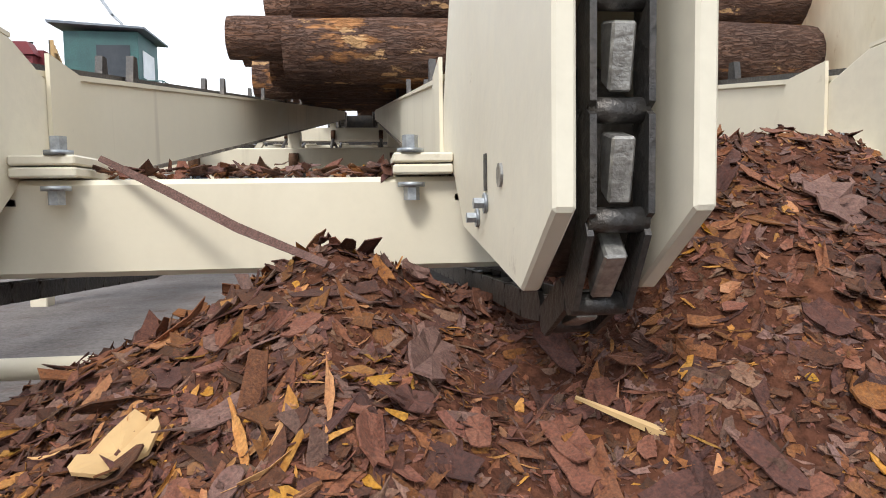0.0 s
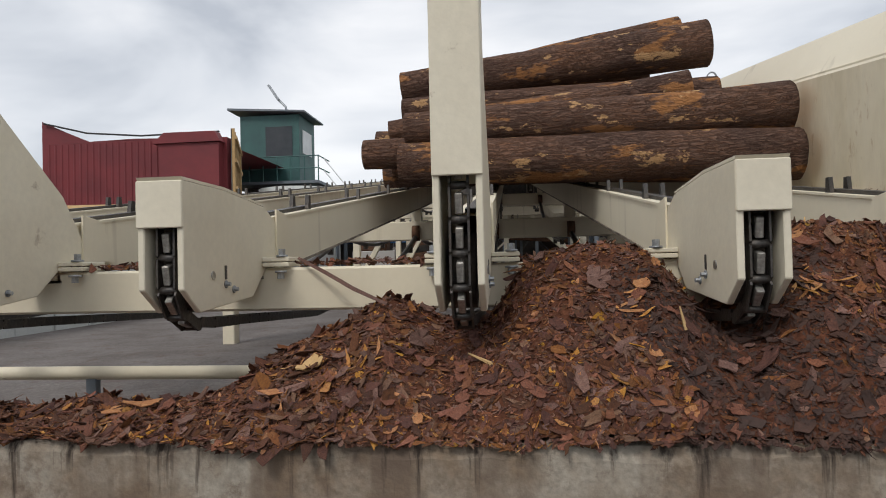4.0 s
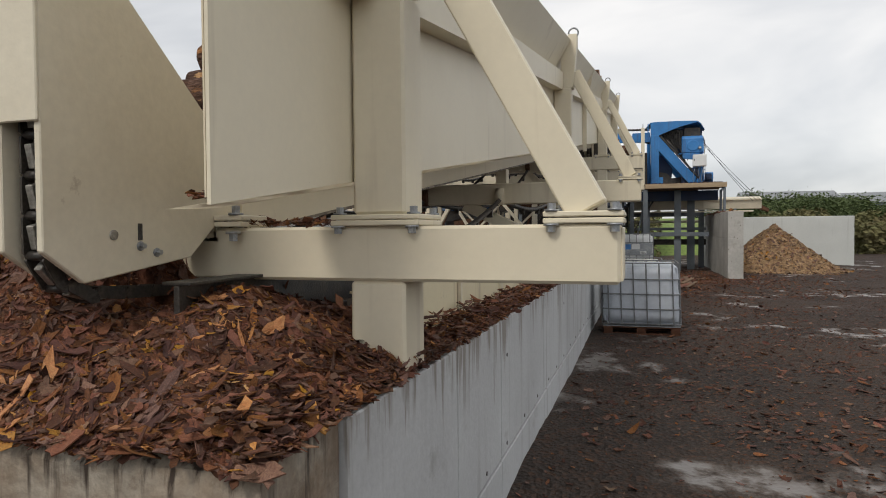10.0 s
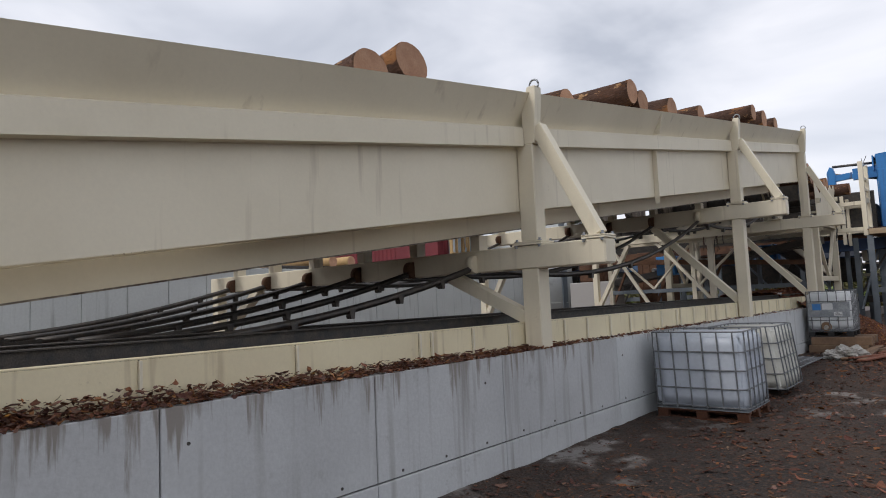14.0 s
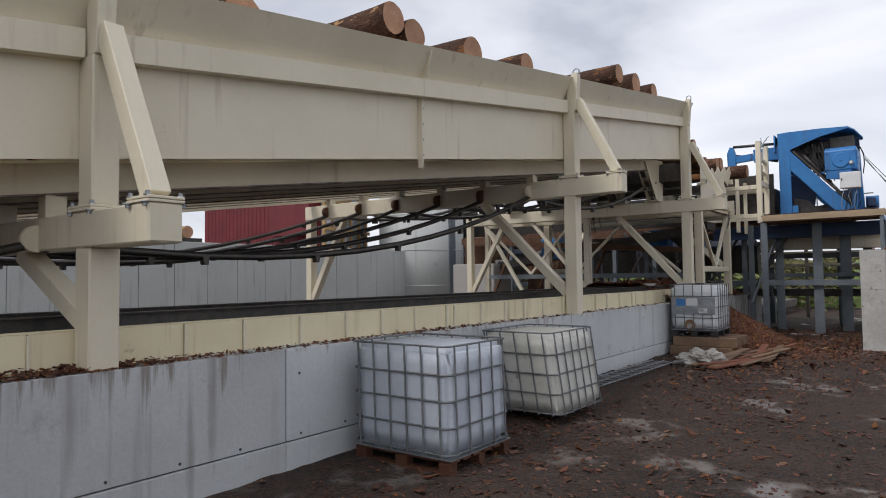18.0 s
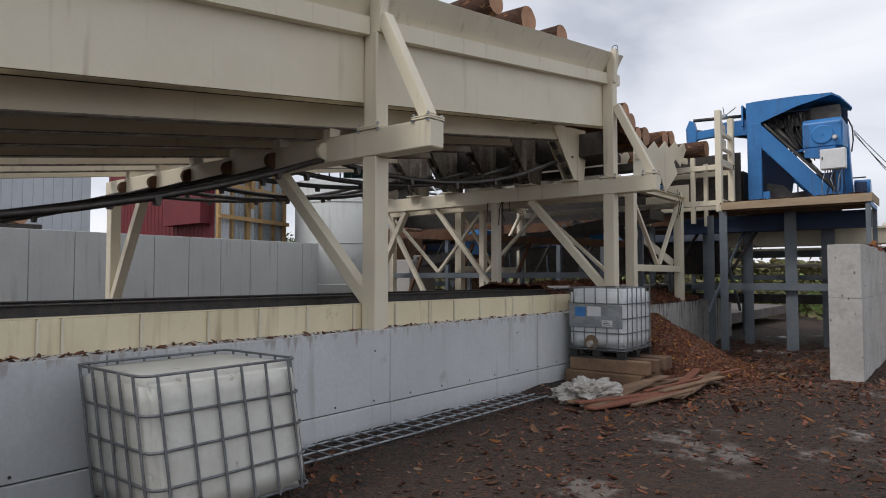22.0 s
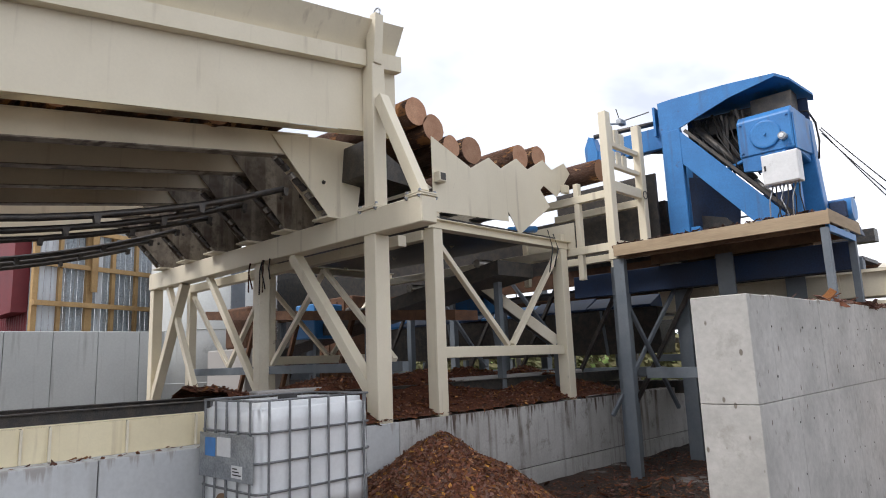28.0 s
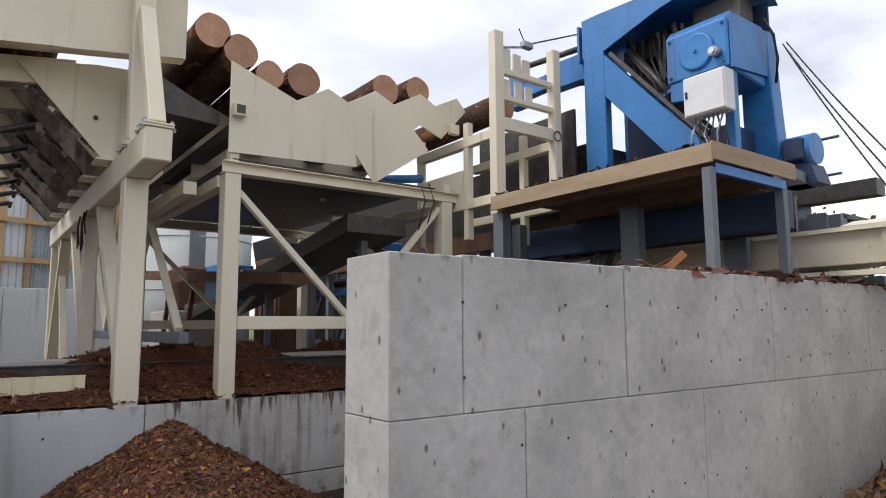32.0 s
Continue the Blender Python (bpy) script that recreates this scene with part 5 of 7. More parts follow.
# ---- step feeder on its lattice stand ----
def build_feeder():
    s = thing("step_feeder", 3.0, 24.9, 3.7, "cream steel step feeder with saw-toothed side plates", "log feeder")
    teeth = [(23.34, 4.94), (24.14, 4.63), (24.55, 4.87), (24.83, 4.75), (25.23, 4.99), (25.51, 4.86), (25.94, 5.10), (26.19, 4.98), (26.57, 5.17), (26.73, 5.00), (26.29, 4.52), (25.93, 4.66), (25.83, 4.57), (26.07, 4.32), (25.21, 3.75), (24.95, 4.09), (24.96, 3.93), (23.34, 3.87)]
    for x in (3.09, 1.6, 0.1, -1.4):
        part("toothed_plate", prism_bm(teeth, "x", x, x + 0.014, bevel=0.003), CREAM if x > 3 else CREAM_OLD, s)
    part("transfer_chute", prism_bm([(22.42, 4.30), (22.46, 4.78), (23.31, 4.36), (23.31, 4.24)], "x", -1.6, 2.83), STEEL_DARK, s, "dark steel chute plate")
    part("push_beam", box_bm(-1.6, 3.085, 23.34, 23.5, 4.05, 4.2, 0.006), STEEL_DARK, s)
    part("tube", box_bm(3.106, 3.22, 23.36, 23.50, 4.28, 4.42, 0.006), CREAM, s)
    part("tube_mouth", box_bm(3.221, 3.223, 23.38, 23.48, 4.30, 4.40), STEEL_DARK, s)
    part("tube", box_bm(3.106, 3.2, 26.40, 26.54, 4.60, 4.74, 0.006), CREAM, s)
    part("floor_plate", box_bm(-1.6, 3.08, 23.4, 26.2, 3.80, 3.815), STEEL_DARK, s)
    for yy in (24.0, 24.9, 25.7):
        part("slot", box_bm(-1.5, 3.08, yy, yy + 0.3, 4.3, 4.33), STEEL_DARK, s)
    part("ram", rod_bm((2.6, 25.6, 3.95), (2.6, 26.3, 4.05), 0.06, 10), BLUE, s)
    for zz in ((25.9, 3.2, 3.9), (26.05, 3.3, 3.85)):
        part("hose", pipe_bm([(3.14, zz[0], zz[2]), (3.18, zz[0] + 0.06, 3.6), (3.15, zz[0] - 0.03, zz[1])], 0.011, 5), BLACK, s)
    f = thing("lattice_stand", 3.0, 24.9, WALL_TOP, "cream steel stand with V-shaped braces", "stand")
    for x in (3.0, -1.6):
        for y in (23.40, 26.38):
            part("post", box_bm(x - 0.10, x + 0.10, y - 0.08, y + 0.10, WALL_TOP if x > 0 else 0.5, 3.64, 0.008), CREAM, f)
        part("top_beam_web", box_bm(x + 0.02, x + 0.04, 23.3, 26.6, 3.655, 3.765), CREAM, f)
        part("top_beam_flange", box_bm(x - 0.06, x + 0.11, 23.3, 26.6, 3.766, 3.78, 0.002), CREAM, f)
        part("top_beam_flange", box_bm(x - 0.06, x + 0.11, 23.3, 26.6, 3.641, 3.655, 0.002), CREAM, f)
        part("brace", bar_bm((x, 23.5, 3.45), (x, 24.9, 2.06), 0.07, 0.09, up=(1, 0, 0)), CREAM, f)
        part("brace", bar_bm((x, 26.3, 3.55), (x, 25.0, 2.06), 0.07, 0.09, up=(1, 0, 0)), CREAM, f)
        part("low_rail", box_bm(x - 0.05, x + 0.05, 23.51, 26.29, 1.90, 2.05, 0.006), CREAM, f)
    for y in (23.36, 26.42):
        part("cross_beam", box_bm(-1.5, 2.9, y - 0.07, y + 0.07, 3.50, 3.64, 0.006), CREAM_OLD, f)
    for y in (23.42, 26.4):
        part("packing", box_bm(2.95, 3.08, y - 0.05, y + 0.05, 3.78, 3.90), CREAM, f)


build_feeder()


# ---- ladder tower, platform and saw machine ----
def build_tower():
    t = thing("ladder_tower", 3.92, 27.1, 3.4, "cream steel tower of two posts with plank rungs", "tower")
    part("post", box_bm(3.86, 4.0, 26.52, 26.68, 3.36, 5.86, 0.008), CREAM, t)
    part("post", box_bm(3.86, 4.0, 27.62, 27.76, 3.52, 5.86, 0.008), CREAM, t)
    for z, h in ((3.56, 0.13), (4.52, 0.17), (4.93, 0.07), (5.29, 0.08)):
        part("rung", box_bm(3.88, 3.97, 26.69, 27.61, z, z + h, 0.006), CREAM, t)
    for y, lo, hi in ((26.74, 5.38, 5.68), (26.93, 5.38, 5.64), (27.10, 5.38, 5.60), (26.74, 5.01, 5.24), (26.95, 5.01, 5.25), (27.14, 5.02, 5.22)):
        part("slat", box_bm(3.885, 3.925, y, y + 0.13, lo, hi, 0.004), CREAM_OLD, t)
    for z in (3.52, 4.40):
        part("cross_beam", box_bm(2.1, 3.855, 26.55, 26.66, z, z + 0.13, 0.006), CREAM, t)
        part("cross_beam", box_bm(2.1, 3.855, 27.63, 27.75, z, z + 0.13, 0.006), CREAM, t)
    for x, y in ((3.25, 26.56), (3.25, 27.62), (2.1, 26.56)):
        part("short_post", box_bm(x, x + 0.1, y, y + 0.1, 3.1, 4.75, 0.006), CREAM, t)
    part("infill_plate", box_bm(2.2, 3.2, 26.6, 26.612, 3.66, 4.1), CREAM_OLD, t)
    part("wire_ring", pipe_bm([(4.01, 27.66 + 0.07 * math.cos(a), 4.58 + 0.07 * math.sin(a)) for a in np.linspace(0, 6.28, 13)], 0.008, 5), BLACK, t)
    l = thing("sensor_bracket", 3.9, 27.2, 5.86, "small grey sensor with crossed rods on a bracket", "sensor")
    part("arm", bar_bm((3.93, 26.66, 5.66), (3.93, 27.2, 5.80), 0.03, 0.03), GALV, l)
    part("head", box_bm(3.88, 3.98, 27.08, 27.26, 5.77, 5.86, 0.01), GALV, l)
    part("rod", rod_bm((3.93, 27.15, 5.82), (3.93, 28.25, 6.28), 0.012, 6), STEEL_DARK, l)
    part("rod", rod_bm((3.93, 27.15, 5.82), (3.93, 27.03, 6.03), 0.008, 6), STEEL_DARK, l)


def build_platform():
    p = thing("machine_platform", 5.5, 27.6, 3.5, "plank platform with cream edge on blue-grey steel legs", "platform")
    for i in range(15):
        y = 26.42 + 0.215 * i
        x1 = 7.03 if y < 27.8 else 6.3
        part("plank", box_bm(3.98, x1, y, y + 0.205, 3.52, 3.565, 0.006), PLANK, p)
    part("edge_board", box_bm(4.02, 7.06, 26.39, 26.415, 3.38, 3.56, 0.004), BOARD, p, "weathered yellow edge board")
    part("edge_board", box_bm(7.035, 7.06, 26.416, 27.96, 3.41, 3.58, 0.004), BOARD, p)
    for y in (26.6, 27.7, 28.9):
        part("joist", box_bm(3.98, 6.9 if y < 28 else 6.2, y, y + 0.1, 3.36, 3.518), PLANK, p)
    part("blue_angle", box_bm(6.98, 7.03, 26.5, 27.8, 3.30, 3.395, 0.004), BLUE, p, "blue steel angle")
    for x, y in ((6.98, 26.46), (6.98, 27.78)):
        part("leg", box_bm(x - 0.045, x + 0.045, y - 0.045, y + 0.045, 0, 3.35, 0.004), STEEL_GREY, p)
    for x, y, w in ((4.03, 26.6, 0.09), (4.1, 28.6, 0.12), (5.3, 27.6, 0.13), (5.9, 28.9, 0.15), (6.4, 30.0, 0.12), (3.5, 27.4, 0.08)):
        part("leg", box_bm(x - w / 2, x + w / 2, y - w / 2 - 0.04, y + w / 2 + 0.04, 0, 3.35, 0.004), STEEL_GREY, p)
        part("leg_flange", box_bm(x - w, x + w, y - w / 2 - 0.055, y - w / 2 - 0.042, 0, 3.35), STEEL_GREY, p)
    # beam blue darkened for the shadow below the platform
    part("main_beam", box_bm(2.2, 6.9, 28.0, 28.2, 2.94, 3.355, 0.006), BLUE_SHADED, p, "blue main beam with shadow painted into its colour")
    part("main_beam", box_bm(3.2, 6.6, 30.1, 30.3, 3.0, 3.34, 0.006), STEEL_GREY, p)
    part("under_plate", box_bm(3.3, 6.8, 28.45, 28.5, 2.95, 3.357), STEEL_DARK, p)
    part("tie", box_bm(3.9, 6.5, 27.35, 27.45, 1.45, 1.62, 0.004), STEEL_GREY, p)
    part("tie", box_bm(3.5, 6.5, 28.6, 28.7, 1.7, 1.82, 0.004), STEEL_GREY, p)
    part("brace", bar_bm((3.9, 26.7, 2.9), (3.9, 28.4, 0.9), 0.06, 0.06), STEEL_GREY, p)
    part("brace", bar_bm((3.6, 26.7, 0.9), (4.0, 28.5, 3.0), 0.06, 0.06), STEEL_GREY, p)
    c = thing("waste_trough", 6.5, 29.5, 2.6, "cream sheet-metal conveyor trough passing over the wall", "conveyor")
    part("trough", prism_bm([(29.2, 2.60), (29.8, 2.60), (29.92, 3.02), (29.08, 3.02)], "x", 3.4, 8.72, bevel=0.01), CREAM_OLD, c)
    part("cover", prism_bm([(29.04, 3.025), (29.96, 3.025), (29.6, 3.12), (29.4, 3.12)], "x", 7.0, 8.68), CREAM_OLD, c)
    part("edge_angle", box_bm(3.4, 8.72, 29.03, 29.078, 2.97, 3.02), CREAM, c)
    part("under_rail", box_bm(3.4, 8.4, 29.1, 29.16, 2.47, 2.53), CREAM, c)
    for x in (4.4, 5.4, 6.4, 7.4, 8.5):
        part("rib", prism_bm([(29.17, 2.60), (29.19, 2.58), (29.07, 3.02), (29.05, 3.02)], "x", x, x + 0.05), CREAM_OLD, c)
    part("prop", rod_bm((7.7, 29.2, 2.34), (7.7, 29.2, 2.62), 0.05, 8), STEEL_GREY, c)
    part("spout", prism_bm([(8.66, 2.60), (9.0, 2.46), (9.02, 2.58), (8.72, 2.76)], "y", 29.25, 29.75), RUST, c, "rusty spout")


def build_machine():
    m = thing("saw_machine", 5.3, 28.6, 3.57, "blue-painted steel cross-cut saw machine with a sloping hood", "saw machine")
    # its frame stands slightly askew on the platform
    square = pose(4.22, 28.08, 0, 0, 0, 8)

    def fp(name, bm, mat):
        bm.transform(square)
        return part(name, bm, mat, m)
    for v in (-0.12, 0.95):
        fp("leg", box_bm(0.02, 0.35, v, v + 0.17, 3.57, 5.72, 0.012), BLUE)
        fp("diagonal", prism_bm([(0.1, 5.72), (0.36, 5.66), (1.98, 3.78), (1.98, 3.58), (1.64, 3.58), (0.355, 5.06)], "y", v + 0.01, v + 0.15, bevel=0.006), BLUE)
        fp("slide_rail", bar_bm((0.42, v + 0.05, 5.68), (2.0, v + 0.05, 3.86), 0.05, 0.06, up=(1, 0, 0)), STEEL_DARK)
    fp("sill", box_bm(0.0, 2.6, 0.06, 0.94, 3.57, 3.70, 0.01), STEEL_GREY)
    fp("foot_block", box_bm(0.36, 0.52, -0.10, 0.04, 3.57, 3.95, 0.01), BLUE)
    fp("dark_web", prism_bm([(0.4, 3.7), (1.75, 3.7), (1.4, 4.0), (1.0, 3.95), (0.8, 4.15), (0.4, 4.25)], "y", 0.55, 0.58), STEEL_DARK)
    # sheet hood: a skirt in front that narrows to nothing, and a roof falling to the rear corner
    secs = []
    for fx, fy, top, low, bx, by, back in ((4.24, 27.97, 6.27, 5.70, 4.02, 29.1, 6.20), (4.50, 28.01, 6.29, 5.70, 4.32, 29.12, 6.20), (5.4, 28.16, 6.31, 6.06, 5.3, 29.15, 6.16),
                                           (6.12, 28.30, 6.30, 6.25, 6.05, 29.18, 6.10), (6.28, 28.48, 6.22, 6.18, 6.22, 29.18, 6.06), (6.46, 29.02, 6.04, 6.0, 6.42, 29.2, 6.0)):
        secs.append([(fx, fy, top), (bx, by, back), (bx, by, back - 0.03), (fx, fy + 0.03, top - 0.035), (fx, fy + 0.03, low), (fx, fy, low)])
    part("hood", loft(secs), BLUE, m)
    part("hood_end", prism_bm([(28.0, 5.70), (29.08, 5.75), (29.08, 6.17), (28.0, 6.24)], "x", 4.12, 4.16), BLUE, m)
    # rear sheet and uprights close the space under the hood, shade painted in
    part("rear_sheet", prism_bm([(4.30, 5.05), (5.05, 5.22), (5.5, 5.02), (6.36, 4.9), (6.36, 6.0), (5.3, 6.12), (4.30, 6.16)], "y", 29.05, 29.075), BLUE_SHADED, m)
    part("rear_panel", prism_bm([(4.30, 3.60), (5.06, 3.60), (5.16, 4.35), (4.72, 4.95), (4.30, 5.04)], "y", 28.86, 28.885), BLUE_SHADED, m)
    part("cross_head", box_bm(4.5, 5.5, 28.55, 28.75, 5.62, 5.86, 0.01), STEEL_DARK, m)
    h = part("gear_housing", prism_bm([(28.10, 4.95), (28.10, 5.55), (28.2, 5.66), (28.95, 5.66), (28.95, 4.85)], "x", 5.50, 6.33, bevel=0.02), BLUE, m)
    part("housing_web", prism_bm([(5.53, 4.72), (6.2, 4.62), (6.2, 4.948), (5.53, 4.948)], "y", 28.12, 28.2, bevel=0.008), BLUE, h)
    part("neck", box_bm(5.6, 6.25, 28.6, 28.9, 5.661, 6.06, 0.01), STEEL_DARK, h)
    n = 28
    bm = bmesh.new()
    rings = []
    for rr, d in ((0.235, 0.0), (0.232, 0.025), (0.215, 0.034), (0.19, 0.030), (0.05, 0.036)):
        rings.append([bm.verts.new((5.93 + rr * math.cos(2 * math.pi * i / n), 28.098 - d, 5.25 + rr * math.sin(2 * math.pi * i / n))) for i in range(n)])
    for a, b in zip(rings, rings[1:]):
        for i in range(n):
            bm.faces.new((a[i], a[(i + 1) % n], b[(i + 1) % n], b[i])).smooth = True
    bm.faces.new(rings[-1])
    bmesh.ops.recalc_face_normals(bm, faces=bm.faces)
    part("wheel_cover", bm, BLUE, h)
    part("cover_hub", rod_bm((5.93, 28.06, 5.25), (5.93, 28.03, 5.25), 0.022, 10), BLUE, h)
    part("cover_boss", rod_bm((6.20, 28.10, 5.14), (6.20, 27.98, 5.14), 0.06, 14), GALV, h)
    part("boss_cap", rod_bm((6.20, 27.979, 5.14), (6.20, 27.96, 5.14), 0.035, 10), WHITE, h)
    for x, z in ((5.56, 5.5), (5.56, 5.02), (6.27, 5.5), (6.27, 5.02)):
        part("bolt", bolt_bm((x, 28.10, z), axis=(0, -1, 0)), BLUE, h)
    # side cheek and pillars on the outer side
    part("side_cheek", prism_bm([(28.14, 4.93), (29.08, 5.0), (29.2, 5.62), (28.14, 5.52)], "x", 6.332, 6.36, bevel=0.006), BLUE, m)
    part("front_post", box_bm(6.18, 6.30, 28.22, 28.34, 3.57, 4.945, 0.01), BLUE, m)
    part("pillar", prism_bm([(6.0, 3.57), (6.46, 3.57), (6.40, 4.6), (6.36, 5.6), (6.0, 5.6)], "y", 28.96, 29.20, bevel=0.015), BLUE, m)
    part("base_block", box_bm(5.5, 6.15, 28.4, 28.95, 3.57, 4.35, 0.02), BLUE_SHADED, m)
    # saw head: rams, links and hoses in the shade of the hood
    for i in range(11):
        x = 4.62 + 0.085 * i
        part("saw_linkage", bar_bm((x, 28.5 + 0.04 * (i % 3), 5.98 - 0.03 * (i % 4)), (x + 0.22 - 0.09 * (i % 4), 28.52, 5.02 + 0.11 * (i % 5) - 0.03 * i), 0.045, 0.05), STEEL_DARK, m)
    part("hydraulic_ram", rod_bm((4.75, 28.35, 5.75), (5.62, 28.35, 4.62), 0.06, 12), STEEL_DARK, m)
    part("ram_rod", rod_bm((5.62, 28.35, 4.62), (5.85, 28.35, 4.32), 0.035, 10), STEEL_WORN, m)
    part("hydraulic_ram", rod_bm((5.0, 28.6, 5.85), (5.45, 28.6, 4.8), 0.05, 12), STEEL_DARK, m)
    part("mechanism_plate", prism_bm([(4.62, 5.15), (5.0, 5.05), (5.15, 5.3), (5.48, 5.2), (5.6, 6.0), (4.55, 6.05)], "y", 28.76, 28.79), STEEL_DARK, m)
    part("link_arm", bar_bm((5.2, 28.3, 4.86), (5.6, 28.25, 4.98), 0.06, 0.05), BLUE, m)
    for i in range(5):
        x = 4.85 + 0.13 * i
        part("hose", pipe_bm([(x, 28.5, 5.9), (x + 0.1, 28.4, 5.55 - 0.04 * i), (x + 0.35, 28.22, 5.15 - 0.05 * i), (x + 0.5, 28.25, 4.75 - 0.1 * (i % 2))], 0.013, 5), BLACK, m)
    part("motor", rod_bm((6.47, 29.1, 4.0), (6.80, 29.1, 4.0), 0.19, 18), BLUE, m)
    part("motor_box", box_bm(6.50, 6.74, 28.86, 28.98, 3.85, 4.12, 0.02), BLUE_SHADED, m)
    part("motor_bracket", prism_bm([(6.44, 3.57), (6.85, 3.57), (6.78, 3.81), (6.44, 3.83)], "y", 28.95, 29.3), BLUE_SHADED, m)
    b = thing("control_cabinet", 6.1, 27.9, 4.35, "white steel control cabinet with cables below", "cabinet")
    part("body", box_bm(5.91, 6.44, 27.80, 28.0, 4.345, 4.83, 0.01), WHITE, b)
    part("door", box_bm(5.925, 6.425, 27.786, 27.799, 4.36, 4.815, 0.005), WHITE, b)
    part("handle", box_bm(5.95, 5.975, 27.772, 27.785, 4.57, 4.65), BLACK, b)
    part("bracket", box_bm(6.19, 6.29, 28.0, 28.215, 4.45, 4.75), BLUE, b)
    for i in range(8):
        x = 6.0 + 0.055 * i
        part("gland", rod_bm((x, 27.9, 4.344), (x, 27.9, 4.30), 0.014, 8), GALV, b)
        part("cable", pipe_bm([(x, 27.9, 4.30), (x + 0.05 * (i % 3 - 1), 27.86, 4.12), (x + 0.10 * (i % 2) - 0.08, 27.9, 3.86), (x - 0.06, 27.92, 3.70), (x - 0.16 + 0.05 * (i % 4), 28.02, 3.60)], 0.011, 5), GALV if i % 3 == 0 else BLACK, b)
    a = thing("log_grab_arm", 3.4, 28.2, 5.8, "blue hydraulic grab arm reaching over the carriage", "grab arm")
    part("boom", bar_bm((4.22, 28.2, 5.68), (3.5, 28.1, 5.66), 0.2, 0.40), BLUE, a)
    part("boom_tip", bar_bm((3.495, 28.1, 5.64), (2.95, 28.0, 5.58), 0.16, 0.22), BLUE, a)
    part("grip", prism_bm([(2.74, 5.36), (2.98, 5.36), (3.0, 5.70), (2.92, 5.98), (2.82, 6.02), (2.72, 5.8)], "y", 27.9, 28.1, bevel=0.01), BLUE, a)
    part("ram", rod_bm((2.9, 28.0, 6.02), (4.2, 28.2, 6.0), 0.045, 10), STEEL_DARK, a)
    part("tie_rod", rod_bm((2.86, 28.05, 5.75), (4.2, 28.25, 5.45), 0.05, 8), STEEL_DARK, a)
    w = thing("overhead_cables", 7, 29, 5.8, "dark overhead cables sloping away from the machine", "cables")
    for i, (p, q) in enumerate((((6.45, 29.3, 5.50), (8.45, 27.45, 2.85)), ((6.45, 29.3, 5.40), (8.30, 27.5, 2.85)), ((6.45, 29.2, 5.45), (8.15, 27.6, 2.85)))):
        pts = [(p[0] + (q[0] - p[0]) * u, p[1] + (q[1] - p[1]) * u, p[2] + (q[2] - p[2]) * u - 0.25 * u * (1 - u)) for u in np.linspace(0, 1, 9)]
        part("cable", pipe_bm(pts, 0.009, 5), BLACK, w)
    part("hose", pipe_bm([(6.2, 28.9, 5.74), (6.38, 28.9, 5.72), (6.46, 28.95, 5.5), (6.47, 29.0, 5.2), (6.43, 29.0, 4.9)], 0.018, 6), BLACK, w)


build_tower()
build_platform()
build_machine()


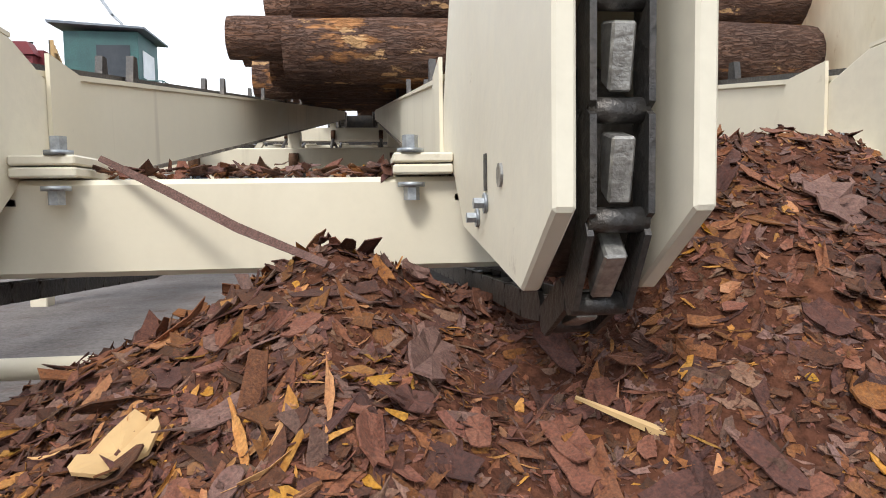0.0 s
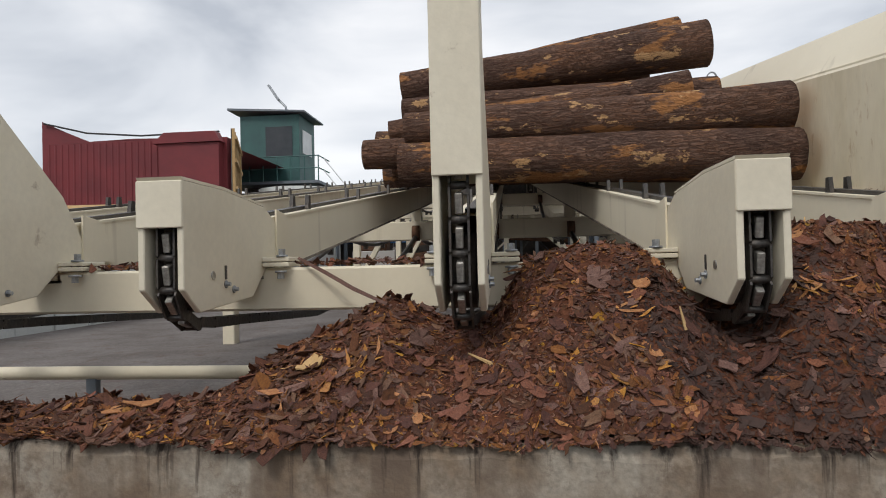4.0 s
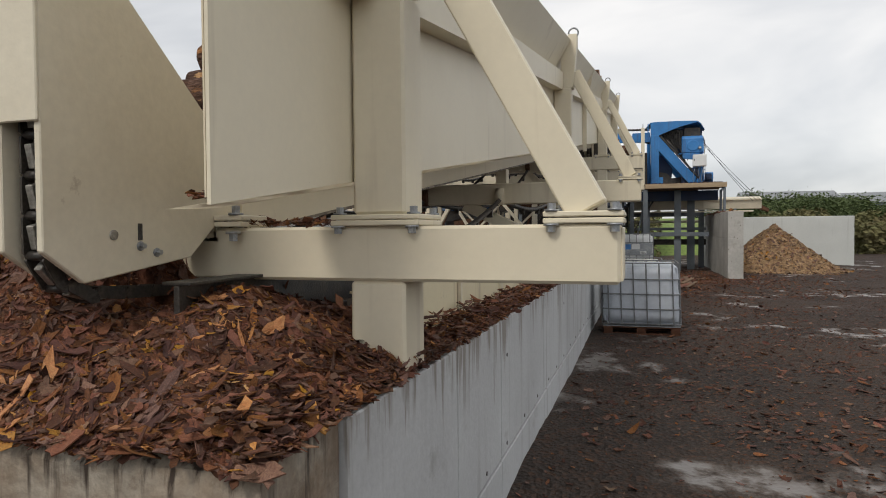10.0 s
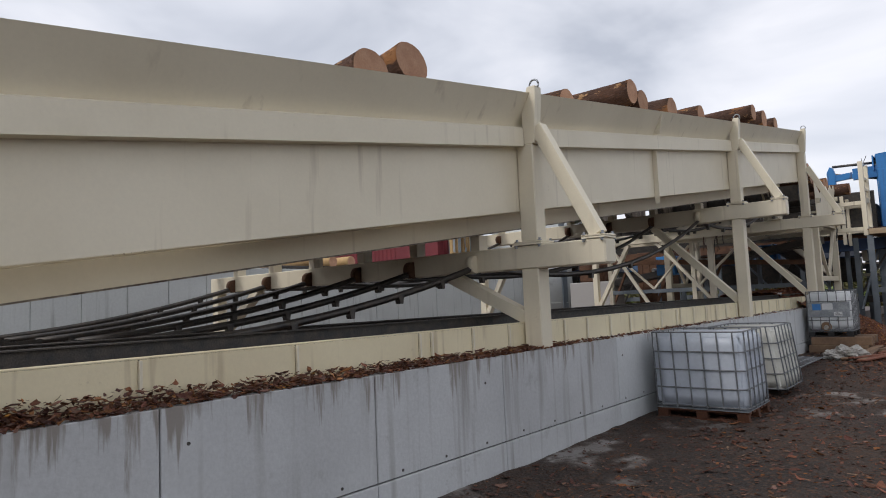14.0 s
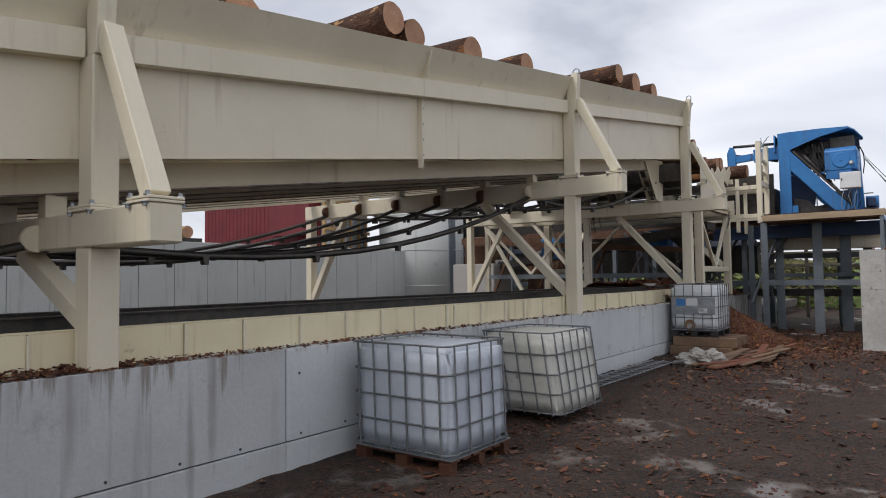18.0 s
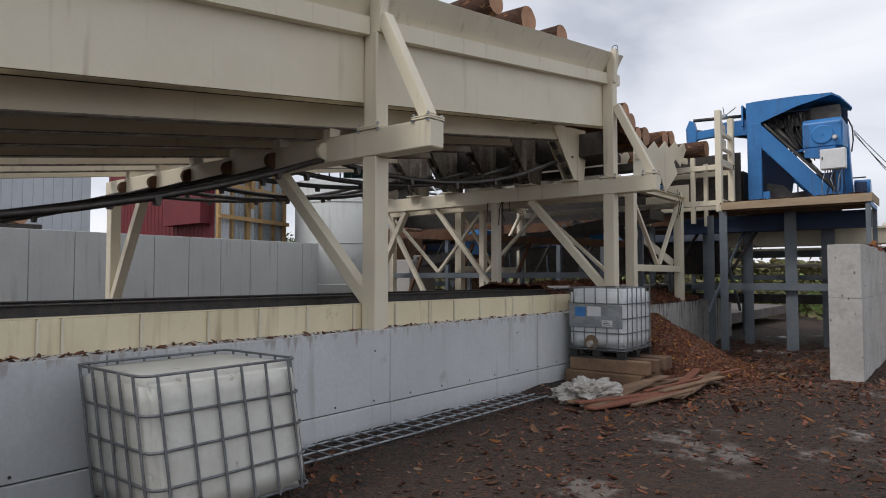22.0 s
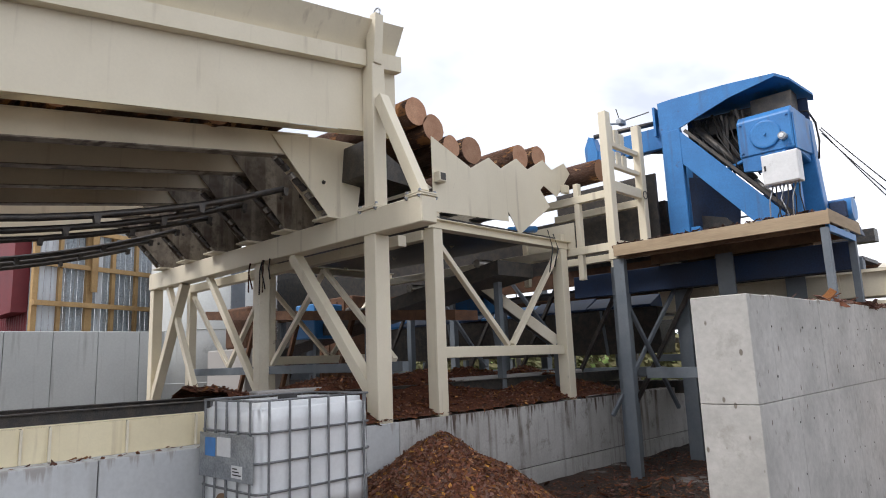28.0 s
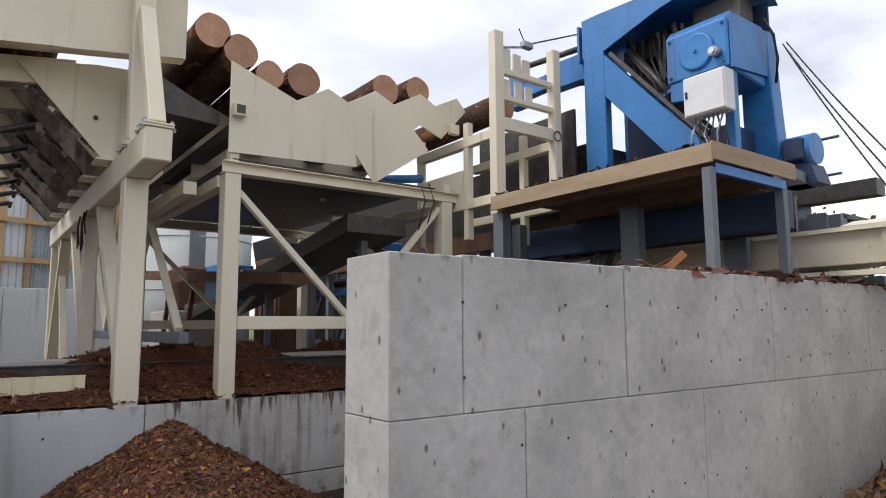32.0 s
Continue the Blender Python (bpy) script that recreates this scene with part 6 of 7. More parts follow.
# ---- tanks in wire cages ----
def build_tank(x, y, z, rz, half, lean, pallet, plastic, label, plate):
    t = new("caged_tank")
    tagged(t, label, "liquid tank", "caged tanks beside the wall")
    t.matrix_basis = Matrix.Identity(4)
    (L, W), H, b = half, 1.0, 0.16
    shear = Matrix(((1, 0, lean[0], -lean[0] * b), (0, 1, lean[1], -lean[1] * b), (0, 0, 1, 0), (0, 0, 0, 1)))

    def tk(name, bm, mat, parent, label=""):
        # a crushed cage leans over its base
        bm.transform(shear)
        return part(name, bm, mat, parent, label)

    r = 0.055
    bm = bmesh.new()
    box_bm(-L + 0.014, L - 0.014, -W + 0.014, W - 0.014, b, b + H - 0.02, 0, bm)
    bmesh.ops.bevel(bm, geom=list(bm.edges), offset=r, segments=3, affect="EDGES")
    bmesh.ops.subdivide_edges(bm, edges=[e for e in bm.edges if e.calc_length() > 0.4], cuts=7, use_grid_fill=True)
    for v in bm.verts:
        bulge = 0.004 * math.sin(v.co.z * 21) + 0.008 * rough(v.co.x, v.co.z + v.co.y, 3, rz)
        v.co.x += bulge * (1 if v.co.x > 0 else -1)
        v.co.y += bulge * (1 if v.co.y > 0 else -1)
    for f in bm.faces:
        f.smooth = True
    tk("bottle", bm, plastic, t)
    if plate:
        tk("filler_cap", rod_bm((0, 0, b + H - 0.03), (0, 0, b + H + 0.02), 0.09, 18), BLACK, t)
    tube = 0.0105

    def loop(zz, name="hoop", out=0.0):
        c = 0.08
        pts = []
        for cx, cy, a0 in ((L - c, W - c, 0), (-L + c, W - c, 90), (-L + c, -W + c, 180), (L - c, -W + c, 270)):
            for a in (0, 30, 60, 90):
                pts.append((cx + (c + out) * math.cos(radians(a0 + a)), cy + (c + out) * math.sin(radians(a0 + a)), zz))
        pts.append(pts[0])
        tk(name, pipe_bm(pts, tube, 6), CAGE, t)
    for zz in (b + 0.02, b + 0.26, b + 0.50, b + 0.74):
        loop(zz)
    loop(b + H, "rim")
    bars = [(s * L, yy) for s in (-1, 1) for yy in np.linspace(-W + 0.11, W - 0.11, 6 if W > L else 5)] + [(xx, s * W) for s in (-1, 1) for xx in np.linspace(-L + 0.11, L - 0.11, 5 if W > L else 6)]
    for xx, yy in bars:
        k = 1 + 0.016
        tk("upright", rod_bm((xx * k, yy * k, b), (xx * k, yy * k, b + H), tube, 6), CAGE, t)
    if pallet:
        for yy in (-W + 0.06, 0, W - 0.06):
            tk("pallet_runner", box_bm(-L, L, yy - 0.05, yy + 0.05, 0, 0.022), pallet, t)
            for xx in (-L + 0.08, 0, L - 0.08):
                tk("pallet_block", box_bm(xx - 0.07, xx + 0.07, yy - 0.05, yy + 0.05, 0.022, 0.11, 0.004), pallet, t)
        for i in range(6):
            yy = -W + 0.02 + i * (2 * W - 0.16) / 5
            tk("pallet_board", box_bm(-L, L, yy, yy + 0.12, 0.111, 0.135), pallet, t)
        tk("pallet_sheet", box_bm(-L, L, -W, W, 0.136, 0.148), GALV, t)
    if plate:
        pl = tk("name_plate", box_bm(-L + 0.03, L - 0.03, -W - 0.022, -W - 0.016, b + 0.34, b + 0.72, 0.002), GALV, t, "grey sheet-metal plate")
        tk("sticker", box_bm(-L + 0.14, -L + 0.33, -W - 0.024, -W - 0.0222, b + 0.52, b + 0.68), LABEL_BLUE, pl)
        tk("sticker", box_bm(-L + 0.36, -L + 0.60, -W - 0.024, -W - 0.0222, b + 0.53, b + 0.69), WHITE, pl)
        tk("sticker", box_bm(-L + 0.62, -L + 0.8, -W - 0.024, -W - 0.0222, b + 0.37, b + 0.47), WHITE, pl)
        for i in range(3):
            tk("print_bar", box_bm(-L + 0.64, -L + 0.78 - 0.03 * i, -W - 0.025, -W - 0.0242, b + 0.39 + 0.025 * i, b + 0.40 + 0.025 * i), BLACK, pl)
        v = tk("valve", rod_bm((-0.08, -W + 0.02, b + 0.09), (-0.08, -W - 0.09, b + 0.07), 0.05, 14), PLASTIC_SHEET, t, "worn plastic outlet valve")
        tk("valve_recess", rod_bm((-0.08, -W + 0.03, b + 0.1), (-0.08, -W - 0.005, b + 0.1), 0.12, 18), PLANK, t)
    t.matrix_basis = pose(x, y, z, 0, 0, rz)
    return t


# built at the origin, then moved with their parts
def settle(t):
    for o in t.children:
        o.matrix_parent_inverse = Matrix.Identity(4)


for args_ in ((3.93, 10.40, 0.03, 0.5, (0.60, 0.52), (-0.03, 0.0), CHIP[0], TANK_DULL, "bluish plastic tank in a bent wire cage on a wooden pallet", False),
              (3.92, 12.90, -0.03, 0.5, (0.50, 0.635), (-0.10, -0.08), None, TANK_YELLOWED, "leaning empty yellowed tank in a crushed wire cage without pallet", False),
              (3.74, 20.68, 0.44, 0.8, (0.50, 0.60), (0, 0), BLACK, TANK, "white caged tank with metal plate standing on timber", True)):
    settle(build_tank(*args_))


# ---- timber, film, wire panels and mounds beside the wall ----
def build_yard_things():
    rng = random.Random(5)
    for i, (x0, x1, y, z, w) in enumerate(((3.25, 4.55, 20.05, 0.0, 0.22), (3.25, 4.6, 20.55, 0.0, 0.2), (3.3, 4.5, 21.0, 0.0, 0.2))):
        solid("sleeper", box_bm(x0, x1, y - w / 2, y + w / 2, z + 0.02, z + 0.23, 0.012), PLANK, "rough timber sleeper under a caged tank", "timber", "sleepers under the tank")
    for i, y in enumerate((20.12, 20.5, 20.9, 21.06)):
        solid("board", bar_bm((3.3 + 0.1 * (i % 2), y, 0.335), (4.62, y + 0.03, 0.335), 0.2, 0.2, bevel=0.01), PLANK, "rough sawn timber stacked under a tank", "timber", "boards under the tank")
    for i in range(16):
        a = radians(78 - rng.uniform(-22, 14))
        ln_ = rng.uniform(1.2, 3.4)
        x, y = rng.uniform(4.5, 5.3), rng.uniform(18.9, 20.9)
        p = Vector((x - math.cos(a) * ln_ / 2, y - math.sin(a) * ln_ / 2, 0.06 + rng.random() * 0.06))
        q = Vector((x + math.cos(a) * ln_ / 2, y + math.sin(a) * ln_ / 2, 0.07 + rng.random() * 0.12))
        solid("slab_board", bar_bm(p, q, rng.uniform(0.07, 0.2), 0.035, bevel=0.008), PLANK if i % 3 else CHIP[1], "waney slab of wood lying on the ground", "board", "slab boards on the ground")
    # crumpled film
    bm = bmesh.new()
    bmesh.ops.create_icosphere(bm, subdivisions=5, radius=1.0)
    for v in bm.verts:
        n = v.co.normalized()
        k = 1 + 0.35 * noise.noise(n * 2.0) + 0.22 * noise.noise(n * 6.0) + 0.10 * noise.noise(n * 14.0)
        v.co = Vector((n.x * 0.42 * k + 4.25, n.y * 0.55 * k + 18.75, max(-0.02, n.z * 0.23 * k + 0.08)))
    solid("crumpled_film", bm, PLASTIC_SHEET, "crumpled pale plastic film lying on mud", "plastic film")
    # wire panels lying along the wall
    for i, (ya, yb, dx) in enumerate(((13.9, 16.0, 0.0), (15.6, 18.2, 0.12))):
        t = thing("wire_panel", 3.5 + dx, (ya + yb) / 2, 0.06, "flat galvanised wire cage panel lying by the wall", "wire panel", "wire panels")
        for x in (3.3 + dx, 3.52 + dx, 3.74 + dx):
            part("long_wire", rod_bm((x, ya, 0.07 + 0.03 * i), (x + 0.05, yb, 0.07 + 0.04 * i), 0.012, 6), GALV, t)
        for y in np.arange(ya, yb, 0.2):
            part("cross_wire", rod_bm((3.28 + dx, float(y), 0.085 + 0.03 * i), (3.80 + dx, float(y) + 0.02, 0.085 + 0.03 * i), 0.008, 5), GALV, t)

    def mound(name, cx, cy, rx, ry, h, step, mat, label, mats, weights, count, size, seed, wall_x=None):
        def hz(x, y):
            d = math.hypot((x - cx) / rx, (y - cy) / ry)
            return ground_z(x, y) - 0.02 + h * max(0.0, 1 - d) ** 1.05 + 0.05 * h * rough(x, y, 2.5, seed) * (1 if d < 1 else 0)
        x0 = cx - rx if wall_x is None else max(cx - rx, wall_x)
        o = sheet(name, x0, cx + rx, cy - ry, cy + ry, step, hz, mat)
        tagged(o, label, "heap", kind="stuff")
        rg = np.random.default_rng(seed)
        P, S, N = [], [], []
        while len(P) < count:
            x, y = rg.uniform(x0, cx + rx * 1.15), rg.uniform(cy - ry * 1.15, cy + ry * 1.15)
            d = math.hypot((x - cx) / rx, (y - cy) / ry)
            if d > 1.15 or rg.random() < d * 0.5:
                continue
            P.append((x, y, hz(x, y)))
            N.append(slope_normal(hz, x, y))
            S.append(float(rg.uniform(*size)))
        tagged(flakes(name + "_flakes", P, S, mats, weights, rg, 0.8, N, 2.6), label, "chips", kind="stuff")
    mound("bark_mound", 3.72, 22.7, 1.95, 1.75, 1.10, 0.05, HEAP, "reddish mound of bark spilled against the wall", CHIP, [0.16, 0.52, 0.24, 0.08], 17000, (0.010, 0.042), 21, EAST + 0.01)
    mound("chip_mound", 9.2, 29.2, 2.4, 3.1, 1.9, 0.1, CHIPS_PALE, "tall heap of pale wood chips in the bay", [CHIPS_PALE, CHIP[3], CHIP[2], PLANK], [0.55, 0.05, 0.2, 0.2], 9000, (0.03, 0.10), 22, 7.2)
    mound("far_bark_heap", 28.2, 37.0, 11, 8, 3.5, 0.35, OLD_HEAP, "wide grey-brown heap of old bark", [CHIP[0], OLD_HEAP, CHIP[2]], [0.25, 0.5, 0.25], 3000, (0.05, 0.16), 23)
    # bark lying on the wall top under the feeder
    def top_z(x, y):
        rise = min(1.0, max(0.0, (EAST - x) / 0.85)) * min(1.0, max(0.0, x - 0.1) / 0.8)
        return WALL_TOP + 0.02 + 0.46 * rise * (0.82 + 0.5 * rough(x, y, 0.8, 6) + 0.25 * rough(x, y, 2.2, 9)) + 0.03 * rough(x, y, 5, 3)
    tagged(sheet("feeder_bark", 0.0, EAST - 0.02, 20.8, 28.0, 0.1, top_z, HEAP), "bark dropped on the wall below the feeder", "bark", kind="stuff")
    rg = np.random.default_rng(31)
    P = [(float(x), float(y), top_z(x, y)) for x, y in zip(rg.uniform(0.3, EAST, 9000), rg.uniform(20.8, 28, 9000))]
    tagged(flakes("feeder_bark_flakes", P, [float(s) for s in rg.uniform(0.012, 0.05, len(P))], CHIP, [0.22, 0.52, 0.20, 0.06], rg, 0.9), "loose bark flakes on the wall below the feeder", "bark", kind="stuff")
    P = [(float(x), float(y), 2.345 + 0.03 * rg.random()) for x, y in zip(rg.uniform(6.72, 7.2, 420), rg.uniform(25.2, 32, 420))]
    tagged(flakes("wall_top_litter", P, [float(s) for s in rg.uniform(0.04, 0.12, len(P))], CHIP, [0.3, 0.3, 0.4, 0.0], rg, 0.9), "dry bark litter on top of the concrete wall", "bark", kind="stuff")


build_yard_things()


def build_ground_litter():
    rg = np.random.default_rng(41)
    P, S = [], []
    for i in range(40000):
        y = rg.uniform(-1.5, 31)
        x = EAST + 0.03 + rg.gamma(1.6, 2.0) if rg.random() < 0.75 else rg.uniform(3.2, 14)
        if x > 15 or (6.6 < x < 7.25 and y > 22.9):
            continue
        if rough(x, y, 0.45, 8) + 0.25 * rg.normal() < -0.10:
            continue
        P.append((x, y, ground_z(x, y) + 0.002))
        S.append(float(np.clip(rg.lognormal(-3.95, 0.55), 0.010, 0.07)))
    tagged(flakes("yard_litter", P, S, [CHIP[0], CHIP[1], CHIP[2], PLANK], [0.60, 0.22, 0.15, 0.03], rg, 0.5), "trodden bark flakes strewn over the yard", "bark", kind="stuff")
    P, S = [], []
    for i in range(9000):
        x, y = 3.3 + rg.gamma(2.2, 1.1), rg.normal(22.3, 2.6)
        if x > 10 or (6.6 < x < 7.25 and y > 22.9):
            continue
        P.append((x, y, ground_z(x, y) + 0.004))
        S.append(float(np.clip(rg.lognormal(-3.75, 0.5), 0.012, 0.08)))
    tagged(flakes("spilled_chips", P, S, [CHIP[0], CHIP[1], CHIP[2], PLANK], [0.30, 0.42, 0.18, 0.10], rg, 0.7, None, 4.0), "reddish bark chips strewn round the tank and mound", "bark", kind="stuff")


build_ground_litter()


# ---- buildings and plant behind the deck ----
def build_west():
    r = thing("red_shed", -12, 19, 0, "dark red metal-clad shed behind the wall", "shed")
    part("south_cladding", box_bm(-17.75, -10.25, 21.7, 21.76, 0, 6.70, 0.01), RED, r)
    part("east_cladding", box_bm(-10.31, -10.25, 21.77, 22.2, 0, 6.70, 0.01), RED, r)
    for x in np.arange(-17.5, -10.4, 0.26):
        part("cladding_rib", prism_bm([(float(x), 21.698), (float(x) + 0.09, 21.698), (float(x) + 0.065, 21.672), (float(x) + 0.025, 21.672)], "z", 0.5, 6.66), RED, r)
    part("porch_wall", box_bm(-12.75, -10.4, 21.3, 21.66, 3.5, 6.45), RED, r)
    part("porch_roof", prism_bm([(-12.95, 6.45), (-10.3, 6.47), (-10.5, 6.85), (-12.5, 6.85)], "y", 21.2, 21.66), RED, r)
    part("roof", prism_bm([(-17.8, 6.71), (-10.9, 6.71), (-14, 6.80)], "y", 21.77, 30), RED, r)
    part("raised_corner", prism_bm([(-17.75, 6.70), (-15.7, 6.70), (-16.7, 7.12), (-17.75, 7.6)], "y", 21.7, 21.76), RED, r)
    part("cable", pipe_bm([(-17.6, 21.6, 7.5), (-15.8, 21.6, 7.05), (-13.6, 21.6, 6.86), (-10.5, 21.6, 6.90)], 0.035, 5), BLACK, r)
    t = thing("timber_framed_wall", -9.3, 23, 0, "translucent sheet wall on yellow timber studs", "wall panel")
    skew = pose(-10.05, 21.6, 0, 0, 0, 110)

    def tp(name, bm, mat):
        bm.transform(skew)
        return part(name, bm, mat, t)
    for i, u in enumerate(np.arange(0.0, 3.9, 0.19)):
        tp("sheet_rib", prism_bm([(float(u), 0.0), (float(u) + 0.185, 0.0), (float(u) + 0.14, -0.035), (float(u) + 0.05, -0.035)], "z", 2.3, 7.0), PALE_SHEET if i in (1, 2, 3, 10) else CORRUGATED)
    for u, w in ((0.0, 0.14), (0.7, 0.09), (1.5, 0.2), (2.3, 0.11), (3.1, 0.1), (3.8, 0.12)):
        tp("stud", box_bm(u, u + w, -0.14, -0.04, 2.4, 7.0), TIMBER)
    for z in (3.66, 4.70, 5.72, 6.6):
        tp("girt", box_bm(0, 4.0, -0.22, -0.142, z, z + 0.13), TIMBER)
    tp("hanging_board", box_bm(1.56, 1.74, -0.28, -0.222, 4.1, 6.3), TIMBER)
    g = thing("green_cabin", -11.8, 31, 4.6, "green metal operator cabin with balcony and stairs", "cabin")
    part("cabin_wall", box_bm(-13.25, -10.15, 30.0, 32.6, 5.95, 9.45, 0.02), GREEN, g)
    part("roof", prism_bm([(-13.75, 9.70), (-9.75, 9.47), (-9.75, 9.55), (-13.75, 9.81)], "y", 29.6, 33.0), STEEL_GREY, g)
    part("window", box_bm(-11.9, -10.5, 29.97, 29.995, 7.35, 8.85), GLASS_DARK, g)
    part("window", box_bm(-10.145, -10.12, 30.5, 32.0, 7.55, 8.75), WHITE, g)
    part("floor", box_bm(-13.8, -8.9, 29.0, 33.4, 5.80, 5.94), STEEL_GREY, g)
    part("base", box_bm(-13.0, -10.3, 30.2, 32.4, 0, 5.78), STEEL_DARK, g)
    for x in np.arange(-13.8, -8.8, 0.7):
        part("baluster", rod_bm((float(x), 29.05, 5.94), (float(x), 29.05, 7.15), 0.03, 6), GREEN, g)
    for z in (6.55, 7.15):
        part("handrail", rod_bm((-13.8, 29.05, z), (-8.9, 29.05, z), 0.03, 6), GREEN, g)
        part("handrail", rod_bm((-8.9, 29.05, z), (-8.9, 31.0, z), 0.03, 6), GREEN, g)
        part("stair_rail", rod_bm((-8.9, 30.0, z), (-7.4, 30.0, z - 1.9), 0.03, 6), WHITE, g)
    for i in range(7):
        part("step", box_bm(-8.8 + 0.2 * i, -8.5 + 0.2 * i, 30.0, 31.0, 5.65 - 0.26 * i, 5.69 - 0.26 * i), GALV, g)
    l = thing("street_lamp", -12.3, 34, 0, "curved street lamp on a thin pole", "street lamp")
    part("pole", pipe_bm([(-12.2, 34.5, 0.0), (-12.2, 34.5, 10.2), (-12.4, 34.5, 11.0), (-12.9, 34.5, 11.5)], 0.07, 8), GALV, l)
    part("head", bar_bm((-12.8, 34.5, 11.4), (-13.4, 34.5, 12.3), 0.25, 0.12), GALV, l)
    s = thing("grey_silo", -8.8, 26.2, 0, "round grey sheet-steel silo behind the deck", "silo")
    part("shell", rod_bm((-8.9, 26.1, 0), (-8.9, 26.1, 5.1), 1.75, 36), CONCRETE_FAR, s)
    for z in (1.5, 2.9, 4.3):
        part("band", rod_bm((-8.9, 26.1, z), (-8.9, 26.1, z + 0.03), 1.765, 36), CONCRETE_FAR, s)
    part("ladder", box_bm(-7.2, -7.15, 25.7, 26.1, 0.5, 5.1), STEEL_GREY, s)
    w = thing("grey_warehouse", -31, 16, 0, "pale blue-grey ribbed warehouse in the distance", "warehouse")
    part("east_wall", box_bm(-31, -30.9, 3, 26.5, 0, 8.3), PALE_SHEET, w)
    for y in np.arange(3, 26.4, 0.5):
        part("wall_rib", box_bm(-30.9, -30.85, float(y), float(y) + 0.2, 0, 8.25), PALE_SHEET, w)
    part("roof", prism_bm([(-40, 10), (-30.7, 8.3), (-30.7, 8.45), (-40, 10.2)], "y", 2.8, 26.7), PALE_SHEET, w)


def build_rack():
    t = solid("log_rack", box_bm(-13.5, -9.9, 13.2, 16.6, 0, 3.12, 0.02), STEEL_DARK, "dark steel rack carrying peeled logs", "rack")
    for i in range(3):
        put_log((-13.4, 14.2 + 0.8 * i, 3.33 + 0.03 * (i % 2)), (-9.9, 14.5 + 0.8 * i, 3.30), 0.19, 400 + i, "peeled yellow log on a rack behind the wall", "logs behind the wall", 14, 6).data.materials[0] = TIMBER


build_rack()


def build_plant():
    """Conveyors and steelwork under and behind the step feeder."""
    p = thing("sorting_conveyor", 0, 29, 2.6, "dark steel log conveyor behind the feeder", "conveyor")
    part("trough", prism_bm([(28.4, 3.45), (29.4, 3.45), (29.6, 4.55), (28.2, 4.55)], "x", -9.5, 4.1), STEEL_DARK, p)
    part("side_beam", box_bm(-9.5, 3.9, 28.12, 28.2, 3.2, 3.5), RUST, p)
    for x in np.arange(-9, 3.8, 1.5):
        part("leg", box_bm(float(x), float(x) + 0.14, 28.3, 28.44, 0, 3.45), STEEL_GREY, p)
        part("brace", bar_bm((float(x) + 0.07, 28.36, 0.9), (float(x) + 1.5, 28.36, 3.2), 0.07, 0.07), STEEL_DARK, p)
    part("carriage_plate", box_bm(2.0, 4.1, 27.9, 27.95, 3.6, 5.0), STEEL_DARK, p)
    q = thing("lower_conveyor", -1, 26, 2.4, "inclined dark belt conveyor below the feeder", "conveyor")
    part("bed", prism_bm([(-5.0, 2.0), (2.8, 3.15), (2.8, 3.38), (-5.0, 2.25)], "y", 25.0, 25.9), STEEL_DARK, q)
    part("bed", prism_bm([(-5.5, 3.0), (2.6, 2.45), (2.6, 2.6), (-5.5, 3.2)], "y", 24.2, 24.7), RUST, q)
    for x in (-4.5, -2.8, -1.0, 0.8, 2.4):
        part("roller", rod_bm((x, 24.95, 2.3 + (x + 5) * 0.145), (x, 25.95, 2.3 + (x + 5) * 0.145), 0.07, 10), STEEL_WORN, q)
        part("leg", box_bm(x - 0.05, x + 0.05, 25.4, 25.5, 0.5, 2.1 + (x + 5) * 0.145), STEEL_GREY, q)
        if x < 0:
            part("strut", bar_bm((x, 24.4, 0.7), (x + 0.9, 24.4, 2.7), 0.08, 0.08), RUST, q)
    part("drive_guard", box_bm(-2.6, -1.9, 24.8, 25.5, 2.4, 3.1, 0.02), BLUE, q)
    part("drive_guard", box_bm(0.6, 1.2, 26.3, 26.9, 2.7, 3.3, 0.02), BLUE, q)
    g = thing("service_gantry", -1, 32, 3, "cluttered dark steel gantry with rails and pipes", "gantry")
    for x in np.arange(-10, 6.5, 2.2):
        part("column", box_bm(float(x), float(x) + 0.2, 31.4, 31.6, 0, 4.0), STEEL_GREY, g)
        part("column", box_bm(float(x) + 0.7, float(x) + 0.82, 35.0, 35.12, 0, 3.2), STEEL_DARK, g)
    for z, m in ((2.35, STEEL_GREY), (3.1, RUST), (3.75, STEEL_DARK)):
        part("girder", box_bm(-10, 6.6, 31.35, 31.65, z, z + 0.24), m, g)
    part("walkway", box_bm(-10, 6.6, 30.2, 31.3, 3.3, 3.36), STEEL_DARK, g)
    for x in np.arange(-10, 6.5, 0.75):
        part("rail_post", rod_bm((float(x), 30.25, 3.36), (float(x), 30.25, 4.4), 0.02, 6), STEEL_GREY, g)
    for z in (3.9, 4.4):
        part("handrail", rod_bm((-10, 30.25, z), (6.6, 30.25, z), 0.02, 6), STEEL_GREY, g)
    part("pipe_run", rod_bm((-10, 31.1, 2.9), (6.6, 31.1, 2.9), 0.09, 10), STEEL_GREY, g)
    part("pipe_run", rod_bm((-10, 31.0, 2.1), (6.6, 31.0, 2.1), 0.06, 10), CREAM, g)
    part("low_beam", box_bm(-10, 6.6, 29.9, 30.1, 1.05, 1.3), STEEL_DARK, g)
    # enclosed chip conveyor, blue lids over a dark trough
    k = thing("chip_conveyor", -3, 29.5, 1.7, "long enclosed chip conveyor with dark trough and blue lids", "conveyor")
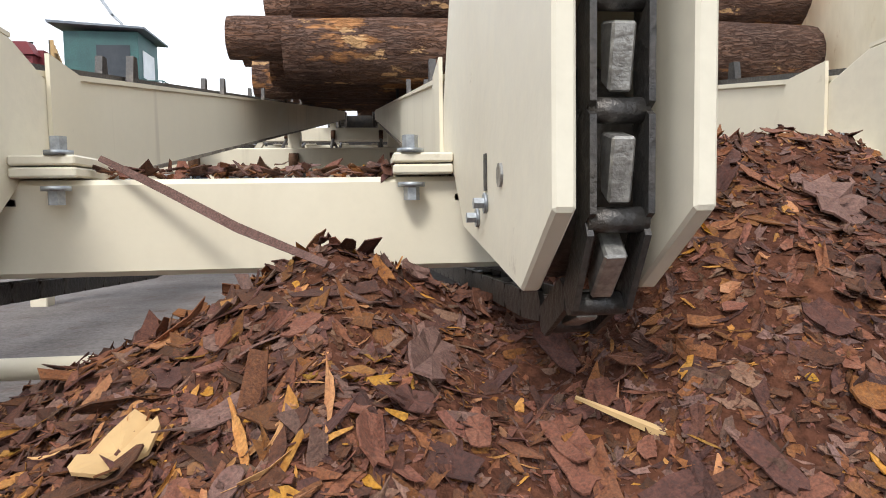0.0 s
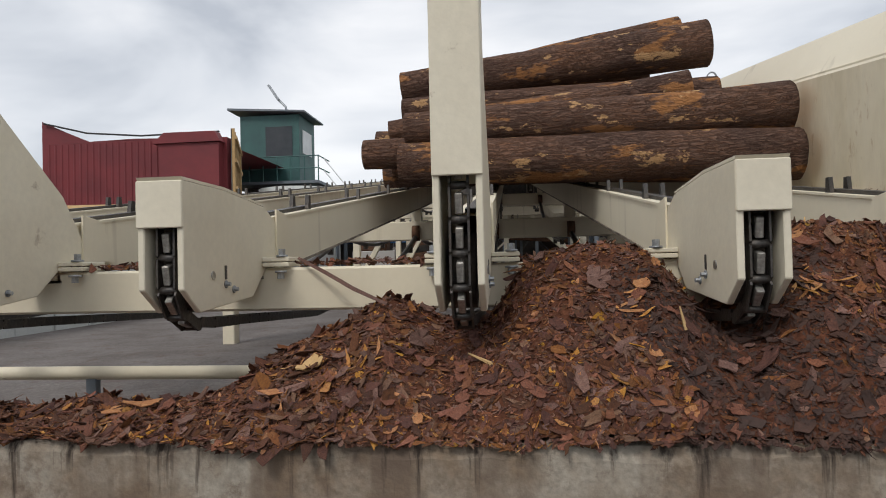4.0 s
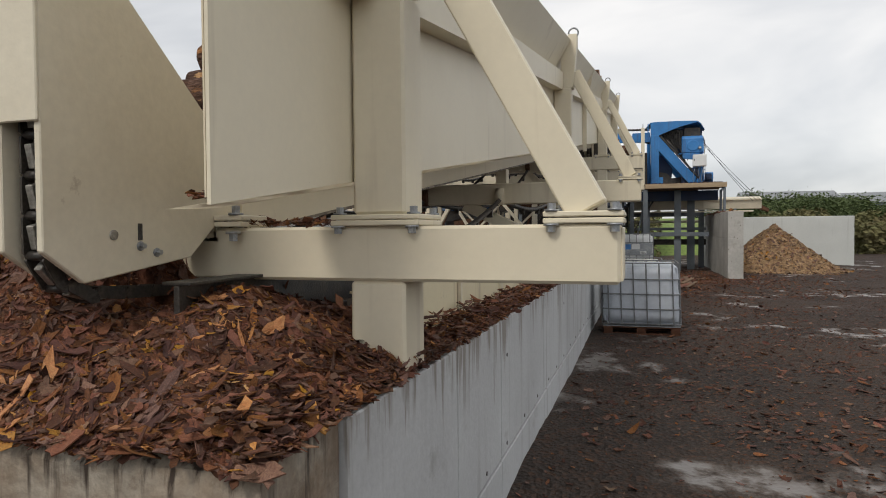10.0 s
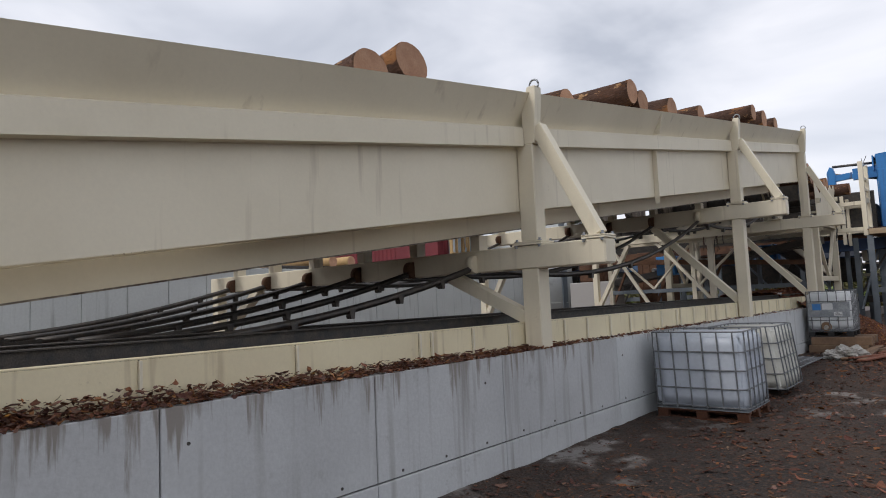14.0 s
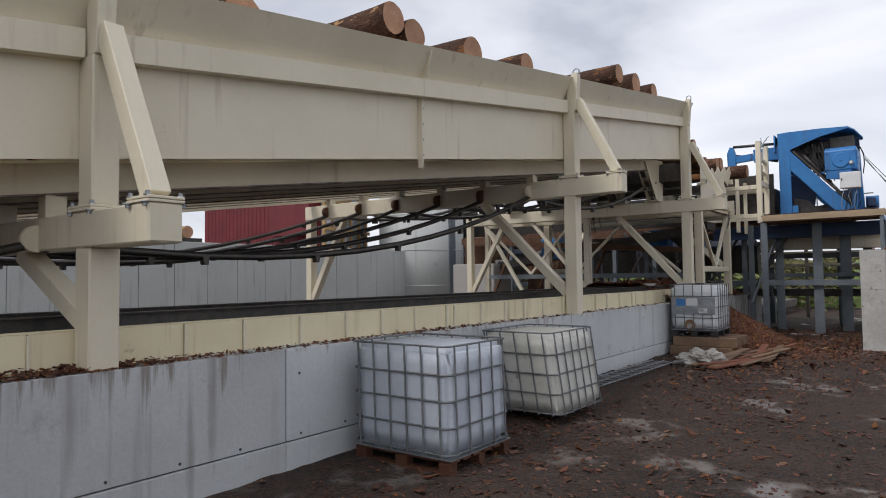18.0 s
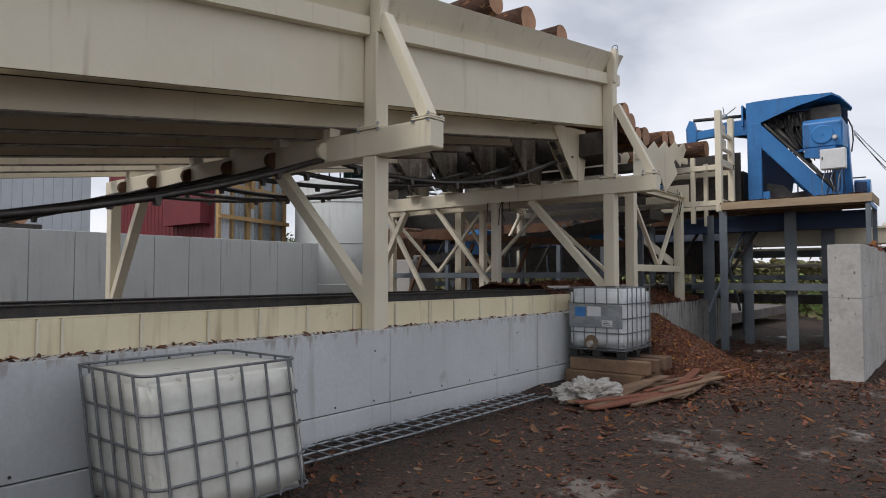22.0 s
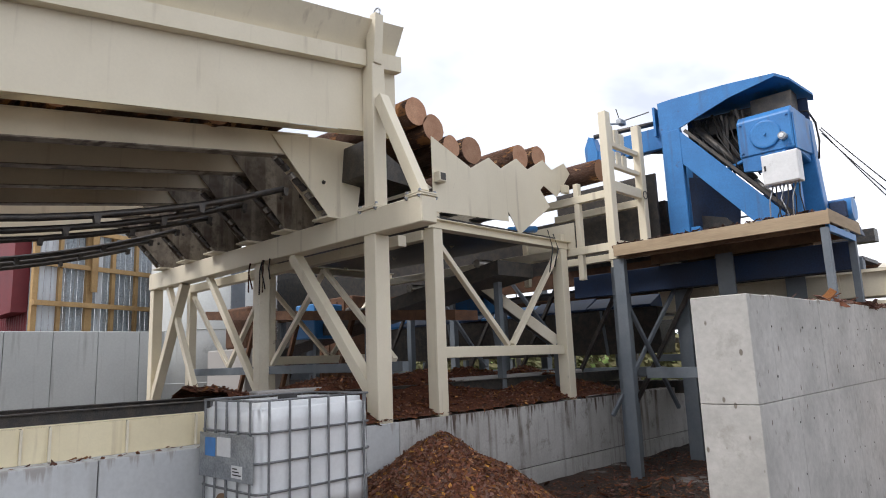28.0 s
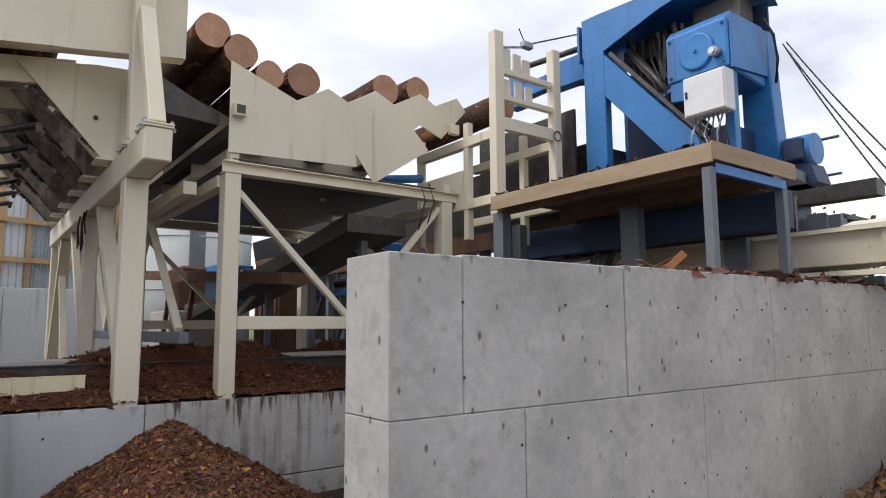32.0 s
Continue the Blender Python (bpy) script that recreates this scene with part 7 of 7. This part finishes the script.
    part("trough", prism_bm([(29.25, 1.85), (29.75, 1.85), (29.9, 2.75), (29.1, 2.75)], "x", -10, 3.3, bevel=0.01), STEEL_DARK, k)
    for i in range(9):
        x = -10 + 1.47 * i
        part("lid", prism_bm([(29.06, 2.755), (29.94, 2.755), (29.94, 2.80), (29.5, 3.02 + 0.03 * (i % 2)), (29.06, 2.80)], "x", x, x + 1.45, bevel=0.006), BLUE_SHADED if i % 3 else BLUE, k)
        part("rib", prism_bm([(29.23, 1.85), (29.25, 1.83), (29.1, 2.74), (29.07, 2.74)], "x", x + 0.3, x + 0.36), STEEL_GREY, k)
        part("leg", box_bm(x + 0.6, x + 0.7, 29.3, 29.4, 0.6, 1.84), STEEL_GREY, k)
    part("floor_rail", box_bm(-10, 3.3, 29.0, 29.06, 1.42, 1.60, 0.006), STEEL_GREY, k)
    # steep chute frame beside the lattice stand
    r = thing("reject_chute", 2.3, 26.0, 2.0, "sloping brown-cream steel chute under the feeder", "chute")
    part("side_beam", bar_bm((1.75, 25.5, 3.28), (2.85, 26.4, 2.10), 0.09, 0.17), CREAM_OLD, r)
    part("side_beam", bar_bm((1.05, 26.3, 3.28), (2.2, 27.2, 2.10), 0.09, 0.17), STEEL_GREY, r)
    part("pan", bar_bm((1.4, 25.92, 3.20), (2.52, 26.82, 2.02), 0.95, 0.02), STEEL_DARK, r)
    part("prop", box_bm(2.68, 2.76, 26.5, 26.58, 0.62, 2.05), STEEL_GREY, r)
    for x, y in ((-0.5, 26.9), (1.3, 27.2)):
        part("tie", bar_bm((x, y, 3.3), (x + 1.3, y, 1.7), 0.06, 0.07), STEEL_GREY, r)
    c = thing("concrete_block", -5.2, 25.4, 0, "white-grey concrete machine base", "machine base")
    part("block", box_bm(-6.2, -4.4, 24.6, 25.8, 0, 2.3, 0.03), CONCRETE, c)
    part("machine", box_bm(-5.9, -4.8, 24.9, 25.7, 2.31, 3.3, 0.05), RUST, c)
    d = thing("hydraulic_unit", -3.3, 26.3, 0, "brown steel hydraulic cabinet", "cabinet")
    part("body", box_bm(-4.0, -2.6, 26.3, 27.0, 0.5, 3.4, 0.02), RUST, d)
    for x in (-3.9, -3.6, -3.3, -3.0, -2.8):
        part("flute", box_bm(x, x + 0.12, 26.27, 26.298, 0.6, 3.3), RUST, d)
    sl = thing("pale_kerb", 2.2, 25.8, 0.6, "pale concrete kerb half buried in bark", "kerb", kind="structure")
    part("kerb", box_bm(2.05, 2.25, 21.2, 28.0, 0.6, 1.60, 0.015), CONCRETE, sl)
    # cables and bark caught under the last frame
    h = thing("hanging_hoses", 0.6, 22.0, 3.4, "tangle of black hoses and bark hanging under a beam", "hoses")
    rg = random.Random(3)
    for i in range(6):
        x = 0.3 + rg.uniform(-0.5, 0.5)
        part("hose", pipe_bm([(x, 22.30, 3.47), (x + rg.uniform(-0.05, 0.05), 22.28, 3.32), (x + rg.uniform(-0.08, 0.08), 22.29, 3.2 - rg.random() * 0.3)], 0.012, 5), BLACK if i % 2 else CHIP[0], h)
    x = thing("west_side_beam", -3.75, 12, 3, "sloping cream steel beam along the far side", "beam")
    bm = bmesh.new()
    vs = [bm.verts.new((xx, y, run_top(y) + dz)) for y in (1.4, 21.9) for xx, dz in ((-3.8, -0.34), (-3.65, -0.34), (-3.65, -0.05), (-3.8, -0.05))]
    for qd in ((0, 1, 2, 3), (7, 6, 5, 4), (0, 4, 5, 1), (1, 5, 6, 2), (2, 6, 7, 3), (3, 7, 4, 0)):
        bm.faces.new([vs[i] for i in qd])
    bmesh.ops.recalc_face_normals(bm, faces=bm.faces)
    part("beam", bm, CREAM, x)
    # inner frame behind the last support frame
    f = thing("inner_frame", 0, 23.0, 0.5, "cream steel trestle with crossed braces", "trestle")
    for xx in (-3.6, -0.6):
        part("post", box_bm(xx - 0.07, xx + 0.07, 22.95, 23.1, 0.5, 3.4, 0.006), CREAM_OLD, f)
    part("beam", box_bm(-3.7, 2.8, 22.95, 23.1, 3.4, 3.55, 0.006), CREAM_OLD, f)
    part("low_beam", box_bm(-3.6, 2.8, 22.97, 23.08, 1.75, 1.88, 0.006), STEEL_GREY, f)
    for a, b in (((-3.5, 3.3), (-2.0, 1.9)), ((-0.7, 3.3), (-2.0, 1.9)), ((-0.5, 1.9), (1.0, 3.3)), ((2.6, 1.9), (1.0, 3.3))):
        part("brace", bar_bm((a[0], 23.02, a[1]), (b[0], 23.02, b[1]), 0.07, 0.08, up=(0, 1, 0)), CREAM_OLD, f)


build_west()
build_plant()


# ---- trees, meadow houses, distance ----
def tree_parts(seed, height, spread, leaves, size):
    rg = np.random.default_rng(seed)
    bm = bmesh.new()
    rod_bm((0, 0, -0.5), (0.1, 0, height * 0.55), height * 0.028, 8, bm, height * 0.014)
    tips = []
    for i in range(9):
        a = rg.uniform(0, 6.28)
        z0 = height * rg.uniform(0.25, 0.55)
        ln_ = spread * rg.uniform(0.5, 0.95)
        tip = (math.cos(a) * ln_, math.sin(a) * ln_, z0 + height * rg.uniform(0.15, 0.42))
        rod_bm((0.05, 0, z0), tip, height * 0.011, 6, bm, height * 0.003)
        tips.append(tip)
    tips.append((0.1, 0, height * 0.9))
    V, F = [], []
    for i in range(leaves):
        t = tips[rg.integers(len(tips))]
        c = np.array(t) + rg.normal(0, 1, 3) * spread * np.array((0.26, 0.26, 0.22))
        n = rg.normal(0, 1, 3)
        n /= np.linalg.norm(n)
        u = np.cross(n, (0.3, 0.5, 0.8))
        u /= np.linalg.norm(u)
        v = np.cross(n, u)
        s = size * rg.uniform(0.6, 1.3)
        b = len(V)
        V += [tuple(c + u * s), tuple(c + v * s * 0.6 + n * s * 0.15), tuple(c - u * s), tuple(c - v * s * 0.6 + n * s * 0.15)]
        F.append((b, b + 1, b + 2, b + 3))
    me = bpy.data.meshes.new("crown")
    me.from_pydata(V, [], F)
    me.materials.append(LEAF)
    return mesh_from("trunk", bm, RUST), me


def build_far():
    # overgrown bank behind the plant
    rg0 = np.random.default_rng(77)
    V, F = [], []
    for i in range(9000):
        x = rg0.uniform(-34, 5)
        y = 44 + rg0.normal(0, 1.6)
        top = 2.6 + 1.6 * rough(x, 0, 0.22, 4) + 0.6 * rough(x, 0, 0.9, 2)
        c = np.array((x, y, top * (1 - rg0.random() ** 2.0)))
        n = rg0.normal(0, 1, 3)
        n /= np.linalg.norm(n)
        u = np.cross(n, (0.3, 0.5, 0.8))
        u /= np.linalg.norm(u)
        v = np.cross(n, u)
        s = rg0.uniform(0.12, 0.3)
        k = len(V)
        V += [tuple(c + u * s), tuple(c + v * s * 0.6 + n * s * 0.2), tuple(c - u * s), tuple(c - v * s * 0.6 + n * s * 0.2)]
        F.append((k, k + 1, k + 2, k + 3))
    me = bpy.data.meshes.new("overgrown_bank")
    me.from_pydata(V, [], F)
    me.materials.append(SCRUB)
    tagged(new("overgrown_bank", me), "overgrown green bank of bushes behind the plant", "bushes", kind="stuff")
    solid("grass_bank", prism_bm([(44.5, -0.1), (52, -0.1), (52, 2.6), (47, 1.6)], "x", -40, 12), GRASS, "grassy bank behind the plant", "bank", kind="structure")
    # scrub along the edge of the yard
    V, F = [], []
    for i in range(15000):
        far = rg0.random() < 0.35
        x, y = (rg0.uniform(38, 64), rg0.uniform(70, 82)) if far else (rg0.uniform(12.5, 21.0), rg0.uniform(47, 58))
        top = 2.3 + 1.5 * rough(x, y, 0.25, 6) + 0.8 * rough(x, y, 0.8, 2) + (1.6 if far else 0.0)
        c = np.array((x, y, top * (1 - rg0.random() ** 1.8)))
        n = rg0.normal(0, 1, 3)
        n /= np.linalg.norm(n)
        u = np.cross(n, (0.3, 0.5, 0.8))
        u /= np.linalg.norm(u)
        v = np.cross(n, u)
        s = rg0.uniform(0.10, 0.26)
        k = len(V)
        V += [tuple(c + u * s), tuple(c + v * s * 0.6 + n * s * 0.2), tuple(c - u * s), tuple(c - v * s * 0.6 + n * s * 0.2)]
        F.append((k, k + 1, k + 2, k + 3))
    me = bpy.data.meshes.new("scrub")
    me.from_pydata(V, [], F)
    me.materials.append(SCRUB)
    tagged(new("scrub", me), "olive-green scrub at the edge of the yard", "bushes", kind="stuff")
    kinds = [tree_parts(60 + i, 6.5, 2.6, 2600, 0.17) for i in range(3)]
    rg = random.Random(9)
    spots = []
    for i in range(34):
        spots.append((16 + i * 2.9 + rg.uniform(-2, 2), 128 + rg.uniform(-10, 22), rg.uniform(0.55, 1.15)))
    for i in range(7):
        spots.append((15 + rg.uniform(-2, 7), 60 + rg.uniform(0, 8), rg.uniform(0.4, 0.7)))
    for i in range(16):
        spots.append((34 + rg.uniform(0, 60), 84 + rg.uniform(-12, 14), rg.uniform(0.5, 0.9)))
    spots += [(-5.0, 56, 1.1), (-8.0, 62, 1.0), (-13, 66, 1.2), (-18, 72, 1.0), (-20, 70, 1.1), (-14, 80, 1.1), (-30, 66, 0.9), (-40, 48, 0.8)]
    for i, (x, y, s) in enumerate(spots):
        trunk, crown = kinds[i % 3]
        z = ground_z(x, y) + hill(x, y)
        t = new("tree")
        tagged(t, "distant broadleaf tree with an uneven crown", "tree", "trees on the hillside")
        wide = 1.9 if y > 90 else 1.0
        t.matrix_basis = pose(x, y, z - (2.4 * s if y > 70 else 0.1), 0, 0, i * 47) @ Matrix.Diagonal((s * wide, s * wide, s, 1))
        for nm, me in (("trunk", trunk), ("crown", crown)):
            o = new(nm, me)
            o.parent = t

    def house(x, y, z, w, d, h, roof, mat, label, rot):
        t = thing("house", x, y, z, label, "house", "distant houses")
        m = pose(x, y, z, 0, 0, rot)

        def hp(name, bm, mt):
            bm.transform(m)
            return part(name, bm, mt, t)
        hp("wall", box_bm(-w / 2, w / 2, -d / 2, d / 2, -2, h, 0.02), mat)
        hp("roof", prism_bm([(-d / 2 - 0.4, h), (d / 2 + 0.4, h), (0, h + roof)], "x", -w / 2 - 0.4, w / 2 + 0.4), SLATE)
        n = max(2, int(w / 3))
        for i in range(n):
            xx = -w / 2 + (i + 0.5) * w / n
            hp("window", box_bm(xx - 0.5, xx + 0.5, -d / 2 - 0.05, -d / 2 - 0.01, h * 0.35, h * 0.7), GLASS_DARK)
    house(50, 150, 3.8, 14, 8, 3.0, 2.2, STEEL_GREY, "long dark grey barn on the hillside", -12)
    house(64, 146, 3.9, 7, 7, 4.2, 2.2, HOUSE, "pale rendered house with slate roof", 10)
    house(78, 142, 3.9, 12, 8, 3.5, 2.6, HOUSE, "white farmhouse with a grey roof", -6)
    house(110, 120, 2.9, 30, 12, 6.0, 1.0, HOUSE, "long white industrial building with windows", -30)
    house(36, 170, 4.6, 20, 10, 4.0, 2.0, STEEL_GREY, "low grey shed among trees", 5)


build_far()
